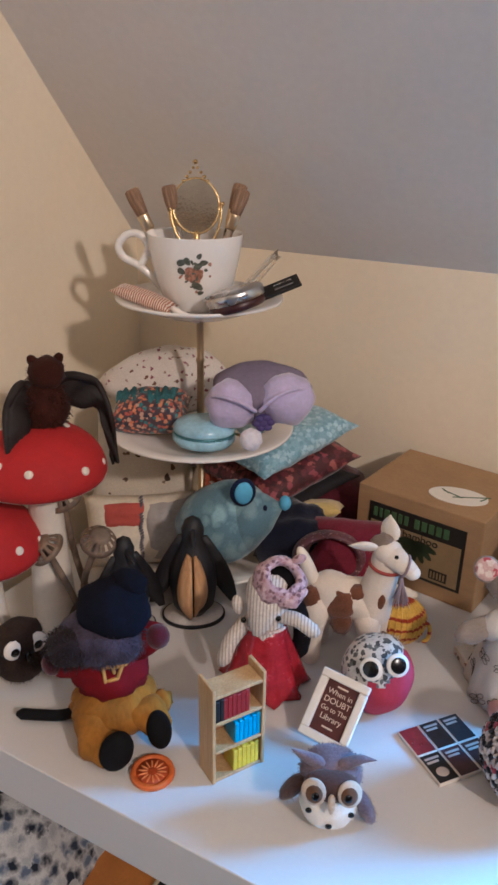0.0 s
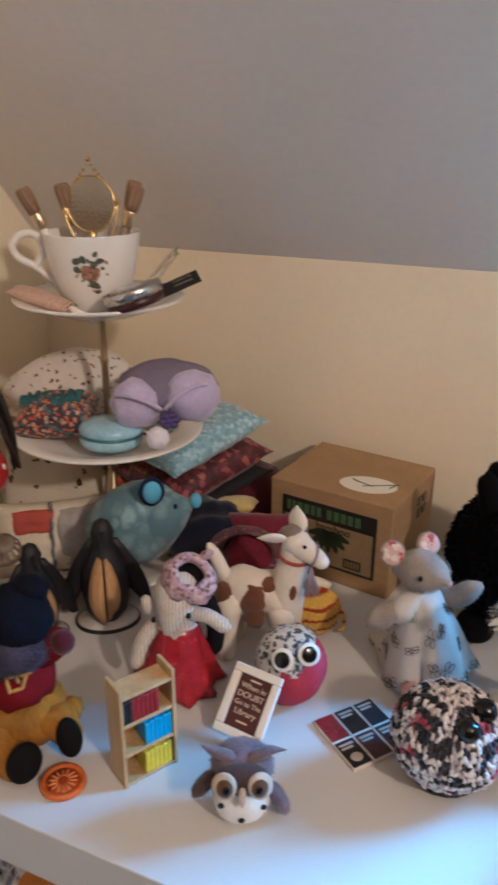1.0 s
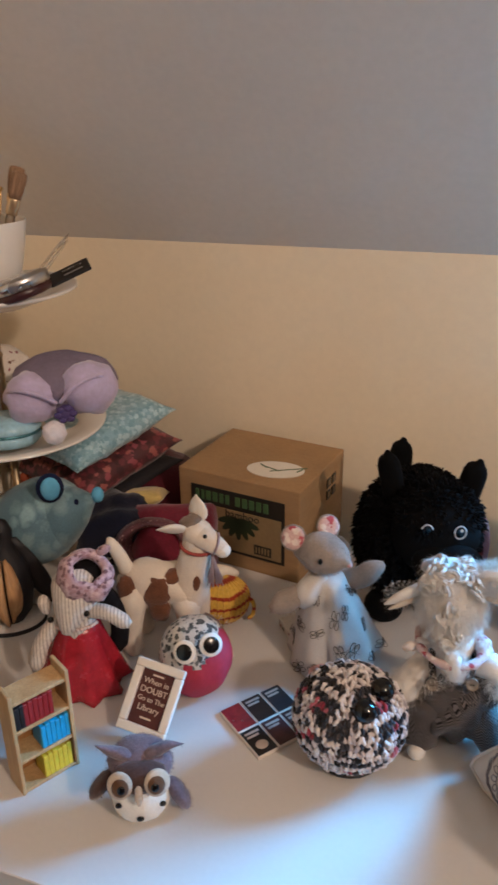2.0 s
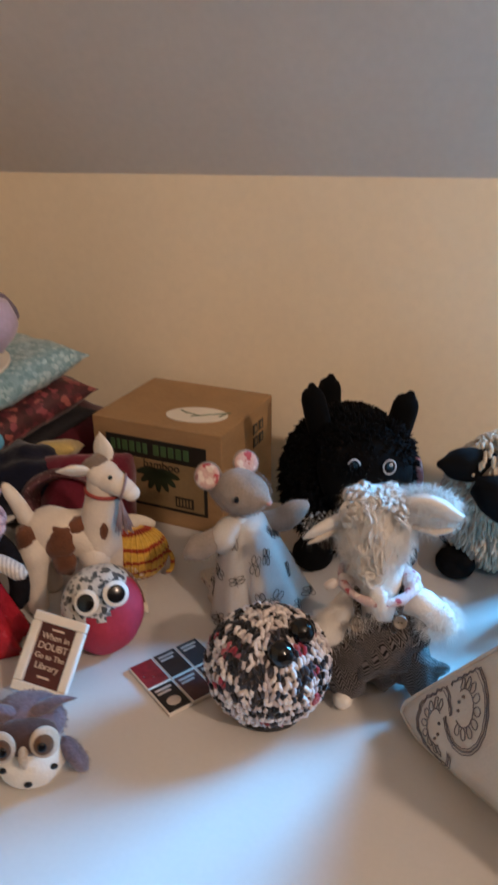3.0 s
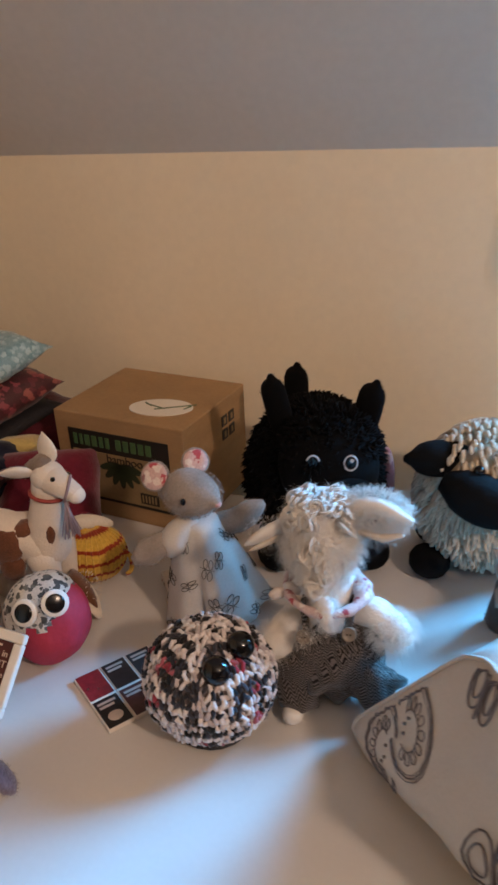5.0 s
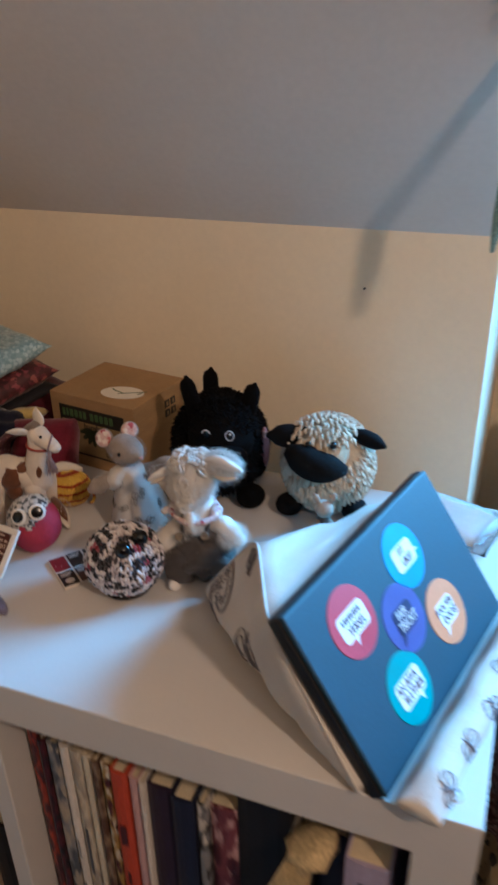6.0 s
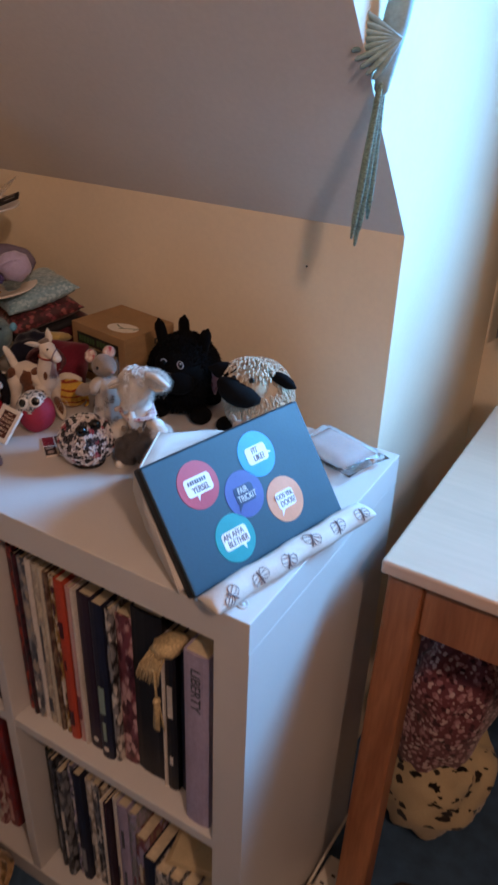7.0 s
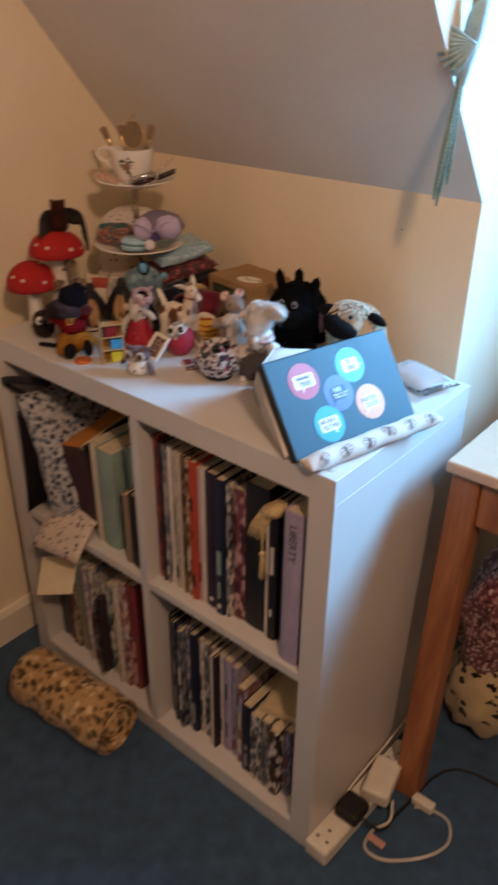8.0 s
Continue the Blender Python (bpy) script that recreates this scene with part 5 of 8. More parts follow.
for (p, nrm) in over_ell((0, 0.004, 0.060), (0.047, 0.043, 0.052), 1900, 21, keep=lambda u: u.z > -0.85 and not (u.y < -0.55 and u.z > 0.35)):
    d = (nrm + Vector((rnd.uniform(-0.6, 0.6), rnd.uniform(-0.6, 0.6), rnd.uniform(-0.5, 0.2)))).normalized()
    s = d.orthogonal().normalized()
    tube(b, [p, p + d * 0.0055 + s * 0.001, p + d * 0.0085 - Vector((0, 0, 0.0050))], [0.0015, 0.0017, 0.0012], 0, 6)
for (p, nrm) in over_ell((-0.008, -0.020, 0.102), (0.034, 0.026, 0.022), 330, 22, keep=lambda u: u.z > 0.1):
    tube(b, [p, p + nrm * 0.004 + Vector((0, -0.002, -0.001)), p + nrm * 0.0055 + Vector((0, -0.005, -0.004))], [0.0017, 0.0018, 0.0014], 0, 6)
fuzz(b, (0,), 3000, 0.0028)
toy("cream_sheep", b, [M_YARN, plain("black_plush", "070709", 0.9, 0.2, 80.0, relief=0.5), M_EYE, felt("tan_face_plush", "c4b296"), MATS["black_plush"], MATS["black_plush"]], pose(0.200, 0.339, T, 0, 0, 17) @ Matrix.Scale(0.92, 4), "cream looped-yarn toy sheep with black muzzle and feet", ("yarn_coat", "muzzle", "eye*", "face", "ear*", "foot*"))

# tiny felt figure before the sheep
b = bmesh.new()
tube(b, smooth_path([(0, 0, 0.004), (0.001, 0, 0.020), (0, 0, 0.034)], 3), [0.012, 0.0115, 0.011, 0.010, 0.009, 0.008, 0.0075], 0, 12)
ell(b, (0, -0.002, 0.046), (0.0095, 0.009, 0.0095), 1, n=14)
for s in (-1, 1):
    ell(b, (s * 0.008, -0.002, 0.058), (0.0035, 0.002, 0.0065), 1, (0, s * 24, 0), 10)
    tube(b, [(s * 0.006, -0.004, 0.032), (s * 0.009, -0.012, 0.028), (s * 0.002, -0.016, 0.030)], 0.003, 1, 8)
    ell(b, (s * 0.006, -0.017, 0.030), 0.0048, 2, n=10)
tube(b, smooth_path([(0.008, 0.0, 0.006), (0.020, -0.003, 0.005), (0.026, -0.010, 0.004)], 3), 0.004, 0, 8)
fuzz(b, (0, 1, 2), 900, 0.0016)
toy("small_felt_rabbit", b, [felt("brown_grey_felt", "5c5048"), felt("pale_tan_felt", "a89a8c"), M_WFELT], pose(0.216, 0.266, T, 0, 0, 20) @ Matrix.Scale(0.97, 4), "tiny brown and white felt rabbit beside the sheep", ("body", "head", "paw*"))

# yellow knitted guinea-pig-like toy with fleece ears
M_YKNIT = striped("yellow_stripe_knit", "d8ae42", "9c3a1c", 2, 34.0, 0.82, 0.92, 1.6)
M_FLEECE = felt("white_fleece", "ddd2c0", 0.08)
b = bmesh.new()
ell(b, (-0.009, 0.0, 0.0215), (0.0235, 0.0205, 0.0215), 0, (0, 8, 0), 28, 0.05)
rnd = random.Random(14)
for k in range(15):                                   # knitted ribs
    a = math.pi * (k + 0.5) / 15
    tube(b, [(-0.009 - 0.0238 * math.cos(a) * math.cos(q), -0.0208 * math.cos(q) * math.sin(a), 0.0215 + 0.0218 * math.sin(q)) for q in [-0.9 + 2.3 * i / 14 for i in range(15)]], 0.0007, 0, 6)
tube(b, smooth_path([(-0.030, 0.006, 0.038), (-0.014, 0.004, 0.0445), (0.004, 0.006, 0.040)], 4), [0.0040, 0.0052, 0.0060, 0.0064, 0.0064, 0.0060, 0.0056, 0.0048, 0.0034], 1, 12)
tube(b, smooth_path([(-0.024, -0.018, 0.018), (-0.018, -0.034, 0.016), (-0.009, -0.052, 0.007)], 4), [0.004, 0.006, 0.0085, 0.010, 0.0108, 0.0108, 0.010, 0.008, 0.005], 1, 14, 0.5)
tube(b, smooth_path([(-0.023, -0.021, 0.0225), (-0.018, -0.036, 0.0215), (-0.009, -0.051, 0.0125)], 4), [0.002, 0.0046, 0.0064, 0.0076, 0.0080, 0.0078, 0.0070, 0.0052, 0.002], 2, 12, 0.5)
tufts(b, over_ell((-0.017, -0.036, 0.014), (0.011, 0.018, 0.010), 150, 4), 0.0030, 0.0003, 1, 0.3)
loop = [(0.013 + 0.004 * math.cos(a), -0.008, 0.014 + 0.009 * math.sin(a)) for a in [-1.6 + i * math.pi / 9 for i in range(11)]]
tube(b, loop, 0.0018, 0, 6)
fuzz(b, (0, 1, 2), 2400, 0.0016)
toy("yellow_knitted_toy", b, [M_YKNIT, M_FLEECE, M_BROWNF], pose(-0.058, 0.256, T, 0, 0, 27.8), "yellow and rust striped knitted toy with fleece flaps", ("knitted_body", "fleece", "ear_lining"))

# seated bear with a navy cap, red shirt and mustard trousers
M_MUSTARD = plain("mustard_corduroy", "98651c", 0.9, 0.25, 40.0, relief=0.5, sheen=0.05, stretch=(1, 1, 0.2))
M_GREYFUR = felt("purple_grey_fur", "4a4252", 0.4, 0.5, 0.1)
b = bmesh.new()
ell(b, (-0.008, -0.006, 0.021), (0.0300, 0.0260, 0.0215), 2, n=40, lump=0.16, freq=3.0)
tube(b, smooth_path([(-0.020, -0.014, 0.018), (-0.021, -0.030, 0.014), (-0.018, -0.043, 0.009)], 4), [0.0140, 0.0145, 0.0145, 0.0140, 0.0135, 0.0130, 0.0125, 0.0110, 0.0080], 2, 26, lump=0.40)
tube(b, smooth_path([(0.004, -0.012, 0.020), (0.014, -0.020, 0.019), (0.020, -0.026, 0.018)], 4), [0.0150, 0.0148, 0.0145, 0.0140, 0.0135, 0.0130, 0.0125, 0.0120, 0.0105], 2, 26, lump=0.40)
ell(b, (0.024, -0.010, 0.020), (0.0080, 0.0090, 0.0080), 2, n=16, lump=0.3)
ell(b, (-0.0085, -0.0460, 0.0150), (0.0112, 0.0085, 0.0138), 3, (-12, 24, 0), 18)
ell(b, (0.0205, -0.0330, 0.0165), (0.0086, 0.0085, 0.0142), 3, (-10, -6, 0), 18)
ell(b, (-0.0100, -0.0040, 0.0490), (0.0262, 0.0225, 0.0215), 1, n=34, lump=0.16, freq=3.0)
tube(b, [(-0.026, -0.005, 0.057), (-0.036, -0.009, 0.062), (-0.042, -0.011, 0.064)], [0.0112, 0.0108, 0.0104], 1, 16)
ell(b, (-0.0465, -0.0135, 0.0655), (0.0075, 0.0080, 0.0082), 5, n=14)
tube(b, [(0.007, -0.003, 0.064), (0.015, -0.008, 0.073), (0.0195, -0.0105, 0.078)], [0.0110, 0.0108, 0.0104], 1, 16)
ell(b, (0.0225, -0.0150, 0.0795), (0.0085, 0.0080, 0.0086), 5, n=16)
ell(b, (-0.0120, -0.0080, 0.0800), (0.0290, 0.0235, 0.0165), 4, (8, 10, 0), 26, 0.12)
ell(b, (-0.0340, -0.0170, 0.0800), (0.0155, 0.0135, 0.0125), 7, n=20, lump=0.15)
ell(b, (-0.0050, -0.0050, 0.0985), (0.0245, 0.0230, 0.0180), 0, (16, 16, 0), 34, 0.10, 1.0, 2.4)
ell(b, (0.0060, 0.0020, 0.1120), (0.0125, 0.0120, 0.0095), 0, (0, 24, 0), 18, 0.14)
tufts(b, over_ell((-0.0340, -0.0170, 0.0800), (0.0155, 0.0135, 0.0125), 700, 6), 0.0044, 0.00028, 7, 0.4)
tufts(b, over_ell((-0.0120, -0.0080, 0.0800), (0.0290, 0.0235, 0.0165), 2400, 8, keep=lambda u: u.z < 0.7), 0.0036, 0.00024, 4, 0.4)
for pts in (((-0.014, 0.0665), (-0.013, 0.0545)), ((-0.014, 0.0665), (-0.008, 0.0670)), ((-0.008, 0.0670), (-0.007, 0.0620)), ((-0.013, 0.0548), (-0.005, 0.0570)), ((-0.005, 0.0570), (-0.002, 0.0660)), ((-0.006, 0.0660), (0.001, 0.0680))):
    tube(b, [(x, -0.0250 + 0.00035 * abs(x + 0.006) * 100 - 0.0004 * k, z) for k, (x, z) in enumerate(pts)], 0.0013, 6, 6)
tube(b, smooth_path([(-0.032, 0.002, 0.010), (-0.046, 0.004, 0.0055), (-0.060, 0.006, 0.0060), (-0.074, 0.010, 0.0056)], 4), 0.0040, 8, 10)
fuzz(b, (0, 1, 2, 4, 5, 7), 5200, 0.0016)
toy("capped_bear", b, [plain("navy_knit_cap", "0c0e1c", 0.95, 0.25, 60.0, relief=0.7), plain("red_jersey", "6c0c14", 0.85, 0.12, 40.0, relief=0.4), M_MUSTARD, plain("black_boot_felt", "121114", 0.85, 0.2), M_GREYFUR, felt("maroon_mitten", "4a1420"), plain("yellow_motif", "c89a4a", 0.7), felt("dark_plum_fur", "2a2024", 0.35, 0.5, 0.1), plain("black_boot_felt", "121114", 0.85, 0.2)], pose(-0.203, 0.068, T, 0, 0, 40), "seated toy with navy cap, red shirt and mustard trousers", ("cap", "shirt", "trouser", "boot*", "fur", "mitten*", "motif", "muzzle", "tail"))

# two dark owls
b = bmesh.new()
ell(b, (0, 0, 0.020), (0.020, 0.019, 0.020), 0, n=20, lump=0.1)
ell(b, (0, -0.002, 0.038), (0.019, 0.017, 0.016), 0, n=20, lump=0.1)
for x in (-0.009, 0.009):
    ell(b, (x, -0.0150, 0.039), (0.0078, 0.0035, 0.0085), 1, n=16)
    ell(b, (x, -0.0178, 0.0385), (0.0036, 0.0016, 0.0038), 3, n=12)
    ell(b, (x, -0.0194, 0.0385), (0.0018, 0.001, 0.0018), 3, n=8)
ell(b, (0, -0.018, 0.031), (0.0022, 0.003, 0.005), 3, n=8)
tufts(b, over_ell((0, 0, 0.026), (0.020, 0.019, 0.025), 900, 12), 0.0028, 0.0003, 0, 0.5)
fuzz(b, (0,), 1500, 0.0025)
dowl = toy("dark_plush_owl", b, [felt("dark_brown_fur", "33261f", 0.35, 0.5, 0.04), M_WFELT, felt("amber_eye", "c8a86a"), M_EYE], pose(-0.299, 0.062, T, 0, 0, 66) @ Matrix.Scale(0.98, 4), "small dark brown plush owl with white-ringed eyes", ("body", "eye_ring*", "brow", "pupil*"))
dowl["group"] = "pair of dark owls"
copy_thing(dowl, pose(-0.270, 0.114, T, 0, 0, 52))

# leather-winged bat on the taller toadstool
M_BATB = felt("bat_brown_fur", "3a1a10", 0.3, 0.5, 0.04)
M_BATW = plain("bat_wing_black", "1c110d", 0.7, 0.3, 60.0, relief=0.4)
b = bmesh.new()
tube(b, smooth_path([(0, 0, 0.004), (0.0, -0.002, 0.022), (0.002, -0.002, 0.038)], 3), [0.013, 0.0155, 0.017, 0.017, 0.0165, 0.0155, 0.014], 0, 16, lump=0.3)
ell(b, (0.003, -0.004, 0.052), (0.014, 0.013, 0.013), 0, n=16, lump=0.15)
for s in (-1, 1):
    ell(b, (0.003 + s * 0.009, -0.002, 0.061), (0.004, 0.003, 0.006), 0, (0, s * 30, 0), 10)
    if s > 0:
        hi = [(0.010, 0.0, 0.044), (0.027, -0.002, 0.047), (0.042, -0.004, 0.037), (0.049, -0.010, 0.008), (0.051, -0.014, -0.024)]
        lo = [(0.010, 0.0, 0.024), (0.026, -0.002, 0.021), (0.039, -0.004, 0.018), (0.042, -0.010, 0.000), (0.048, -0.014, -0.025)]
    else:
        hi = [(-0.010, -0.002, 0.042), (-0.021, -0.010, 0.044), (-0.030, -0.020, 0.028), (-0.032, -0.028, 0.002), (-0.027, -0.033, -0.034)]
        lo = [(-0.010, -0.004, 0.026), (-0.014, -0.010, 0.018), (-0.016, -0.020, 0.008), (-0.018, -0.028, -0.010), (-0.022, -0.033, -0.035)]
    out = [[a.lerp(c, q / 5) + Vector((0, 0.003 * math.sin(q * 1.3 + j), 0)) for q in range(6)] for j, (a, c) in enumerate(zip(smooth_path(hi, 4), smooth_path(lo, 4)))]
    sheet(b, out, 1, 0.0022)
    tube(b, [w[0] for w in out], [0.0042 - 0.00018 * i for i in range(len(out))], 1, 8)
    for c in range(3):
        tube(b, [(s * 0.007 + 0.003 * (c - 1), -0.012, 0.004), (s * 0.008 + 0.004 * (c - 1), -0.019, 0.0)], [0.0014, 0.0007], 2, 6)
tufts(b, over_ell((0, -0.002, 0.026), (0.017, 0.016, 0.026), 420, 15), 0.004, 0.0005, 0, 0.4)
BAT_AT = pose(-0.326, 0.139, T + 0.168, 0, 0, 50)
fuzz(b, (0,), 1200, 0.003)
toy("toy_bat", b, [M_BATB, M_BATW, M_BATW], BAT_AT, "dark brown toy bat with drooping black wings", ("body", "wing", "claw*"))

# ---- ornaments and small things on the bookcase ----
# toadstools
M_CAPR = plain("toadstool_red", "a81612", 0.82, 0.10, 30.0, relief=0.3)
M_STEM = plain("toadstool_white", "e2d9cb", 0.6, 0.06, 40.0, relief=0.2)


def toadstool(x, y, r, rim, top, stem, group="toadstool ornaments"):
    t = thing("toadstool", pose(x, y, T), "red toadstool ornament with white spots on a white stem", "ornament", group)
    h = top - rim
    bm = bmesh.new()
    prof = [(r * math.cos(q), rim + h * math.sin(q)) for q in [i * math.pi / 2 / 10 for i in range(11)]]
    lathe(bm, [(stem * 0.9, rim - 0.001), (r * 0.96, rim - 0.004)] + prof[:-1] + [(0.002, top)], 48)
    part("cap", bm, M_CAPR, t, "", True)
    bm = bmesh.new()
    lathe(bm, [(stem * 0.92, rim - 0.003), (r * 0.90, rim - 0.0048), (r * 0.985, rim - 0.0035)], 48, caps=(False, False))
    part("gills", bm, M_STEM, t, "", True)
    bm = bmesh.new()
    lathe(bm, [(stem * 1.25, 0.0), (stem * 1.2, 0.006), (stem, rim * 0.4), (stem * 0.85, rim * 0.8), (stem * 0.95, rim)], 28)
    part("stem", bm, M_STEM, t, "", True)
    for k in range(10):
        q = 0.25 + 0.95 * ((k * 0.618) % 1.0)
        a = k * 2.4 + 0.5
        n = Vector((math.cos(q) * math.cos(a), math.cos(q) * math.sin(a), math.sin(q)))
        p = Vector((r * n.x, r * n.y, rim + h * n.z))
        nn = Vector((n.x / r, n.y / r, n.z / h)).normalized()
        bm = bmesh.new()
        lathe(bm, [(0.0046, -0.001), (0.0044, 0.0008), (0.0030, 0.0015), (0.0004, 0.0018)], 12)
        sp = part("spot", bm, M_STEM, t, "", True)
        sp.matrix_local = Matrix.Translation(p) @ turn_to(nn) @ Matrix.Scale(0.55 + 0.25 * ((k * 0.37) % 1), 4)
    return t


toadstool(-0.326, 0.129, 0.0508, 0.141, 0.181, 0.0158)
toadstool(-0.357, 0.088, 0.0475, 0.081, 0.126, 0.0125)

# pierced metal mushrooms
M_RUST = plain("rusty_tin", "7d6a58", 0.6, 0.25, 60.0, 0.2, 0.4, wear="8a745c")
mm = thing("tin_mushroom_ornament", pose(-0.286, 0.148, T, 0, 0, 20), "rusty pierced tin mushrooms on thin stems", "ornament")
for x, y, h, r, lean in ((-0.024, 0.002, 0.118, 0.0165, -4), (-0.013, -0.014, 0.090, 0.0150, 10), (-0.020, -0.022, 0.083, 0.0155, -13)):
    bm = bmesh.new()
    xt = x + math.tan(radians(lean)) * h
    tube(bm, smooth_path([(x * 0.4, y, 0.002), (x, y, h * 0.5), (xt, y, h)], 4), 0.0028, 0, 8)
    part("stem", bm, M_RUST, mm, "", True)
    bm = bmesh.new()
    tm = pose(xt, y, h, 24, lean * 2.2, 0)
    n = 26
    rows = [[bm.verts.new(tm @ Vector((rr * r * math.cos(2 * math.pi * i / n), rr * r * math.sin(2 * math.pi * i / n), zz))) for i in range(n)] for rr, zz in ((1.0, -0.003), (0.86, 0.001), (0.58, 0.006), (0.42, 0.008), (0.03, 0.011))]
    for k in range(4):
        for i in range(n):
            if k == 1 and i % 2:
                continue                                   # the pierced ring
            bm.faces.new((rows[k][i], rows[k][(i + 1) % n], rows[k + 1][(i + 1) % n], rows[k + 1][i]))
    bmesh.ops.recalc_face_normals(bm, faces=bm.faces)
    bmesh.ops.solidify(bm, geom=list(bm.faces), thickness=0.0009)
    part("pierced_cap", bm, M_RUST, mm, "", True)

# plywood penguins
M_PLYB = plain("black_stained_ply", "17151a", 0.6, 0.15, 60.0, relief=0.2)
M_PLY = wood("birch_ply", "c79d6c", "a87b48", 2, 40.0, 0.55)


def penguin(m, k=1.0):
    p = thing("wooden_penguin", m, "slotted plywood penguin, black with a bare wood belly", "ornament", "plywood penguins")
    bm = bmesh.new()
    lathe(bm, [(0.0005, 0.0), (0.026, 0.0), (0.026, 0.003), (0.0005, 0.003)], 36, 0, Matrix.Diagonal((1.05, 0.8, 1, 1)))
    part("base", bm, [M_PLYB], p)
    bm = bmesh.new()
    lathe(bm, [(0.0005, 0.003), (0.0245, 0.003), (0.0245, 0.0036), (0.0005, 0.0036)], 36, 0, Matrix.Diagonal((1.05, 0.8, 1, 1)))
    part("base_top", bm, plain("base_white", "cfc8c0", 0.5), p, "white painted base top")
    prof = [(0.010, 0.004), (0.0175, 0.014), (0.0205, 0.034), (0.0185, 0.054), (0.012, 0.068), (0.0088, 0.077), (0.0096, 0.086), (0.0065, 0.094), (0.0006, 0.098)]
    bm = bmesh.new()
    lathe(bm, prof, 28, 0, Matrix.Diagonal((1, 0.92, 1, 1)))
    part("body", bm, M_PLYB, p, "", True)
    for s in (-1, 1):
        bm = bmesh.new()
        g = []
        for j in range(11):
            z = 0.007 + 0.060 * j / 10
            w = 0.0105 * math.sin(math.pi * (j + 0.3) / 10.6) ** 0.8 + 0.0006
            rr = 0.0205 * math.sin(math.pi * (j + 1.8) / 14.0) ** 0.8 + 0.0015
            g.append([(s * (0.0008 + w * q / 3), -rr - 0.0018 + 0.0050 * (q / 3) ** 2, z) for q in range(4)])
        sheet(bm, g, 0, 0.003)
        part("belly_half", bm, M_PLY, p, "bare birch belly half", True)
        bm = bmesh.new()
        g = []
        for j in range(8):
            v = j / 7
            x0 = s * (0.009 + 0.026 * v ** 1.1)
            g.append([(x0 + s * (0.019 * math.sin(math.pi * (v * 0.80 + 0.10))) * (q / 2 - 0.5), -0.001 + 0.002 * v, 0.080 - 0.066 * v) for q in range(3)])
        sheet(bm, g, 0, 0.0026)
        part("flipper", bm, M_PLYB, p, "", True)
    bm = bmesh.new()
    tube(bm, [(0, -0.006, 0.087), (0, -0.016, 0.084), (0, -0.022, 0.081)], [0.003, 0.002, 0.0008], 0, 8)
    part("beak", bm, M_PLYB, p, "", True)
    p.scale = (k, k, k)
    return p


pg = penguin(pose(-0.229, 0.195, T, 0, 0, 34))
p2 = copy_thing(pg, pose(-0.266, 0.150, T, 0, 0, 62))
p2.scale = (0.92, 0.92, 0.92)

# doll's-house bookshelf
M_BALSA = wood("balsa_wood", "c9a878", "b08c5a", 2, 60.0, 0.6)
th = 0.0024
ts = thing("miniature_bookshelf", pose(-0.118, 0.047, T, 0, 0, 60), "miniature bare wood bookshelf with red, blue and yellow books", "toy furniture")
SW, SD, SH = 0.039, 0.019, 0.0735
for x in (0, SW - th):
    part("side_panel", box_bm(x, x + th, 0, SD, 0, SH + 0.003, 0.0004), M_BALSA, ts)
for z in (0.003, 0.026, 0.049, SH - 0.003):
    part("shelf", box_bm(th, SW - th, 0.0005, SD - 0.001, z - th, z, 0.0003), M_BALSA, ts)
part("back_panel", box_bm(th, SW - th, SD - 0.0012, SD, 0.0, SH - 0.006), wood("dark_balsa", "a97c46", "8f6434", 2, 60.0), ts)
MB = {"red": plain("mini_red", "8e1f22", 0.5), "blue": plain("mini_blue", "3fa3d8", 0.5), "yellow": plain("mini_yellow", "dcc22c", 0.5), "black": M_BLACK}
for z, x0, n, kind in ((0.049, th + 0.0005, 2, "black"), (0.049, th + 0.006, 6, "red"), (0.026, SW - th - 0.0195, 6, "blue"), (0.003, SW - th - 0.0205, 6, "yellow")):
    for k in range(n):
        w = 0.0031
        hh2 = 0.0165 + 0.0006 * ((k * 7) % 3)
        part("mini_book", box_bm(x0 + k * (w + 0.0001), x0 + k * (w + 0.0001) + w, 0.001, SD - 0.004, z + 0.0001, z + hh2, 0.0005), MB[kind], ts, "tiny %s book" % kind)

# framed motto
M_FRAMEW = plain("white_frame_paint", "e6dfd4", 0.45, 0.04)
M_MAROON = plain("maroon_card", "4e201c", 0.6, 0.2, 120.0)
M_CREAMINK = plain("cream_ink", "d8c4b0", 0.6, 0.05)
FX, FY = Vector((0.9933, -0.0261, -0.1127)), Vector((0.1017, 0.662, 0.7426))
FZ = FX.cross(FY)
FM = Matrix(((FX.x, FY.x, FZ.x, -0.0707), (FX.y, FY.y, FZ.y, 0.1123), (FX.z, FY.z, FZ.z, T + 0.0035), (0, 0, 0, 1)))
pf = thing("motto_frame", FM, "small white picture frame with a maroon library motto", "picture frame")
FW, FH, FB = 0.0355, 0.048, 0.0060
for b4 in ((-FW / 2, FW / 2, 0, FB), (-FW / 2, FW / 2, FH - FB, FH), (-FW / 2, -FW / 2 + FB, FB, FH - FB), (FW / 2 - FB, FW / 2, FB, FH - FB)):
    part("frame_bar", box_bm(b4[0], b4[1], b4[2], b4[3], 0, 0.005, 0.001, 2), M_FRAMEW, pf)
part("card", box_bm(-FW / 2 + FB - 0.001, FW / 2 - FB + 0.001, FB - 0.001, FH - FB + 0.001, 0.0002, 0.0022), M_MAROON, pf)
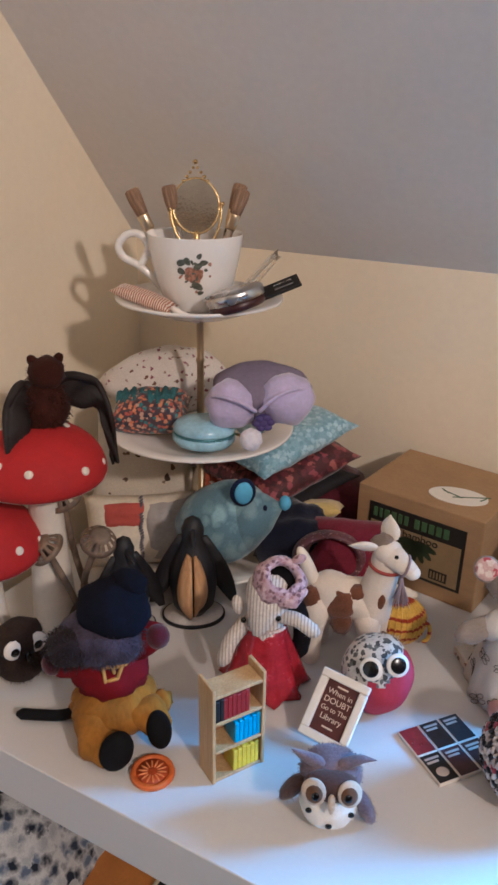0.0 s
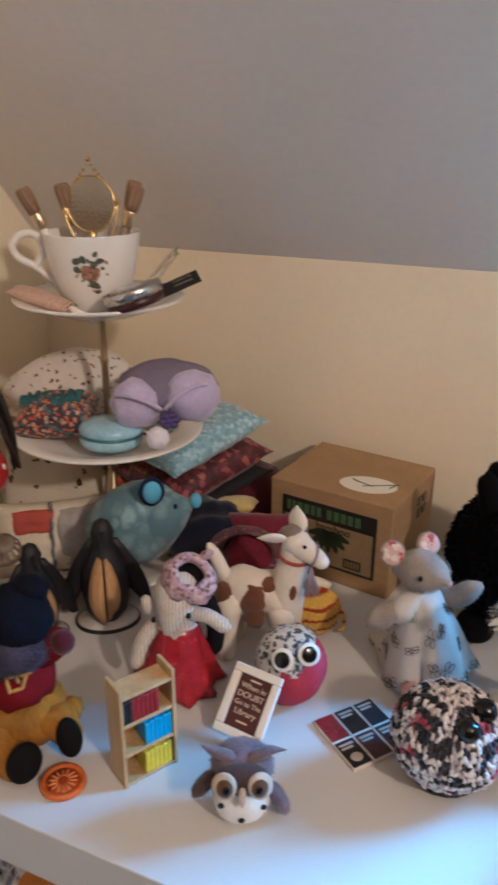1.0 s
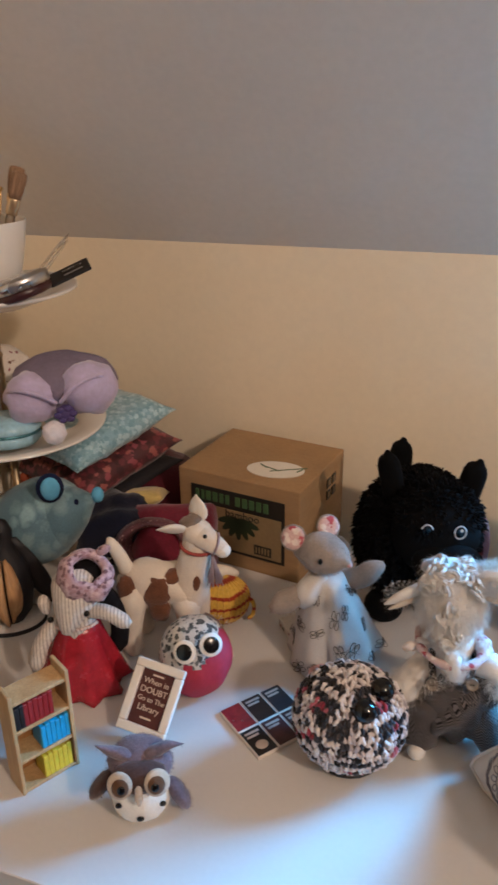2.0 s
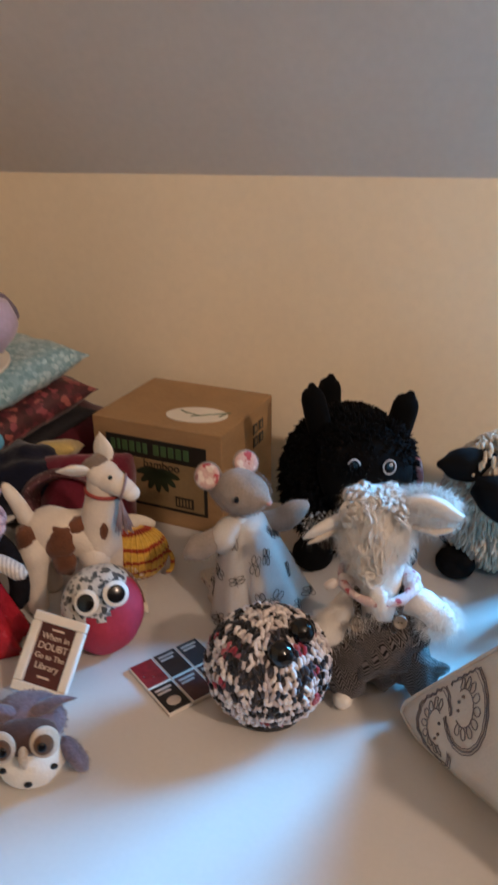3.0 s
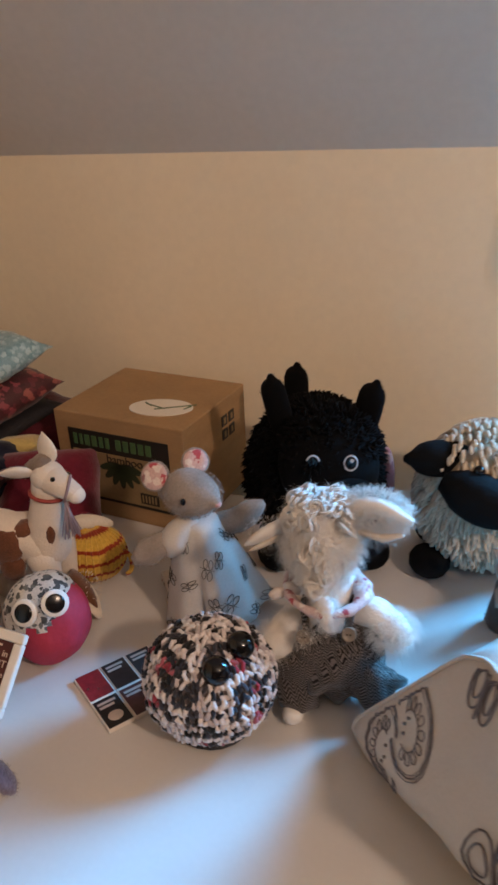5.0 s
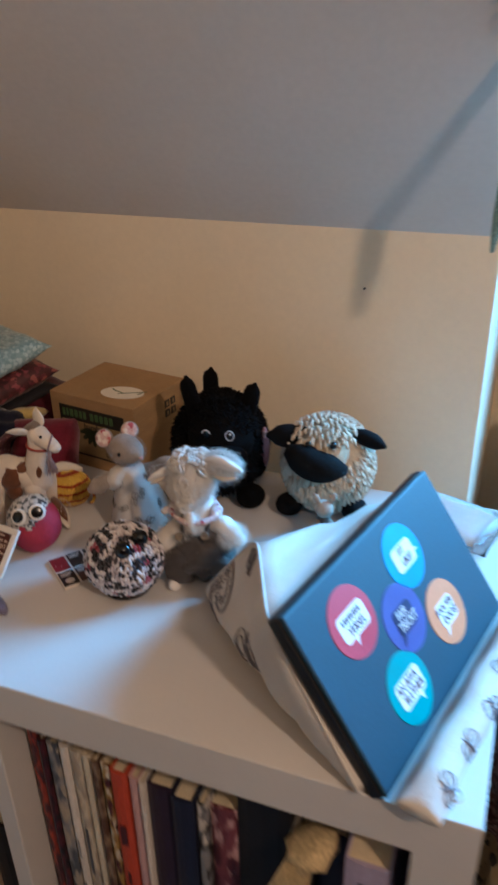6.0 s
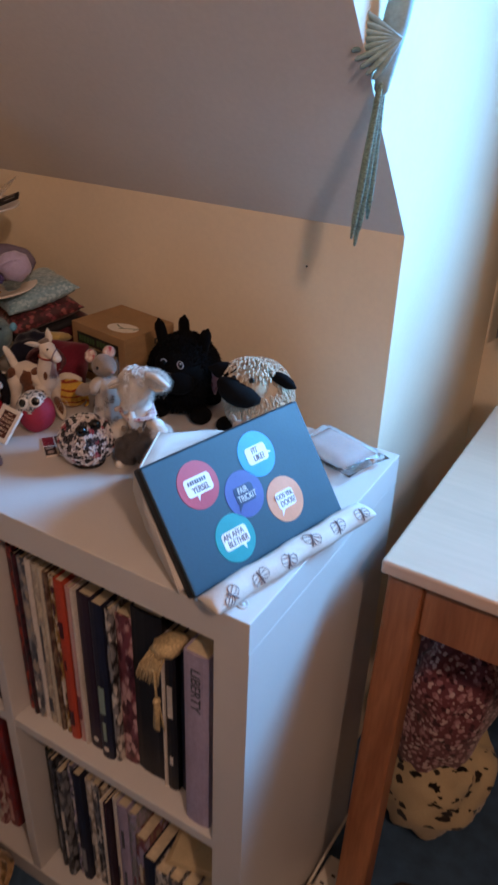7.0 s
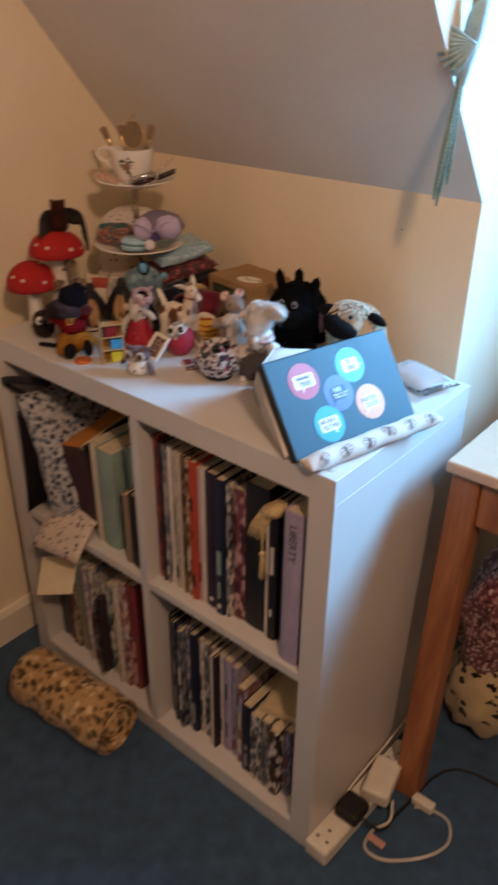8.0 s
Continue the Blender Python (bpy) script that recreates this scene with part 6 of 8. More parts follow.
for txt, y, sz in (("When in", 0.0345, 0.0053), ("DOUBT", 0.0286, 0.0058), ("Go to The", 0.0228, 0.0046), ("Library", 0.0170, 0.0056)):
    words("motto_line", txt, sz, pose(0, y, 0.0024), M_CREAMINK, pf)
for y in (0.0390, 0.0108):
    part("flourish", box_bm(-0.004, 0.004, y - 0.0006, y + 0.0006, 0.0022, 0.0026), M_CREAMINK, pf)
part("strut", box_bm(-0.006, 0.006, 0.004, 0.040, -0.0018, -0.0002), M_FRAMEW, pf)

# dried orange slice disc
M_ORANGE = plain("orange_peel", "c8641e", 0.5, 0.15, 80.0, relief=0.3)
M_ORANGED = plain("orange_flesh", "a8430e", 0.45, 0.25, 150.0, relief=0.5)
dz = thing("orange_slice_coaster", pose(-0.157, 0.035, T) @ Matrix.Scale(0.82, 4), "round orange slice disc with raised segments", "ornament")
bm = bmesh.new()
lathe(bm, [(0.0005, 0.0), (0.0172, 0.0), (0.0180, 0.0015), (0.0172, 0.0046), (0.0140, 0.0046), (0.0132, 0.0032), (0.0005, 0.0030)], 40)
part("rind", bm, M_ORANGE, dz, "", True)
for k in range(14):
    a = 2 * math.pi * k / 14
    bm = bmesh.new()
    ell(bm, (0.0078 * math.cos(a), 0.0078 * math.sin(a), 0.0032), (0.0044, 0.0009, 0.0012), 0, (0, 0, math.degrees(a)), 8)
    part("segment", bm, plain("orange_pith", "d98a50", 0.5), dz, "", True)
bm = bmesh.new()
lathe(bm, [(0.0131, 0.0031), (0.0131, 0.0034), (0.0004, 0.0034)], 32)
part("flesh", bm, M_ORANGED, dz, "", True)

# sheet of six little book-cover magnets
M_CARDW = plain("white_card_edge", "d8d0c6", 0.55, 0.05)
cards = thing("book_cover_magnets", pose(-0.029, 0.150, T, 0, 0, 52), "six small book-cover tiles lying edge to edge", "magnet")
MW, MH = 0.0164, 0.0248
CC = ["7e2226", "241d1e", "1f2a32", "17171a", "4c2d30", "33262a"]
for k in range(6):
    i, j = k % 3, k // 3
    x0, y0 = i * (MW + 0.0004), -j * (MH + 0.0004)
    tile = part("tile", box_bm(x0, x0 + MW, y0 - MH, y0, 0.0, 0.0028, 0.0004), M_CARDW, cards)
    part("cover_print", box_bm(x0 + 0.0008, x0 + MW - 0.0008, y0 - MH + 0.0008, y0 - 0.0008, 0.0028, 0.0030), plain("cover_" + CC[k], CC[k], 0.35, 0.25, 160.0), tile)
    ink = plain("cover_ink", "b8aca2", 0.4)
    if k == 0:
        for q in range(14):
            xx, yy = x0 + 0.003 + 0.0010 * ((q * 5) % 10), y0 - 0.014 - 0.0011 * ((q * 3) % 6)
            part("printed_dot", box_bm(xx, xx + 0.0011, yy, yy + 0.0011, 0.0030, 0.0032), ink, tile)
    else:
        for q in range(2):
            part("printed_bar", box_bm(x0 + 0.0025, x0 + 0.0135 - 0.002 * q, y0 - 0.0052 - 0.0032 * q, y0 - 0.0034 - 0.0032 * q, 0.0030, 0.0032), ink, tile)
    if k == 3:
        bm = bmesh.new()
        ell(bm, (x0 + 0.0082, y0 - 0.0165, 0.0030), (0.0046, 0.0040, 0.0004), 0, n=18)
        part("printed_globe", bm, ink, tile, "", True)

# cardboard box with printed label and oval sticker
M_CARD = plain("brown_cardboard", "a08058", 0.8, 0.10, 25.0, relief=0.25, grain=250.0, stretch=(1, 1, 4))
BW, BD, BH = 0.1215, 0.1027, 0.091
cb = thing("cardboard_box", pose(-0.139, 0.339, T, 0, 0, -8.7), "brown cardboard carton with a black printed label", "box")
part("box_body", box_bm(0, BW, 0, BD, 0, BH, 0.0012, 2), M_CARD, cb)
M_LBLK = plain("label_black", "1c1a17", 0.5, 0.15)
M_LGRN = plain("label_green", "44603a", 0.5, 0.15)
M_LTAN = plain("label_tan", "8a7450", 0.6, 0.1)
lx0, lx1, lz0, lz1 = 0.013, 0.1075, 0.015, 0.0775
part("label_ground", box_bm(lx0, lx1, -0.0008, -0.0001, lz0, lz1, 0.0003), M_LBLK, cb)
part("label_panel", box_bm(lx0 + 0.003, lx1 - 0.003, -0.0013, -0.0008, lz0 + 0.003, lz1 - 0.018), M_LTAN, cb)
for x0, x1 in ((0.018, 0.022), (0.024, 0.027), (0.029, 0.034), (0.036, 0.041), (0.043, 0.047), (0.049, 0.053), (0.059, 0.064), (0.066, 0.071), (0.073, 0.078), (0.080, 0.085), (0.087, 0.092)):
    part("lettering_bar", box_bm(x0, x1, -0.0016, -0.0008, lz1 - 0.0135, lz1 - 0.004, 0.0003), M_LGRN, cb)
words("lettering_line", "bamboo", 0.0105, pose(0.066, -0.0015, 0.0555, 90, 0, 0), M_LBLK, cb)
for k in range(7):
    a = radians(-75 + 25 * k)
    bm = bmesh.new()
    pts = []
    for i in range(10):
        q = 2 * math.pi * i / 10
        u, v = 0.011 + 0.011 * math.cos(q), 0.0034 * math.sin(q)
        px, pz = 0.062 + u * math.sin(a) - v * math.cos(a), 0.052 - u * math.cos(a) - v * math.sin(a)
        pts.append(bm.verts.new((px, -0.0015, max(0.0205, pz))))
    bm.faces.new(pts)
    bmesh.ops.recalc_face_normals(bm, faces=bm.faces)
    part("bamboo_leaf", bm, plain("leaf_green_ink", "26331f", 0.5, 0.2), cb)
part("barcode", box_bm(0.078, 0.095, -0.0017, -0.0013, 0.0205, 0.030), M_LBLK, cb)
for k in range(5):
    part("barcode_bar", box_bm(0.0795 + 0.003 * k, 0.0810 + 0.003 * k, -0.0019, -0.0017, 0.022, 0.0285), M_LTAN, cb)
bm = bmesh.new()
lathe(bm, [(0.0005, 0), (0.0285, 0), (0.0285, 0.0007), (0.0005, 0.0007)], 40, 0, pose(0.083, 0.032, BH, 0, 0, 14) @ Matrix.Diagonal((0.92, 0.58, 1, 1)))
for f in bm.faces:
    f.smooth = False
part("oval_sticker", bm, plain("white_sticker", "e0d9cc", 0.5, 0.04), cb)
for x, y, a, ln in ((0.094, 0.036, 35, 0.034), (0.078, 0.032, -12, 0.020), (0.070, 0.034, -30, 0.010), (0.104, 0.038, 70, 0.008)):
    bm = box_bm(-ln / 2, ln / 2, -0.0007, 0.0007, 0, 0.0003)
    bm.transform(pose(x, y, BH + 0.0007, 0, 0, a))
    part("sticker_twig", bm, M_LGRN, cb)
for k in range(4):
    y0, z0 = 0.060 + 0.012 * (k % 2), 0.056 + 0.012 * (k // 2)
    part("care_symbol", box_bm(BW, BW + 0.0006, y0, y0 + 0.009, z0, z0 + 0.009), M_LBLK, cb)
    part("symbol_mark", box_bm(BW + 0.0006, BW + 0.0009, y0 + 0.003, y0 + 0.006, z0 + 0.002, z0 + 0.007), M_LTAN, cb)

# cushions stacked behind the stand
M_AQUA = printed("aqua_glitter_brocade", "96bccc", ["aecfdc", "c0dce6", "82aabb"], 220.0, 0.42, 0.35, soft=0.2)
M_MAROONB = printed("maroon_floral_brocade", "4a1820", ["8e4048", "a05850", "64222c", "3a1018"], 140.0, 0.5, 0.6, soft=0.1)
M_LACE = plain("black_lace", "16131a", 0.8, 0.3, 200.0, relief=0.7)
for nm, lab, mat, w, d, h, m, sd in (
        ("lace_cushion", "flat black lace-edged cushion under a brocade one", M_LACE, 0.120, 0.122, 0.020, pose(-0.234, 0.356, 0.852, 9, 0, -20), 3.0),
        ("brocade_cushion", "small maroon floral brocade cushion", M_MAROONB, 0.122, 0.124, 0.040, pose(-0.236, 0.356, 0.873, 10, 0, -22), 6.0),
        ("aqua_cushion", "small aqua glitter brocade cushion on top", M_AQUA, 0.120, 0.122, 0.036, pose(-0.239, 0.355, 0.904, 11, 0, -22), 8.0)):
    c = thing(nm, m, lab, "cushion", "stacked small cushions")
    part("cover", pillow_bm(w, d, h, 16, sd), mat, c, "", True)
    for s in (-1, 1):
        bm = bmesh.new()
        tube(bm, [((-0.46 + 0.92 * q / 60) * w, s * d * 0.462, 0.0006 * math.sin(q * 2.1)) for q in range(61)], [0.0016 + 0.0006 * math.sin(q * 2.6) for q in range(61)], 0, 6)
        part("edge_trim", bm, mat, c, "", True)
for nm, lab, col, m, w, d, h in (
        ("yellow_cloth", "folded yellow and white printed cloth", "c8b06a", pose(-0.186, 0.330, 0.842, -20, -10, 20), 0.07, 0.05, 0.02),
        ("navy_bundle", "dark navy felt bundle behind the mouse", "14172c", pose(-0.185, 0.301, 0.826, 10, 0, 20), 0.07, 0.06, 0.07),
        ("dark_red_bag", "soft dark red cloth bag slumped behind the toys", "6e1d30", pose(-0.133, 0.308, 0.822, 50, 0, 20), 0.085, 0.07, 0.06),
        ("wine_bag", "wine red velvet drawstring bag under the cushions", "4a1420", pose(-0.198, 0.385, 0.826, 0, 0, 24), 0.11, 0.09, 0.07)):
    c = thing(nm, m, lab, "cloth" if "cloth" in nm else "bag")
    part("body", pillow_bm(w, d, h, 14, w * 90), plain(nm + "_cloth", col, 0.9, 0.2, 40.0, relief=0.5, sheen=0.3), c, "", True)
M_GLIT = printed("maroon_glitter", "5c3038", ["b89a90", "8a6a68"], 330.0, 0.22, 0.5)
sh = thing("glitter_slipper", pose(-0.142, 0.284, T + 0.040, 74, 0, 24), "maroon glitter-trimmed doll's slipper opening", "doll shoe")
bm = bmesh.new()
lathe(bm, [(0.018, -0.012), (0.027, -0.006), (0.029, 0.004), (0.026, 0.014), (0.0225, 0.015), (0.020, 0.006), (0.015, -0.006)], 36, 0, Matrix.Diagonal((1.15, 0.85, 1, 1)))
part("trim", bm, M_GLIT, sh, "", True)
bm = bmesh.new()
lathe(bm, [(0.0145, -0.005), (0.0005, -0.0065)], 24, 0, Matrix.Diagonal((1.15, 0.85, 1, 1)))
part("lining", bm, plain("dark_lining", "241418", 0.9), sh, "", True)
mc = thing("floral_card_case", pose(0.012, 0.261, T + 0.004, 0, 0, 40), "flat floral printed card case behind the mouse", "card case")
part("case_body", box_bm(-0.025, 0.018, -0.018, 0.018, -0.004, 0.004, 0.0015, 2), printed("cream_floral", "d8cdbd", ["8c5a56", "7a6a58", "a88078"], 130.0, 0.35), mc)

# tablet cushion and the tablet that leans on it
M_LINEN = plain("white_printed_linen", "cfc9c1", 0.85, 0.05, 18.0, relief=0.35, grain=600.0)
M_INK = plain("grey_print_ink", "77737a", 0.8, 0.15, 200.0)
TL, TR, BR = Vector((0.255, 0.016, 0.910)), Vector((0.311, 0.236, 0.911)), Vector((0.388, 0.206, 0.799))
UX = (TR - TL).normalized()
UY = (TL - (BR - (TR - TL))).normalized()
UZ = UX.cross(UY).normalized()
UY = UZ.cross(UX).normalized()
TABM = Matrix(((UX.x, UY.x, UZ.x, 0), (UX.y, UY.y, UZ.y, 0), (UX.z, UY.z, UZ.z, 0), (0, 0, 0, 1)))
BLC = TL - UY * 0.139
TABM.translation = BLC
tw, thh = 0.2265, 0.139
tab = thing("tablet", TABM, "tablet in a dark blue folio covered with round stickers", "tablet")
part("folio_front", box_bm(0.0, tw, 0.0, thh, -0.004, 0.0, 0.0018, 2), plain("petrol_blue_cover", "1d3c4c", 0.55, 0.10, 20.0, relief=0.12), tab)
part("folio_edge", box_bm(-0.001, tw + 0.001, -0.001, thh + 0.001, -0.015, -0.0042, 0.003, 3), plain("black_folio_rim", "101216", 0.45), tab, "black rubber rim")
STK = (("b8404e", 0.055, 0.100, "red"), ("2a8fc0", 0.141, 0.103, "blue"), ("4a4f8c", 0.105, 0.070, "violet"), ("d88a60", 0.154, 0.044, "peach"), ("1f8f92", 0.072, 0.033, "green"))
M_STW = plain("sticker_white", "e6e4e4", 0.4, 0.03)
M_STB = plain("sticker_text", "4a5062", 0.5)


def bubble(x, y, w, h, tail):
    """A rounded speech bubble with its tail."""
    bm = bmesh.new()
    r, out = 0.0042, []
    for cx, cy, a0 in ((w / 2 - r, h / 2 - r, 0), (r - w / 2, h / 2 - r, 90), (r - w / 2, r - h / 2, 180), (w / 2 - r, r - h / 2, 270)):
        out += [(cx + r * math.cos(radians(a0 + 18 * q)), cy + r * math.sin(radians(a0 + 18 * q))) for q in range(6)]
    lo = [bm.verts.new((x + px, y + py, 0.0005)) for px, py in out]
    up = [bm.verts.new((x + px, y + py, 0.0009)) for px, py in out]
    bm.faces.new(up)
    for q in range(len(out)):
        k = (q + 1) % len(out)
        bm.faces.new((lo[q], lo[k], up[k], up[q]))
    bm.faces.new([bm.verts.new((x + px, y + py, 0.00085)) for px, py in tail])
    bmesh.ops.recalc_face_normals(bm, faces=bm.faces)
    return bm


for (col, x, y, nm), lines, tail in zip(STK, (("", "YERSEL"), ("FIT", "LIKE?"), ("FAIR", "TRICKIT"), ("FOOS YER", "DOOS?"), ("AN AFFA", "BLETHER")),
                                        (((-0.006, -0.008), (-0.001, -0.008), (-0.006, -0.0160)), ((0.010, 0.002), (0.010, -0.004), (0.0205, -0.0040)), ((-0.012, -0.006), (-0.006, -0.008), (-0.0150, -0.0165)), ((-0.010, -0.007), (-0.004, -0.008), (-0.0130, -0.0165)), ((0.004, -0.008), (0.010, -0.008), (0.0085, -0.0160)))):
    bm = bmesh.new()
    lathe(bm, [(0.0005, 0), (0.0258, 0), (0.0256, 0.0005), (0.0005, 0.0005)], 44, 0, pose(x, y, 0))
    for f in bm.faces:
        f.smooth = False
    st = part("round_sticker", bm, plain("sticker_" + nm, col, 0.38, 0.06), tab, "round %s sticker with a speech bubble" % nm)
    dark = nm == "violet"
    wide = 0.0265 if nm in ("violet", "peach") else 0.0300 if nm == "blue" else 0.0345
    part("speech_bubble", bubble(x, y, wide, 0.0195, tail), plain("bubble_navy", "222a50", 0.4) if dark else M_STW, st)
    for q, text in enumerate(lines):
        at = pose(x + (0.0015 if q else -0.0015), y + 0.0044 - 0.0086 * q, 0.00115) @ Matrix.Diagonal((0.80, 1.12, 1, 1))
        if text:
            words("sticker_line", text, 0.0088 if len(text) < 8 else 0.0074, at, M_STW if dark else M_STB, st, 0.0002)
        else:
            for k in range(8):
                x0 = x - 0.0125 + 0.0031 * k
                part("text_bar", box_bm(x0, x0 + 0.0017 + 0.0004 * (k % 2), y + 0.0022, y + 0.0066, 0.0009, 0.0012), M_STB, st)

cu = thing("tablet_cushion", pose(0, 0, 0), "white linen wedge cushion printed with grey insects, holding a tablet", "cushion")
# its end is a soft triangle: tail, foot and ridge; the wedge runs on from there along the tablet
TAIL, FOOT, RIDGE = Vector((0.132, 0.155, 0.791)), Vector((0.322, -0.008, 0.791)), Vector((0.199, 0.124, 0.890))
SHOULDER = TL - UZ * 0.021 - UY * 0.004 + UX * 0.006
E1 = (FOOT - TAIL).normalized()
EN = E1.cross(RIDGE - TAIL).normalized()
if EN.z < 0:
    EN.negate()
E2 = EN.cross(E1)
if E2.z < 0:
    E2.negate()


def soft_loop(pts, times=3):
    """Corner-cut outline."""
    for _ in range(times):
        out = []
        for p, q in zip(pts, pts[1:] + pts[:1]):
            out += [p.lerp(q, 0.10), p.lerp(q, 0.90)]
        pts = out
    return pts


def even_loop(pts, n):
    """The same outline in n even steps."""
    ends = pts + [pts[0]]
    run = [0.0]
    for p, q in zip(ends, ends[1:]):
        run.append(run[-1] + (q - p).length)
    out, k = [], 0
    for i in range(n):
        d = run[-1] * i / n
        while run[k + 1] < d:
            k += 1
        out.append(ends[k].lerp(ends[k + 1], (d - run[k]) / max(1e-9, run[k + 1] - run[k])))
    return out


END = even_loop(soft_loop([TAIL, FOOT, FOOT.lerp(SHOULDER, 0.5), SHOULDER, RIDGE]), 120)
MID = sum(END, Vector()) / len(END)


def crease(p):
    """Slack folds of the cover running up the end."""
    a, b = (p - TAIL).dot(E1), (p - TAIL).dot(E2)
    return 0.0075 * noise.noise(Vector((a * 34 + b * 9, b * 7, 3.0))) * min(1.0, a / 0.06)


def end_at(a, b, lift=0.0):
    """A place on the bulging end, a along its foot and b up."""
    p = TAIL + E1 * a + E2 * b
    q = p - MID
    ang = math.atan2(q.dot(E2), q.dot(E1))
    best = min(END, key=lambda r: abs((math.atan2((r - MID).dot(E2), (r - MID).dot(E1)) - ang + math.pi) % (2 * math.pi) - math.pi))
    rr = best - MID
    k = (math.hypot(q.dot(E1), q.dot(E2)) / math.hypot(rr.dot(E1), rr.dot(E2)))
    f = min(1.0, 0.95 / max(k, 1e-6))
    k *= f
    p = MID + (E1 * q.dot(E1) + E2 * q.dot(E2)) * f + EN * (rr.dot(EN) * k)
    return p + EN * (0.017 * (1 - k * k) ** 0.8 + crease(p) * min(1.0, (1 - k) * 8) + lift)


def wrinkle(q, amp):
    return Vector((noise.noise(q * 26), noise.noise(q * 26 + Vector((5, 0, 0))), noise.noise(q * 26 + Vector((0, 5, 0))))) * amp


loops = []
for k in (0.06, 0.2, 0.35, 0.5, 0.65, 0.78, 0.88, 0.95, 1.0):
    loops.append([MID.lerp(p, k) + EN * (0.017 * (1 - k * k) ** 0.8 + crease(MID.lerp(p, k)) * min(1.0, (1 - k) * 8)) for p in END])
for j in range(1, 11):
    v = j / 10
    cave = 0.007 * math.sin(v * math.pi)
    ring = []
    for p in END:
        away = min(1.0, max(0.0, (SHOULDER - p).dot(UZ) / 0.09))       # how far behind the tablet
        q = p + UX * (0.196 * v * (1 - 0.22 * away)) + Vector((0.075, 0.0, 0)) * (away * v)
        q.z -= (p.z - T) * 0.62 * away * v ** 0.8
        ring.append(q + (wrinkle(q, 0.004) + wrinkle(q * 2.4, 0.0035)) * (min(1.0, v * 4) * min(1.0, away * 3)))
    loops.append(ring)
last = loops[-1]
lm = sum(last, Vector()) / len(last)
for k in (0.85, 0.6, 0.3, 0.05):
    loops.append([lm.lerp(p, k) + UX * 0.012 * (1 - k * k) for p in last])
for lp in loops:
    for p in lp:
        p.z = max(p.z, T + 0.0006)
bm = bmesh.new()
rings(bm, loops, 0)
bmesh.ops.recalc_face_normals(bm, faces=bm.faces)
body = part("cushion_body", bm, M_LINEN, cu, "", True)
bm = bmesh.new()
tube(bm, [p + EN * 0.0004 for p in END] + [END[0] + EN * 0.0004], 0.0011, 0, 6)
part("seam", bm, M_LINEN, cu, "", True)
# butterfly drawn large on the end
for wing in (0, 1):
    wc = Vector((0.0400, 0.0235)) if wing == 0 else Vector((0.0540, 0.0460))
    far = math.pi if wing == 0 else 0.0

    def wpt(k, a):
        x, y = 0.0160 * k * math.cos(a), 0.0210 * k * math.sin(a) * (1 + 0.12 * math.cos(a))
        return end_at(wc.x + 0.91 * x - 0.415 * y, wc.y + 0.415 * x + 0.91 * y, 0.0007)
    bm = bmesh.new()
    for k, r in ((1.0, 0.00025), (0.93, 0.0004), (0.86, 0.00022)):
        tube(bm, [wpt(k * (1 + 0.01 * math.sin(i * 2.3)), far - 2.7 + 5.4 * i / 40) for i in range(41)], r, 0, 5)
    tube(bm, [wpt(0.42, far - 2.2 + 4.4 * i / 24) for i in range(25)], 0.0003, 0, 5)
    for q in range(9):
        a0 = far - 1.9 + 3.8 * q / 8
        tube(bm, [wpt(0.55 + 0.14 * math.cos(s), a0 + 0.17 * math.sin(s)) for s in [i * math.pi / 5 for i in range(11)]], 0.0003, 0, 5)
    for q in range(3):
        p = wpt(0.25, far + 1.8 + q * 0.9)
        ell(bm, p, 0.0009, 0, n=8)
    part("butterfly_print", bm, M_INK, cu)
for a0, b0, sc in ((0.118, 0.030, 1.0), (0.085, 0.090, 0.7)):
    bm = bmesh.new()
    for s in (-1, 1):
        for k in (1.0, 0.6):
            tube(bm, [end_at(a0 + sc * s * (0.007 + 0.007 * k * math.cos(q)), b0 + sc * 0.016 * k * math.sin(q), 0.0007) for q in [i * math.pi / 8 for i in range(17)]], 0.0005, 0, 5)
    tube(bm, [end_at(a0, b0 + sc * q, 0.0007) for q in (-0.018, -0.006, 0.006, 0.018)], [0.0006, 0.0013, 0.0011, 0.0006], 0, 6)
    part("insect_print", bm, M_INK, cu)
# the bolster along the tablet's foot, with flat sewn ends
la, lb = TABM @ Vector((-0.004, -0.014, 0.016)), TABM @ Vector((tw + 0.016, -0.012, 0.018))
la.z = lb.z = T + 0.0135
dirv = (lb - la).normalized()
outv = dirv.cross(Vector((0, 0, 1))).normalized()


def lip_at(u, h, lift=0.0):
    """A place on the bolster: u along it, h round it from its outer side upwards."""
    e = min(1.0, min(u, 1 - u) / 0.10)
    wy, wz = 0.0135 + 0.0015 * (1 - e), 0.0045 + 0.0090 * e ** 0.6
    c = la.lerp(lb, u) + outv * (0.001 * math.sin(u * 21))
    q = c + outv * ((wy + lift) * math.cos(h)) + Vector((0, 0, 1)) * ((wz + lift) * math.sin(h))
    q += Vector((0, 0, 1)) * 0.0012 * noise.noise(Vector((u * 30, h * 1.5, 2.0))) * (1 if math.sin(h) > -0.3 else 0)
    q.z = max(q.z, T + 0.0006)
    return q


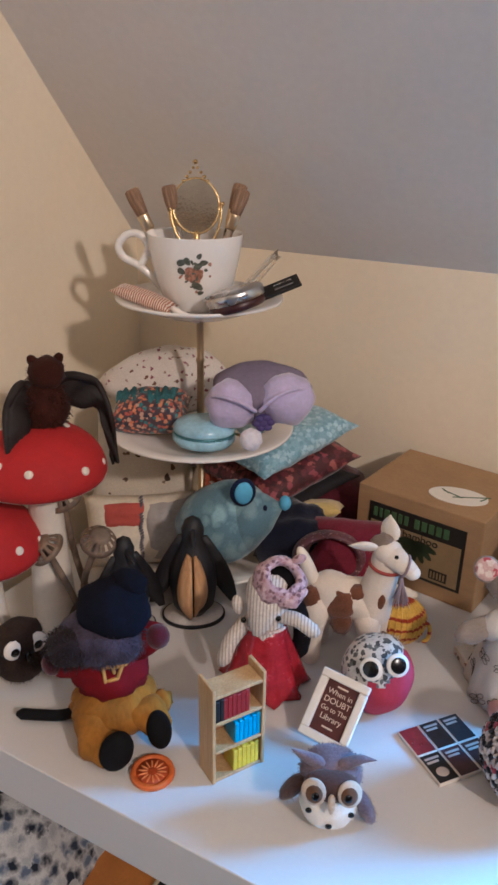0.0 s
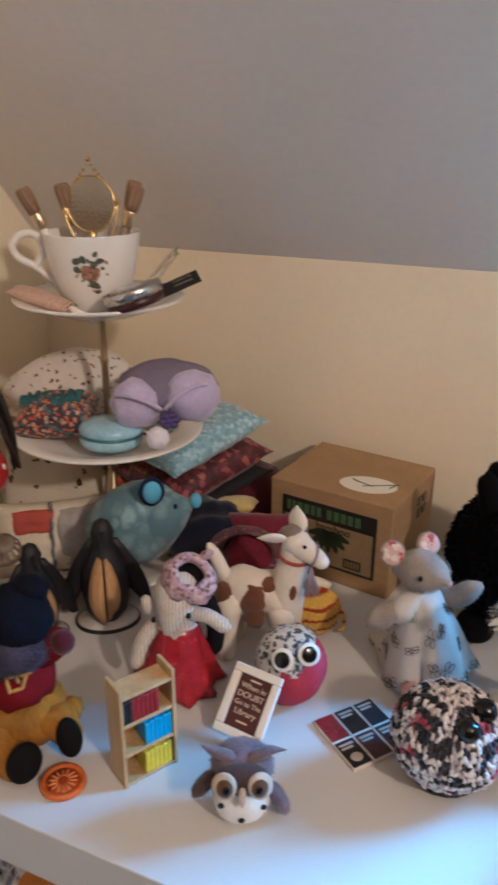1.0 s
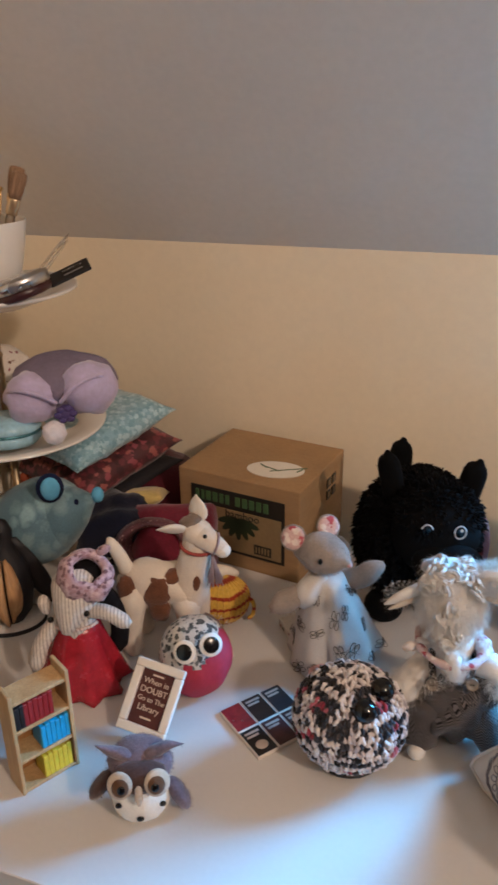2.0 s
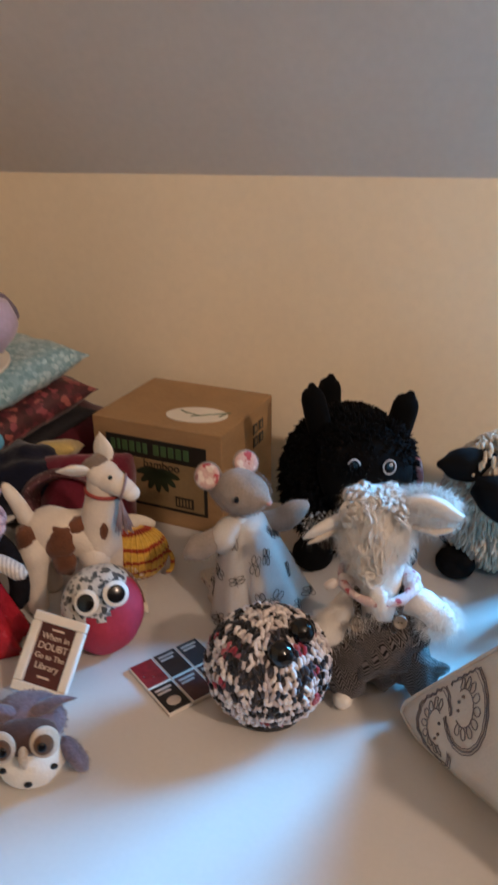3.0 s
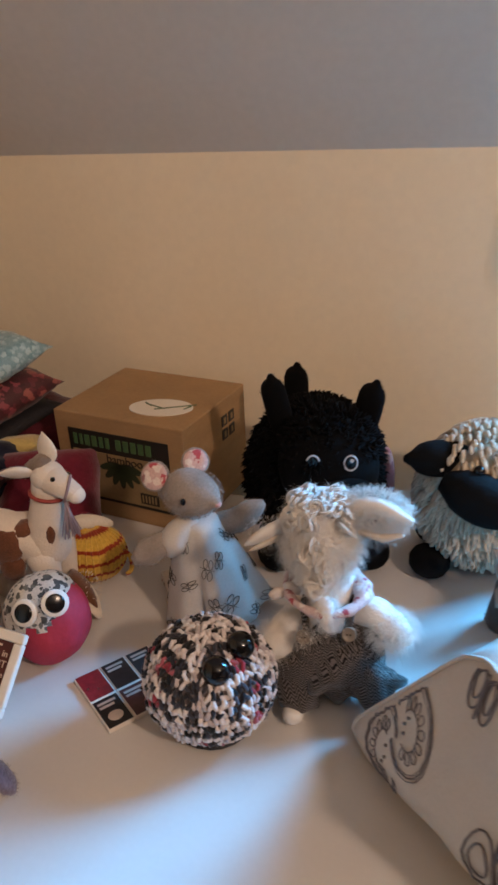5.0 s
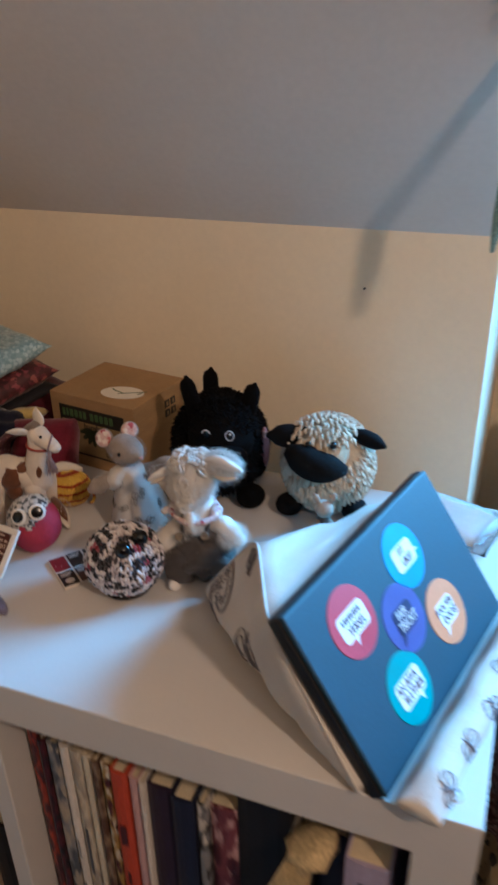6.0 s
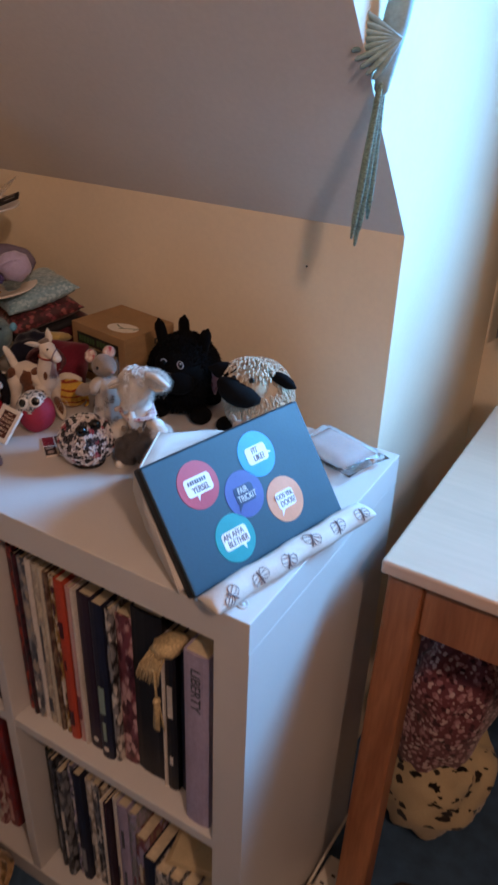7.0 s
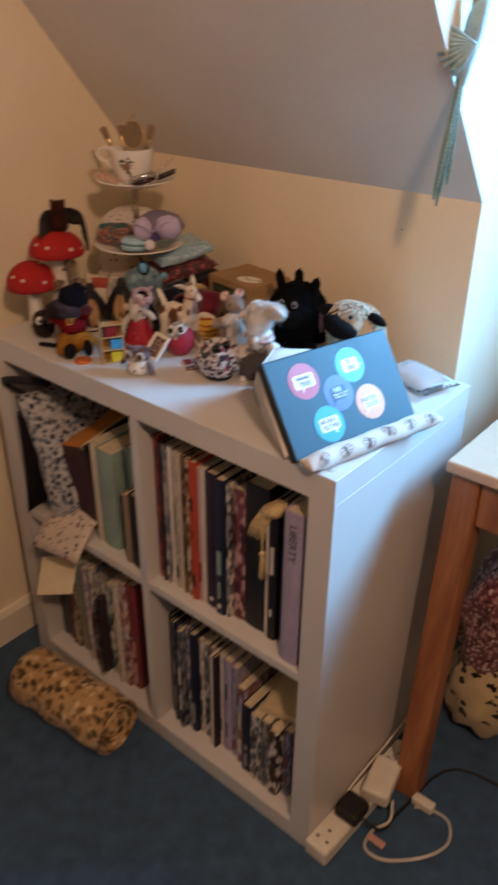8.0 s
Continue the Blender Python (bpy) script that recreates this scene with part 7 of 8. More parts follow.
bm = bmesh.new()
rings(bm, [[lip_at(u, 2 * math.pi * i / 28) for i in range(28)] for u in [0.0, 0.012] + [k / 40 for k in range(1, 40)] + [0.988, 1.0]], 0)
bmesh.ops.recalc_face_normals(bm, faces=bm.faces)
lip = part("front_lip", bm, M_LINEN, cu, "stuffed bolster along the tablet's foot", True)
rnd = random.Random(8)
for k in range(6):
    u0, h0, tl = 0.09 + 0.165 * k, 0.75 + rnd.uniform(-0.2, 0.3), rnd.uniform(-0.8, 0.8)
    bm = bmesh.new()

    def lpt(x, y):
        x, y = x * math.cos(tl) - y * math.sin(tl), x * math.sin(tl) + y * math.cos(tl)
        return lip_at(u0 + x / 0.23, h0 + y / 0.0135, 0.0006)
    for s in (-1, 1):
        for q in range(5):
            a0 = 0.5 - 0.5 * q
            tube(bm, [lpt(0, 0.002 * (2 - q)), lpt(s * 0.006 * math.cos(a0), 0.002 * (2 - q) + 0.005 * math.sin(a0)), lpt(s * 0.0105 * math.cos(a0), 0.008 * math.sin(a0) + 0.001)], [0.0004, 0.0005, 0.0003], 0, 4)
        tube(bm, [lpt(s * (0.0055 + 0.005 * math.cos(q)), 0.006 * math.sin(q)) for q in [i * math.pi / 7 for i in range(15)]], 0.0003, 0, 4)
    tube(bm, [lpt(0, y) for y in (-0.008, -0.002, 0.003, 0.007)], [0.0005, 0.001, 0.001, 0.0005], 0, 6)
    part("insect_print", bm, M_INK, lip)

# clear packet of tissues at the back corner
tp = thing("tissue_packet", pose(0.326, 0.335, T + 0.012, 0, 0, -18), "half-empty clear packet of white paper tissues", "packet")
part("tissues", pillow_bm(0.085, 0.06, 0.020, 10, 1.0), plain("white_tissue", "e8e4e4", 0.9, 0.05), tp, "", True)
bm = bmesh.new()
pillow_bm(0.118, 0.078, 0.025, 16, 2.0, bm)
part("wrapper", bm, glassy("clear_wrapper", "ffffff", 0.1, 1.2), tp, "", True)

# ---- books in the bookcase ----
BK = {"white": "d8d0c6", "pink": "c8a09c", "maroon": "4a1d24", "grey": "8a8a8c", "stone": "a89c8c", "tan": "8f7a62", "mustard": "a8843e", "rust": "b8462a",
      "black": "141216", "plum": "2c1a2c", "navy": "171c34", "teal": "1f3a44", "rose": "7c4048", "lilac": "a89cb4", "green": "3e4c3c", "sage": "8ba195", "blue": "3f4f74",
      "cream": "d0c4ac", "red": "8c2a2c", "brown": "553a2a", "slate": "4a4f58", "orange": "b4722c"}


def book(x, z, w, h, d, colour, y=0.03, lean=0.0, bars="", group="books in the bookcase"):
    """An upright book: cover, page block and, on the spine, plain title bars."""
    m = pose(x, y, z) @ Matrix.Rotation(radians(lean), 4, "Y")
    bk = thing("book", m, "%s %s book with its %s outwards" % ("thin" if w < 0.012 else "thick", colour.partition("/")[0], "patterned spine" if "/" in colour else "spine"), "book", group)
    ground, _, inks = colour.partition("/")
    if inks:
        mat = printed("printed_cover_" + colour, BK[ground], [BK[c] for c in inks.split("/")], 105.0 + 12.0 * (len(colour) % 7), 0.42, 0.45, 0.0, 0.30, (1, 1, 0.40), 300.0)
    else:
        mat = plain("cover_cloth_" + colour, BK[colour], 0.55, 0.16, 25.0, relief=0.25, stretch=(1, 1, 0.5))
    t = min(0.0018, w * 0.18)
    bm = bmesh.new()
    pts = [(0, d), (0, 0.001), (w * 0.2, -0.0012), (w * 0.5, -0.002), (w * 0.8, -0.0012), (w, 0.001), (w, d), (w - t, d), (w - t, t), (t, t), (t, d)]
    v0 = [bm.verts.new((px, py, 0)) for px, py in pts]
    v1 = [bm.verts.new((px, py, h)) for px, py in pts]
    bm.faces.new(list(reversed(v0)))
    bm.faces.new(v1)
    for i in range(len(pts)):
        j = (i + 1) % len(pts)
        bm.faces.new((v0[i], v0[j], v1[j], v1[i]))
    bmesh.ops.recalc_face_normals(bm, faces=bm.faces)
    part("cover", bm, mat, bk)
    part("page_block", box_bm(t, w - t, t + 0.0005, d - 0.003, 0.002, h - 0.0025), M_PAPER, bk)
    if bars:
        ink = plain("title_ink_" + bars, BK[bars], 0.5)
        rb = random.Random(int(x * 9973) + int(h * 7919))
        z0 = rb.uniform(0.05, 0.2)
        for k in range(rb.choice((1, 2, 2, 3))):
            z1 = z0 + rb.uniform(0.05, 0.24)
            if z1 > 0.93:
                break
            e = rb.uniform(0.26, 0.42)
            part("title_bar", box_bm(w * e, w * (1 - e), -0.0026, -0.0012, h * z0, h * z1), ink, bk)
            z0 = z1 + rb.uniform(0.05, 0.28)
    if h > 0.27 and colour in ("plum", "navy"):       # a publisher's mark at the foot of the spine
        bm = bmesh.new()
        ell(bm, (w / 2, -0.0022, 0.018), (0.0046, 0.0007, 0.0046), 0, n=14)
        part("spine_mark", bm, plain("title_ink_white", BK["white"], 0.5), bk, "", True)
    return bk


def row_of(x0, z, items, y=0.025, uneven=0.022):
    x = x0
    for w, h, colour, bars in items:
        book(x, z + 0.0004, w, h, min(0.24, h * 0.78), colour, y + uneven * ((w * 7919 + h * 331) % 1), 0.0, bars)
        x += w + 0.0008
    return x


row_of(0.012, ZS, [(0.013, 0.296, "rust/maroon", ""), (0.008, 0.290, "black/maroon", ""), (0.011, 0.288, "grey/stone/slate", "white"), (0.009, 0.288, "white", "grey"), (0.012, 0.286, "cream/stone", "slate"), (0.009, 0.285, "cream", ""), (0.008, 0.284, "tan/brown", ""), (0.010, 0.282, "mustard/maroon/cream", "white"),
                     (0.015, 0.282, "rust", "maroon"), (0.010, 0.276, "pink", "rose"), (0.005, 0.277, "white", ""), (0.024, 0.274, "plum", ""), (0.020, 0.274, "navy", "sage"), (0.009, 0.270, "black/grey/white", "grey")], 0.025, 0.008)
row_of(0.183, ZS, [(0.026, 0.262, "rose/maroon/pink", "pink"), (0.046, 0.285, "black", ""), (0.004, 0.262, "white", ""), (0.016, 0.262, "black", "white"), (0.024, 0.268, "navy", "")])
lb2 = book(0.306, ZS + 0.0004, 0.034, 0.290, 0.24, "lilac", 0.012)
words("title", "LIBERTY", 0.0185, pose(0.017, -0.0024, 0.236, 90, 90, 0), plain("title_ink_slate", BK["slate"], 0.5), lb2)
row_of(0.012, EDGE, [(0.010, 0.262, "green/black", ""), (0.009, 0.258, "stone/brown/green", "cream"), (0.009, 0.266, "black/slate", "grey"), (0.008, 0.252, "grey/black/white", ""), (0.013, 0.260, "slate/grey/black", "white"), (0.010, 0.270, "lilac/white/slate", "slate"), (0.016, 0.262, "navy", "grey"), (0.011, 0.250, "stone/white", "slate"), (0.015, 0.248, "grey/slate/white", "black"),
                      (0.012, 0.250, "brown/black/stone", ""), (0.006, 0.244, "white", ""), (0.006, 0.244, "plum", ""), (0.007, 0.246, "white", "slate"), (0.020, 0.240, "lilac", "slate"), (0.016, 0.236, "lilac/grey", "rose"), (0.020, 0.200, "rose/tan/lilac", "cream")])
row_of(0.212, EDGE, [(0.022, 0.176, "navy", "grey"), (0.024, 0.170, "white/slate/black", "blue"), (0.020, 0.172, "stone/slate", "slate"), (0.022, 0.166, "brown/black/white", ""), (0.018, 0.170, "lilac/slate", "rose")], 0.02)
# loose leaves lying across the low row
pl = thing("paper_stack", pose(0.275, 0.16, EDGE + 0.181, 3, -4, 12), "stack of cream papers lying on top of the low books", "papers")
for k in range(3):
    part("booklet", box_bm(-0.055 + 0.004 * k, 0.055, -0.11, 0.10, 0.005 * k, 0.005 * k + 0.0042, 0.0006), plain("paper_cream", "c9b48c", 0.85, 0.08), pl)
# upper left: slanting folders and boards
book(-0.160, ZS + 0.0004, 0.014, 0.222, 0.25, "cream", 0.03, 0, "")
book(-0.145, ZS + 0.0004, 0.046, 0.214, 0.25, "sage", 0.03, 0, "")
book(-0.098, ZS + 0.0004, 0.030, 0.220, 0.25, "sage", 0.06, 0, "")
book(-0.067, ZS + 0.0004, 0.016, 0.152, 0.15, "tan", 0.02)
book(-0.050, ZS + 0.0004, 0.034, 0.158, 0.15, "black", 0.02)
fo = thing("orange_folder", pose(-0.212, 0.20, ZS + 0.140, 0, -15, 0), "brown card folder with a dark rim leaning in the bookcase", "folder")


def sloped(bm):
    """Lowers the front of a folder's top, so that it falls towards the room."""
    for v in bm.verts:
        if v.co.z > 0.09:
            v.co.z -= 0.050 * min(1.0, max(0.0, (0.10 - v.co.y) / 0.26))
    return bm


part("front_board", sloped(box_bm(-0.034, 0.036, -0.165, 0.16, -0.132, 0.096, 0.001)), plain("folder_maroon", "40222a", 0.7, 0.15), fo)
part("top_board", sloped(box_bm(-0.0345, 0.0365, -0.166, 0.161, 0.0962, 0.0976)), plain("folder_orange", "c47c30", 0.7, 0.1), fo, "orange top edge")
for s in (-1, 1):
    part("side_board", sloped(box_bm(s * 0.0430 - 0.0045, s * 0.0430 + 0.0045, -0.1655, 0.1605, -0.130 if s > 0 else 0.0, 0.0985)), plain("folder_black", "17141a", 0.7, 0.15), fo)
for s in (-1, 1):
    part("rim", sloped(box_bm(s * 0.0361, s * 0.0361 + 0.002, -0.167, 0.161, 0.092, 0.1010)), plain("folder_rim_cream", "c8b48e", 0.7), fo)
M_TOILE = printed("black_toile_cotton", "ccccca", ["1e2636", "2e384c", "606c80", "a8aaac"], 95.0, 0.30, 0.85, soft=0.45)
tb = thing("toile_tote", pose(-0.284, 0.075, ZS + 0.141, 0, -13, 0), "black and white toile tote bag stuffed on the shelf", "bag")
bm = bmesh.new()
pillow_bm(0.28, 0.20, 0.100, 18, 12.0, bm, 0, pose(0, 0.02, 0, 0, 90, 0))
for v in bm.verts:                                    # fuller at its foot than at its mouth
    v.co.x = v.co.x * (0.85 - 1.8 * v.co.z) - 0.06 * max(0.0, v.co.z)
part("bag_body", bm, M_TOILE, tb, "", True)
bm = bmesh.new()
tube(bm, smooth_path([(-0.02, -0.05, 0.13), (-0.03, -0.085, 0.165), (0.01, -0.075, 0.170), (0.03, -0.03, 0.15)], 6), 0.008, 0, 8, 0.35)
part("handle", bm, plain("black_webbing", "17161a", 0.8), tb, "", True)
# lower left: magazines and a card hanging over the shelf edge
row_of(-0.350, EDGE, [(0.024, 0.25, "slate", ""), (0.020, 0.27, "brown", ""), (0.012, 0.24, "tan/brown", ""), (0.016, 0.25, "maroon/stone", "cream"), (0.026, 0.25, "sage/stone", ""), (0.016, 0.26, "white/grey", ""), (0.012, 0.26, "lilac/white", "grey")])
row_of(-0.213, EDGE, [(0.016, 0.27, "white/grey/slate", "rose"), (0.010, 0.25, "lilac/stone", "cream"), (0.018, 0.23, "white", ""), (0.016, 0.25, "sage/white/teal", "slate"), (0.014, 0.26, "pink/white", ""), (0.016, 0.27, "cream/white", ""), (0.018, 0.28, "pink/rose/white", "grey"), (0.022, 0.285, "red/rose", "pink")])
bm = bmesh.new()
for k in range(26):
    tube(bm, [(0.006 * math.cos(a), -0.004 + 0.005 * math.sin(a), 0.008 * k) for a in [i * math.pi / 6 for i in range(13)]], 0.0009, 0, 5)
sb = thing("spiral_notebook", pose(-0.175, 0.018, EDGE + 0.002), "dark spiral-bound notebook on the low shelf", "notebook")
part("spiral", bm, M_BLACK, sb, "", True)
part("board", box_bm(-0.006, 0.006, 0.002, 0.16, 0.0, 0.21, 0.001), plain("notebook_dark", "3a2c30", 0.6), sb)
mg = thing("magazine", pose(-0.215, -0.020, ZS - 0.004, 30, 3, 12), "pale magazine sliding off the shelf over the row below", "magazine")
bm = bmesh.new()
sheet(bm, [[(-0.055 + 0.11 * i / 6, -0.03 + 0.15 * j / 8, 0.012 * math.sin(j / 8 * 2.6)) for i in range(7)] for j in range(9)], 0, 0.005)
part("leaf", bm, printed("magazine_page", "cdbfae", ["6e4a48", "8c7a70", "4a4448"], 90.0, 0.3, 0.5), mg, "", True)
cd = thing("cream_card", pose(-0.240, -0.024, ZS - 0.108, 40, -14, 26), "blank cream card jutting from the shelf", "card")
part("card", box_bm(-0.045, 0.040, -0.035, 0.045, 0, 0.0016, 0.0004), plain("cream_card_stock", "dccfae", 0.7, 0.05), cd)
# tassel on the black book
M_TAS = plain("cream_tassel_thread", "c4ad80", 0.7, 0.2, 300.0, relief=0.6)
ta = thing("tassel", pose(0.272, 0.014, ZS + 0.235), "cream silk curtain tassel hanging before the books", "tassel")
bm = bmesh.new()
ell(bm, (0.006, 0.012, 0.034), (0.022, 0.022, 0.012), 0, (0, -24, 0), 14, 0.3)
rnd = random.Random(5)
for k in range(60):
    x0 = rnd.uniform(-0.016, 0.012)
    tube(bm, [(x0 * 0.7, rnd.uniform(-0.008, 0.004), 0.03), (x0 - 0.004, -0.012, 0.012), (x0 * 1.2 - 0.008, -0.010 - rnd.uniform(0, 0.004), -0.006 - rnd.uniform(0, 0.008))], [0.0009, 0.0008, 0.0006], 0, 4)
part("upper_skirt", bm, M_TAS, ta, "", True)["kind"] = "stuff"
bm = bmesh.new()
tube(bm, [(0.002, -0.014, 0.012), (0.004, -0.014, -0.03)], 0.0016, 0, 6)
ell(bm, (0.004, -0.014, -0.034), (0.005, 0.005, 0.006), 0, n=10)
for k in range(50):
    a = k * 2.4
    r = 0.003 + 0.006 * ((k * 0.618) % 1)
    tube(bm, [(0.004 + 0.003 * math.cos(a), -0.014 + 0.003 * math.sin(a), -0.036), (0.004 + r * math.cos(a), -0.014 + r * 0.7 * math.sin(a), -0.076 - 0.006 * ((k * 0.37) % 1))], [0.0008, 0.0006], 0, 4)
part("lower_tassel", bm, M_TAS, ta, "", True)["kind"] = "stuff"

# ---- the floor and the desk side ----
ro = thing("fabric_roll", pose(-0.155, -0.087, 0.0625, 0, 0, 6), "rolled cream cloth printed with dark leaves on the carpet", "cloth roll")
bm = bmesh.new()
loops = []
for j in range(15):
    u = j / 14
    rr = 0.060 * (1 + 0.05 * math.sin(j * 1.3))
    loops.append([(-0.128 + 0.256 * u, rr * (1 + 0.05 * noise.noise((u * 6, math.cos(a) * 2, math.sin(a) * 2))) * math.cos(a), rr * (1 + 0.05 * noise.noise((u * 6, math.cos(a) * 2, math.sin(a) * 2 + 4))) * math.sin(a)) for a in [2 * math.pi * i / 36 for i in range(36)]])
rings(bm, loops, 0, (True, False))
M_TANROLL = printed("tan_print_cotton", "c4a070", ["8a6a40", "54452e", "dcc094", "6e5634"], 60.0, 0.36, 0.9, soft=0.25)
part("outer_wrap", bm, M_TANROLL, ro, "", True)
bm = bmesh.new()
g = []
for j in range(2):
    g.append([(0.122 + 0.005 * j - 0.010 * (i / 60), (0.058 - 0.047 * i / 60) * math.cos(i * 0.42), (0.058 - 0.047 * i / 60) * math.sin(i * 0.42)) for i in range(61)])
sheet(bm, [[(p[0] - 0.05, p[1], p[2]) for p in g[0]], g[1]], 0, 0.002)
part("inner_spiral", bm, M_TANROLL, ro, "", True)

wc = thing("wooden_stool", pose(-0.278, -0.215, 0), "red-brown wooden stool standing on the carpet", "stool")
part("leg", box_bm(-0.03, 0.012, -0.03, 0.012, 0, 0.58, 0.004, 2), M_OLDWOOD, wc)
for x, y in ((-0.30, -0.03), (-0.03, -0.30), (-0.30, -0.30)):
    part("leg", box_bm(x, x + 0.042, y, y + 0.042, 0, 0.42, 0.004, 2), M_OLDWOOD, wc) if x + -0.295 > XL + 0.03 else None
part("rail", box_bm(-0.12, -0.0305, -0.018, 0.0, 0.06, 0.56, 0.003, 2), M_OLDWOOD, wc)
part("seat", box_bm(-0.15, 0.014, -0.32, 0.014, 0.5802, 0.605, 0.006, 3), M_OLDWOOD, wc)

# desk
dk = thing("desk", pose(0.018, -0.020, -0.0), "pine-legged desk with a pale worn top", "desk")
part("desktop", box_bm(0.423, 1.66, 0.253, 0.855, 0.715, 0.735, 0.004, 3), M_DESKTOP, dk)
part("front_rail", box_bm(0.4765, 1.60, 0.268, 0.290, 0.630, 0.7148, 0.003), M_PINE, dk)
part("side_rail", box_bm(0.442, 0.464, 0.323, 0.80, 0.630, 0.7148, 0.003), M_PINE, dk)
for x in (0.430, 1.60):
    for y in (0.264, 0.80):
        lg = box_bm(x, x + 0.046, y, y + 0.046, 0.0, 0.7146, 0.004, 2)
        for v in lg.verts:
            v.co.y -= 0.035 * (1 - v.co.z / 0.7146) * (1 if y < 0.5 else -0.2)
        part("leg", lg, M_PINE, dk)

M_PINKFL = printed("pink_blossom_cotton", "7c464c", ["c89a98", "d8b8b0", "4a2830", "b07a7c"], 100.0, 0.46, 0.9)
bg = thing("cloth_bag", pose(0.500, 0.500, 0) @ Matrix.Scale(0.92, 4), "stuffed cloth bag with pink blossom and cream leaf print", "bag")
M_BIGLEAF = printed("cream_big_leaf_cotton", "c8b48c", ["1c1714", "2a2420"], 42.0, 0.34, 0.9, stretch=(0.6, 1.0, 1.0))
bm = bmesh.new()
ell(bm, (0.004, 0, 0.300), (0.094, 0.104, 0.205), 0, (6, 8, 0), 34, 0.22, 3.0, 2.6)
part("blossom_bag", bm, M_PINKFL, bg, "pink blossom printed cotton", True)
bm = bmesh.new()
ell(bm, (0.022, -0.012, 0.120), (0.098, 0.108, 0.130), 0, (-14, 24, 0), 34, 0.24, 7.0, 2.6)
for v in bm.verts:
    v.co.z = max(v.co.z, 0.001)
part("leaf_bag", bm, M_BIGLEAF, bg, "cream cotton with dark leaves", True)

# power strip, plugs and leads
M_PLAST = plain("white_plastic", "d8d2c4", 0.4, 0.05)
ps = thing("power_strip", pose(0.422, 0.128, 0, 0, 0, -3), "white power strip with plugs lying along the bookcase", "power strip")
part("strip_body", box_bm(-0.024, 0.024, -0.135, 0.165, 0.0, 0.036, 0.006, 3), M_PLAST, ps)
for k in range(5):
    y = -0.105 + 0.056 * k
    part("socket_plate", box_bm(-0.021, 0.021, y - 0.025, y + 0.025, 0.0358, 0.0370, 0.0006), M_PLAST, ps)
    for dx, dy in ((0.0, 0.012), (-0.010, -0.009), (0.010, -0.009)):
        part("socket_slot", box_bm(dx - 0.0035, dx + 0.0035, y + dy - 0.002, y + dy + 0.002, 0.0369, 0.0374), M_BLACK, ps)
bp2 = thing("black_plug", pose(0.428, 0.090, 0.0375), "black mains plug in the power strip", "plug")
part("plug_body", box_bm(-0.024, 0.024, -0.026, 0.026, 0, 0.026, 0.008, 3), M_BLACK, bp2)
bm = bmesh.new()
tube(bm, smooth_path([(0.02, -0.004, 0.012), (0.045, -0.004, 0.010), (0.055, 0.03, -0.028), (0.06, 0.10, -0.034), (0.10, 0.24, -0.034), (0.30, 0.26, -0.034)], 5), 0.0028, 0, 8)
part("lead", bm, M_BLACK, bp2, "black cable", True)
ad = thing("white_adaptor", pose(0.440, 0.174, 0.0375, 0, 0, 12), "white charger block in the power strip", "adaptor")
part("block", box_bm(-0.026, 0.026, -0.045, 0.045, 0, 0.032, 0.007, 3), M_PLAST, ad)
wl = thing("white_cable", pose(0.005, 0.022, 0), "coiled white cable with a square connector on the carpet", "cable")
bm = bmesh.new()
tube(bm, smooth_path([(0.470, 0.135, 0.040), (0.480, 0.110, 0.02), (0.462, 0.080, 0.006), (0.470, 0.045, 0.005), (0.510, 0.050, 0.005), (0.560, 0.100, 0.005), (0.580, 0.150, 0.005), (0.560, 0.190, 0.005), (0.520, 0.188, 0.008), (0.500, 0.175, 0.008)], 7), 0.0034, 0, 8)
part("lead", bm, plain("pale_cable", "b9b4ac", 0.45), wl, "", True)
part("connector", box_bm(0.486, 0.530, 0.180, 0.200, 0.001, 0.020, 0.004, 2), M_PLAST, wl)
part("tag", box_bm(0.462, 0.496, 0.060, 0.074, 0.0095, 0.0120, 0.0005), plain("pink_tag", "c8968a", 0.6), wl, "pink paper tag")
wl2 = thing("wall_cable", pose(0, 0.02, 0), "thin white cables running along the bookcase side", "cable")
bm = bmesh.new()
tube(bm, smooth_path([(0.405, -0.02, 0.012), (0.402, 0.10, 0.05), (0.404, 0.24, 0.055), (0.415, 0.36, 0.10), (0.41, 0.44, 0.16)], 6), 0.0025, 0, 8)
part("lead", bm, M_PLAST, wl2, "", True)

# curtain by the dormer cheek
M_CURT = plain("greige_curtain", "9c9484", 0.85, 0.12, 20.0, relief=0.3, sheen=0.2)
ct = thing("curtain", pose(0, 0, 0), "greige lined curtain drawn back beside the window", "curtain")
bm = bmesh.new()
g = []
for j in range(14):
    z = 0.765 + 1.18 * j / 13
    k = 0.55 + 0.45 * abs(j / 13 - 0.3)
    g.append([(0.372 + 0.20 * i / 48 * (0.8 + 0.3 * k), 0.967 + 0.020 * math.sin(i * 0.82) * (0.7 + 0.5 * (1 - j / 13)) + 0.006 * math.sin(i * 0.3 + j * 0.4), z) for i in range(49)])
sheet(bm, g, 0, 0.002)
part("drape", bm, M_CURT, ct, "", True)
bm = bmesh.new()
tube(bm, [(0.35, 0.967, 1.955), (1.0, 0.967, 1.955), (1.70, 0.967, 1.955)], 0.009, 0, 12)
part("pole", bm, M_OLDWOOD, ct, "dark wooden pole", True)

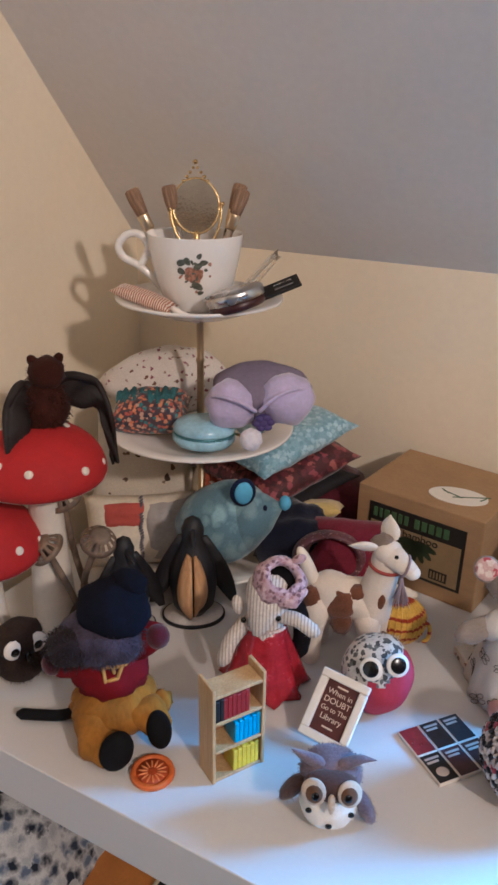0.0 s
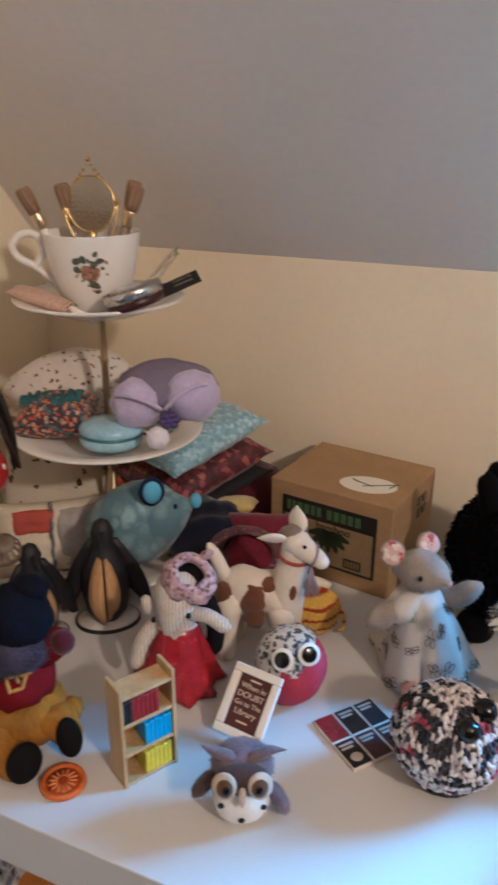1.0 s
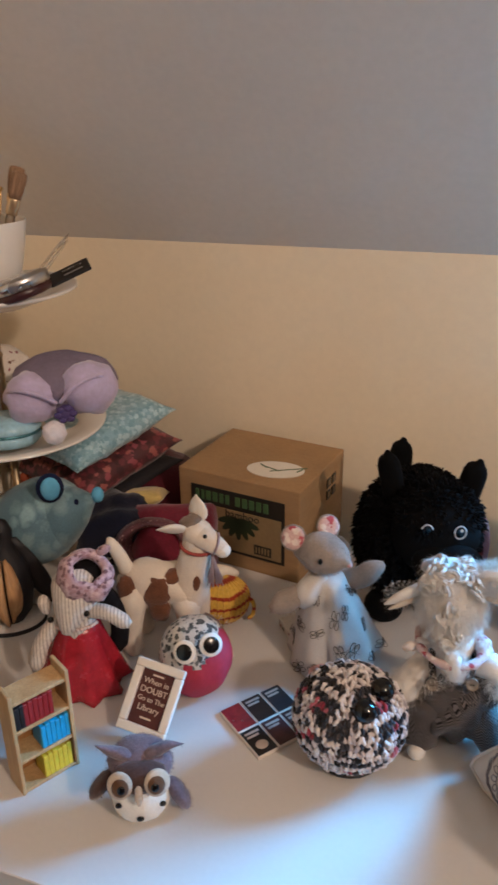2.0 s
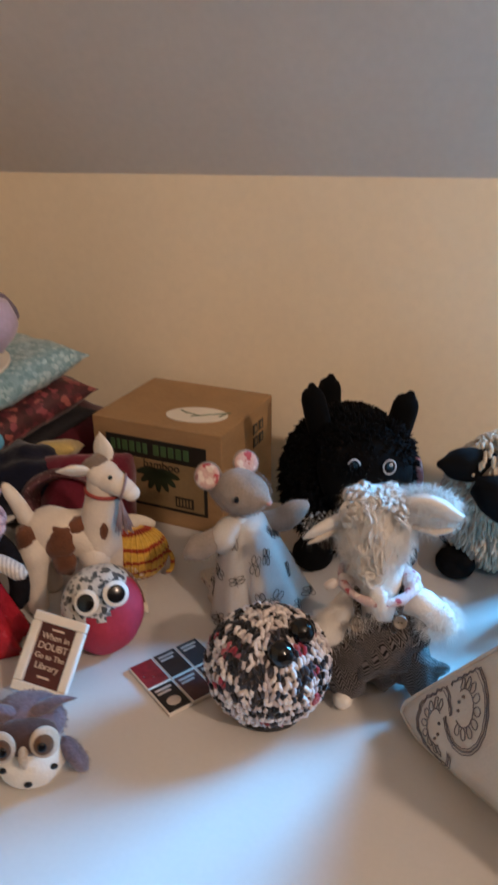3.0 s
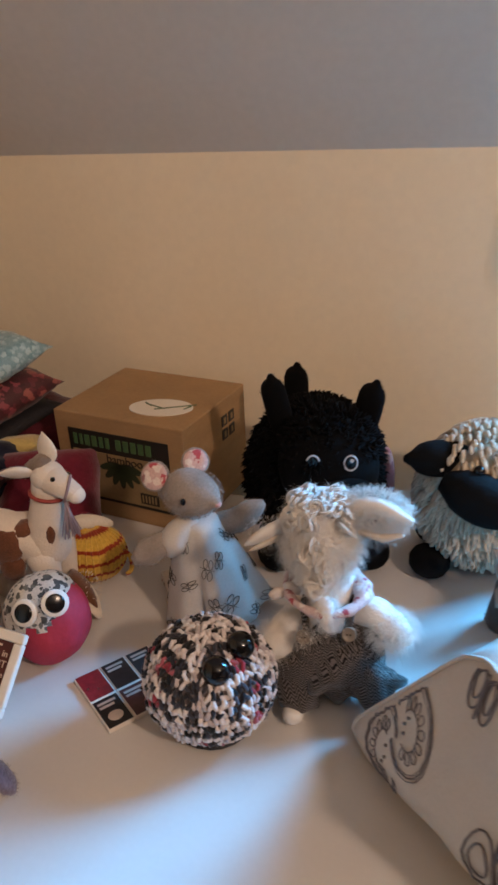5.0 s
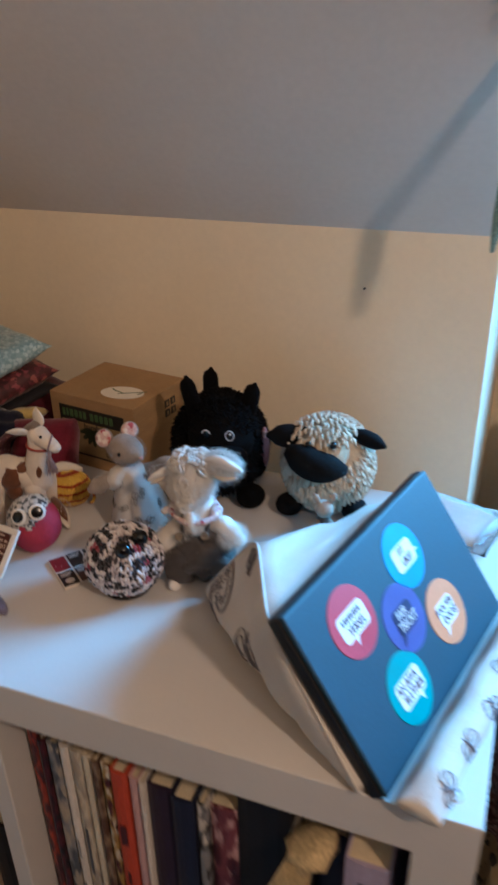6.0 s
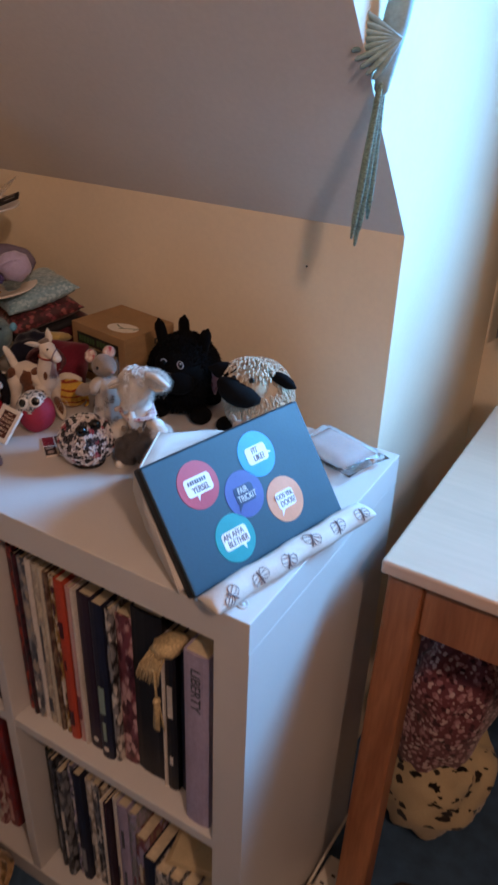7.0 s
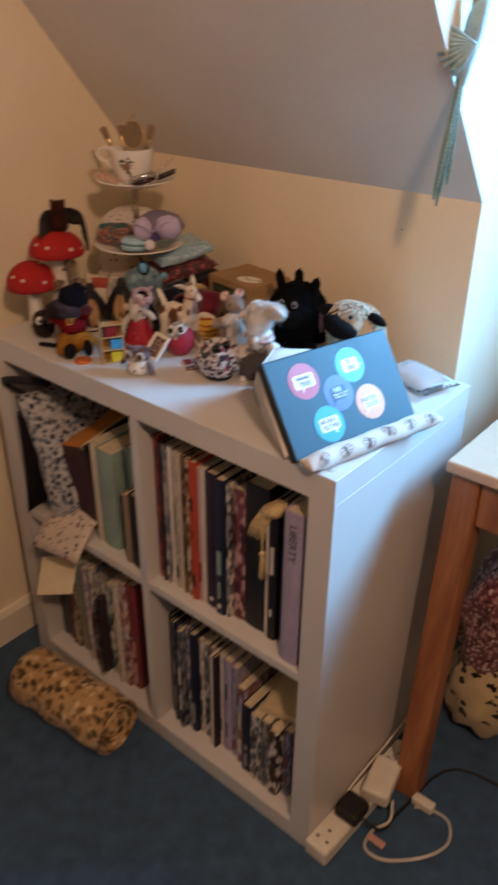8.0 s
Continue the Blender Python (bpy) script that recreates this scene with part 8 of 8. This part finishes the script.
# hanging wooden bird
M_TEALP = plain("pale_turquoise_paint", "9dbcc2", 0.55, 0.15, 60.0, relief=0.4, wear="5f8a90")
bd = thing("hanging_bird", pose(0.356, 0.300, 1.0, 0, 0, 30), "pale turquoise carved bird hanging by a cord with a long tail", "ornament")
bm = bmesh.new()
tube(bm, smooth_path([(0.012, 0, 0.345), (0.004, 0, 0.315), (-0.002, 0, 0.275), (-0.006, 0, 0.240)], 4), [0.006, 0.008, 0.010, 0.012, 0.0135, 0.014, 0.0138, 0.013, 0.012, 0.011, 0.010, 0.009, 0.008], 0, 16, 0.7)
part("body", bm, M_TEALP, bd, "", True)
for k in range(9):
    bm = bmesh.new()
    a = radians(150 + 11 * k)
    ln = 0.050 - 0.0014 * k
    tube(bm, [(0.006, -0.012, 0.285), (0.006 + 0.6 * ln * math.cos(a), -0.014, 0.285 + 0.6 * ln * math.sin(a)), (0.006 + ln * math.cos(a), -0.012, 0.285 + ln * math.sin(a))], [0.0028, 0.0042, 0.0034], 0, 8, 0.6)
    part("wing_feather", bm, M_TEALP, bd, "", True)
for k, (dx, ln) in enumerate(((-0.006, 0.150), (0.0, 0.142), (0.006, 0.130), (-0.002, 0.160))):
    bm = bmesh.new()
    tube(bm, smooth_path([(dx * 0.3 - 0.006, 0.003 * (k - 1.5), 0.245), (dx * 0.8 - 0.010, 0.003 * (k - 1.5), 0.245 - ln * 0.5), (dx * 1.3 - 0.014, 0.003 * (k - 1.5), 0.245 - ln)], 4), [0.004, 0.0042, 0.0045, 0.0048, 0.005, 0.005, 0.0046, 0.004, 0.002], 0, 8, 0.5)
    part("tail_feather", bm, plain("verdigris_glitter", "92b4ac", 0.4, 0.4, 400.0, 0.3, 0.6, grain=900.0), bd, "", True)
bm = bmesh.new()
tube(bm, [(0.010, 0, 0.345), (0.004, 0.0, 0.50), (0.0, 0, 1.045)], 0.0009, 0, 6)
part("cord", bm, plain("jute_cord", "a08a68", 0.9), bd, "", True)
bm = bmesh.new()
tube(bm, [(0.0, 0.002, 0.325), (-0.004, 0.004, 0.40), (-0.006, 0.004, 0.47)], [0.006, 0.005, 0.004], 0, 8, 0.5)
part("perch", bm, wood("perch_wood", "b89a68", "8e7244", 2, 30.0), bd, "bare wooden perch slip", True)
# nail in the knee wall
nl = thing("nail", pose(0.205, YB, 1.000, 90), "small dark nail head in the wall", "nail")
bm = bmesh.new()
lathe(bm, [(0.0013, 0.0), (0.0013, 0.0016), (0.0006, 0.0024)], 10)
part("head", bm, M_BLACK, nl, "", True)
# pendant lamp behind the camera
pd = thing("pendant_lamp", pose(1.22, -0.72, 0), "plain white pendant lamp with a paper shade", "lamp")
bm = bmesh.new()
tube(bm, [(0, 0, 1.92), (0, 0, 2.29)], 0.004, 0, 8)
part("flex", bm, M_PLAST, pd, "", True)
bm = bmesh.new()
lathe(bm, [(0.02, 1.91), (0.022, 1.94), (0.006, 1.945)], 16)
part("lampholder", bm, M_PLAST, pd, "", True)

# dark carrier bag wedged at the bookcase's end
db = thing("black_carrier_bag", pose(-0.326, 0.050, ZS + 0.125, 0, 4, 0), "black cloth bag wedged beside the toile tote", "bag")
bm = bmesh.new()
pillow_bm(0.24, 0.12, 0.05, 14, 17.0, bm, 0, pose(0, 0, 0, 0, 90, 0))
part("bag_body", bm, plain("black_bag_cloth", "1a171a", 0.9, 0.3, 30.0, relief=0.5), db, "", True)
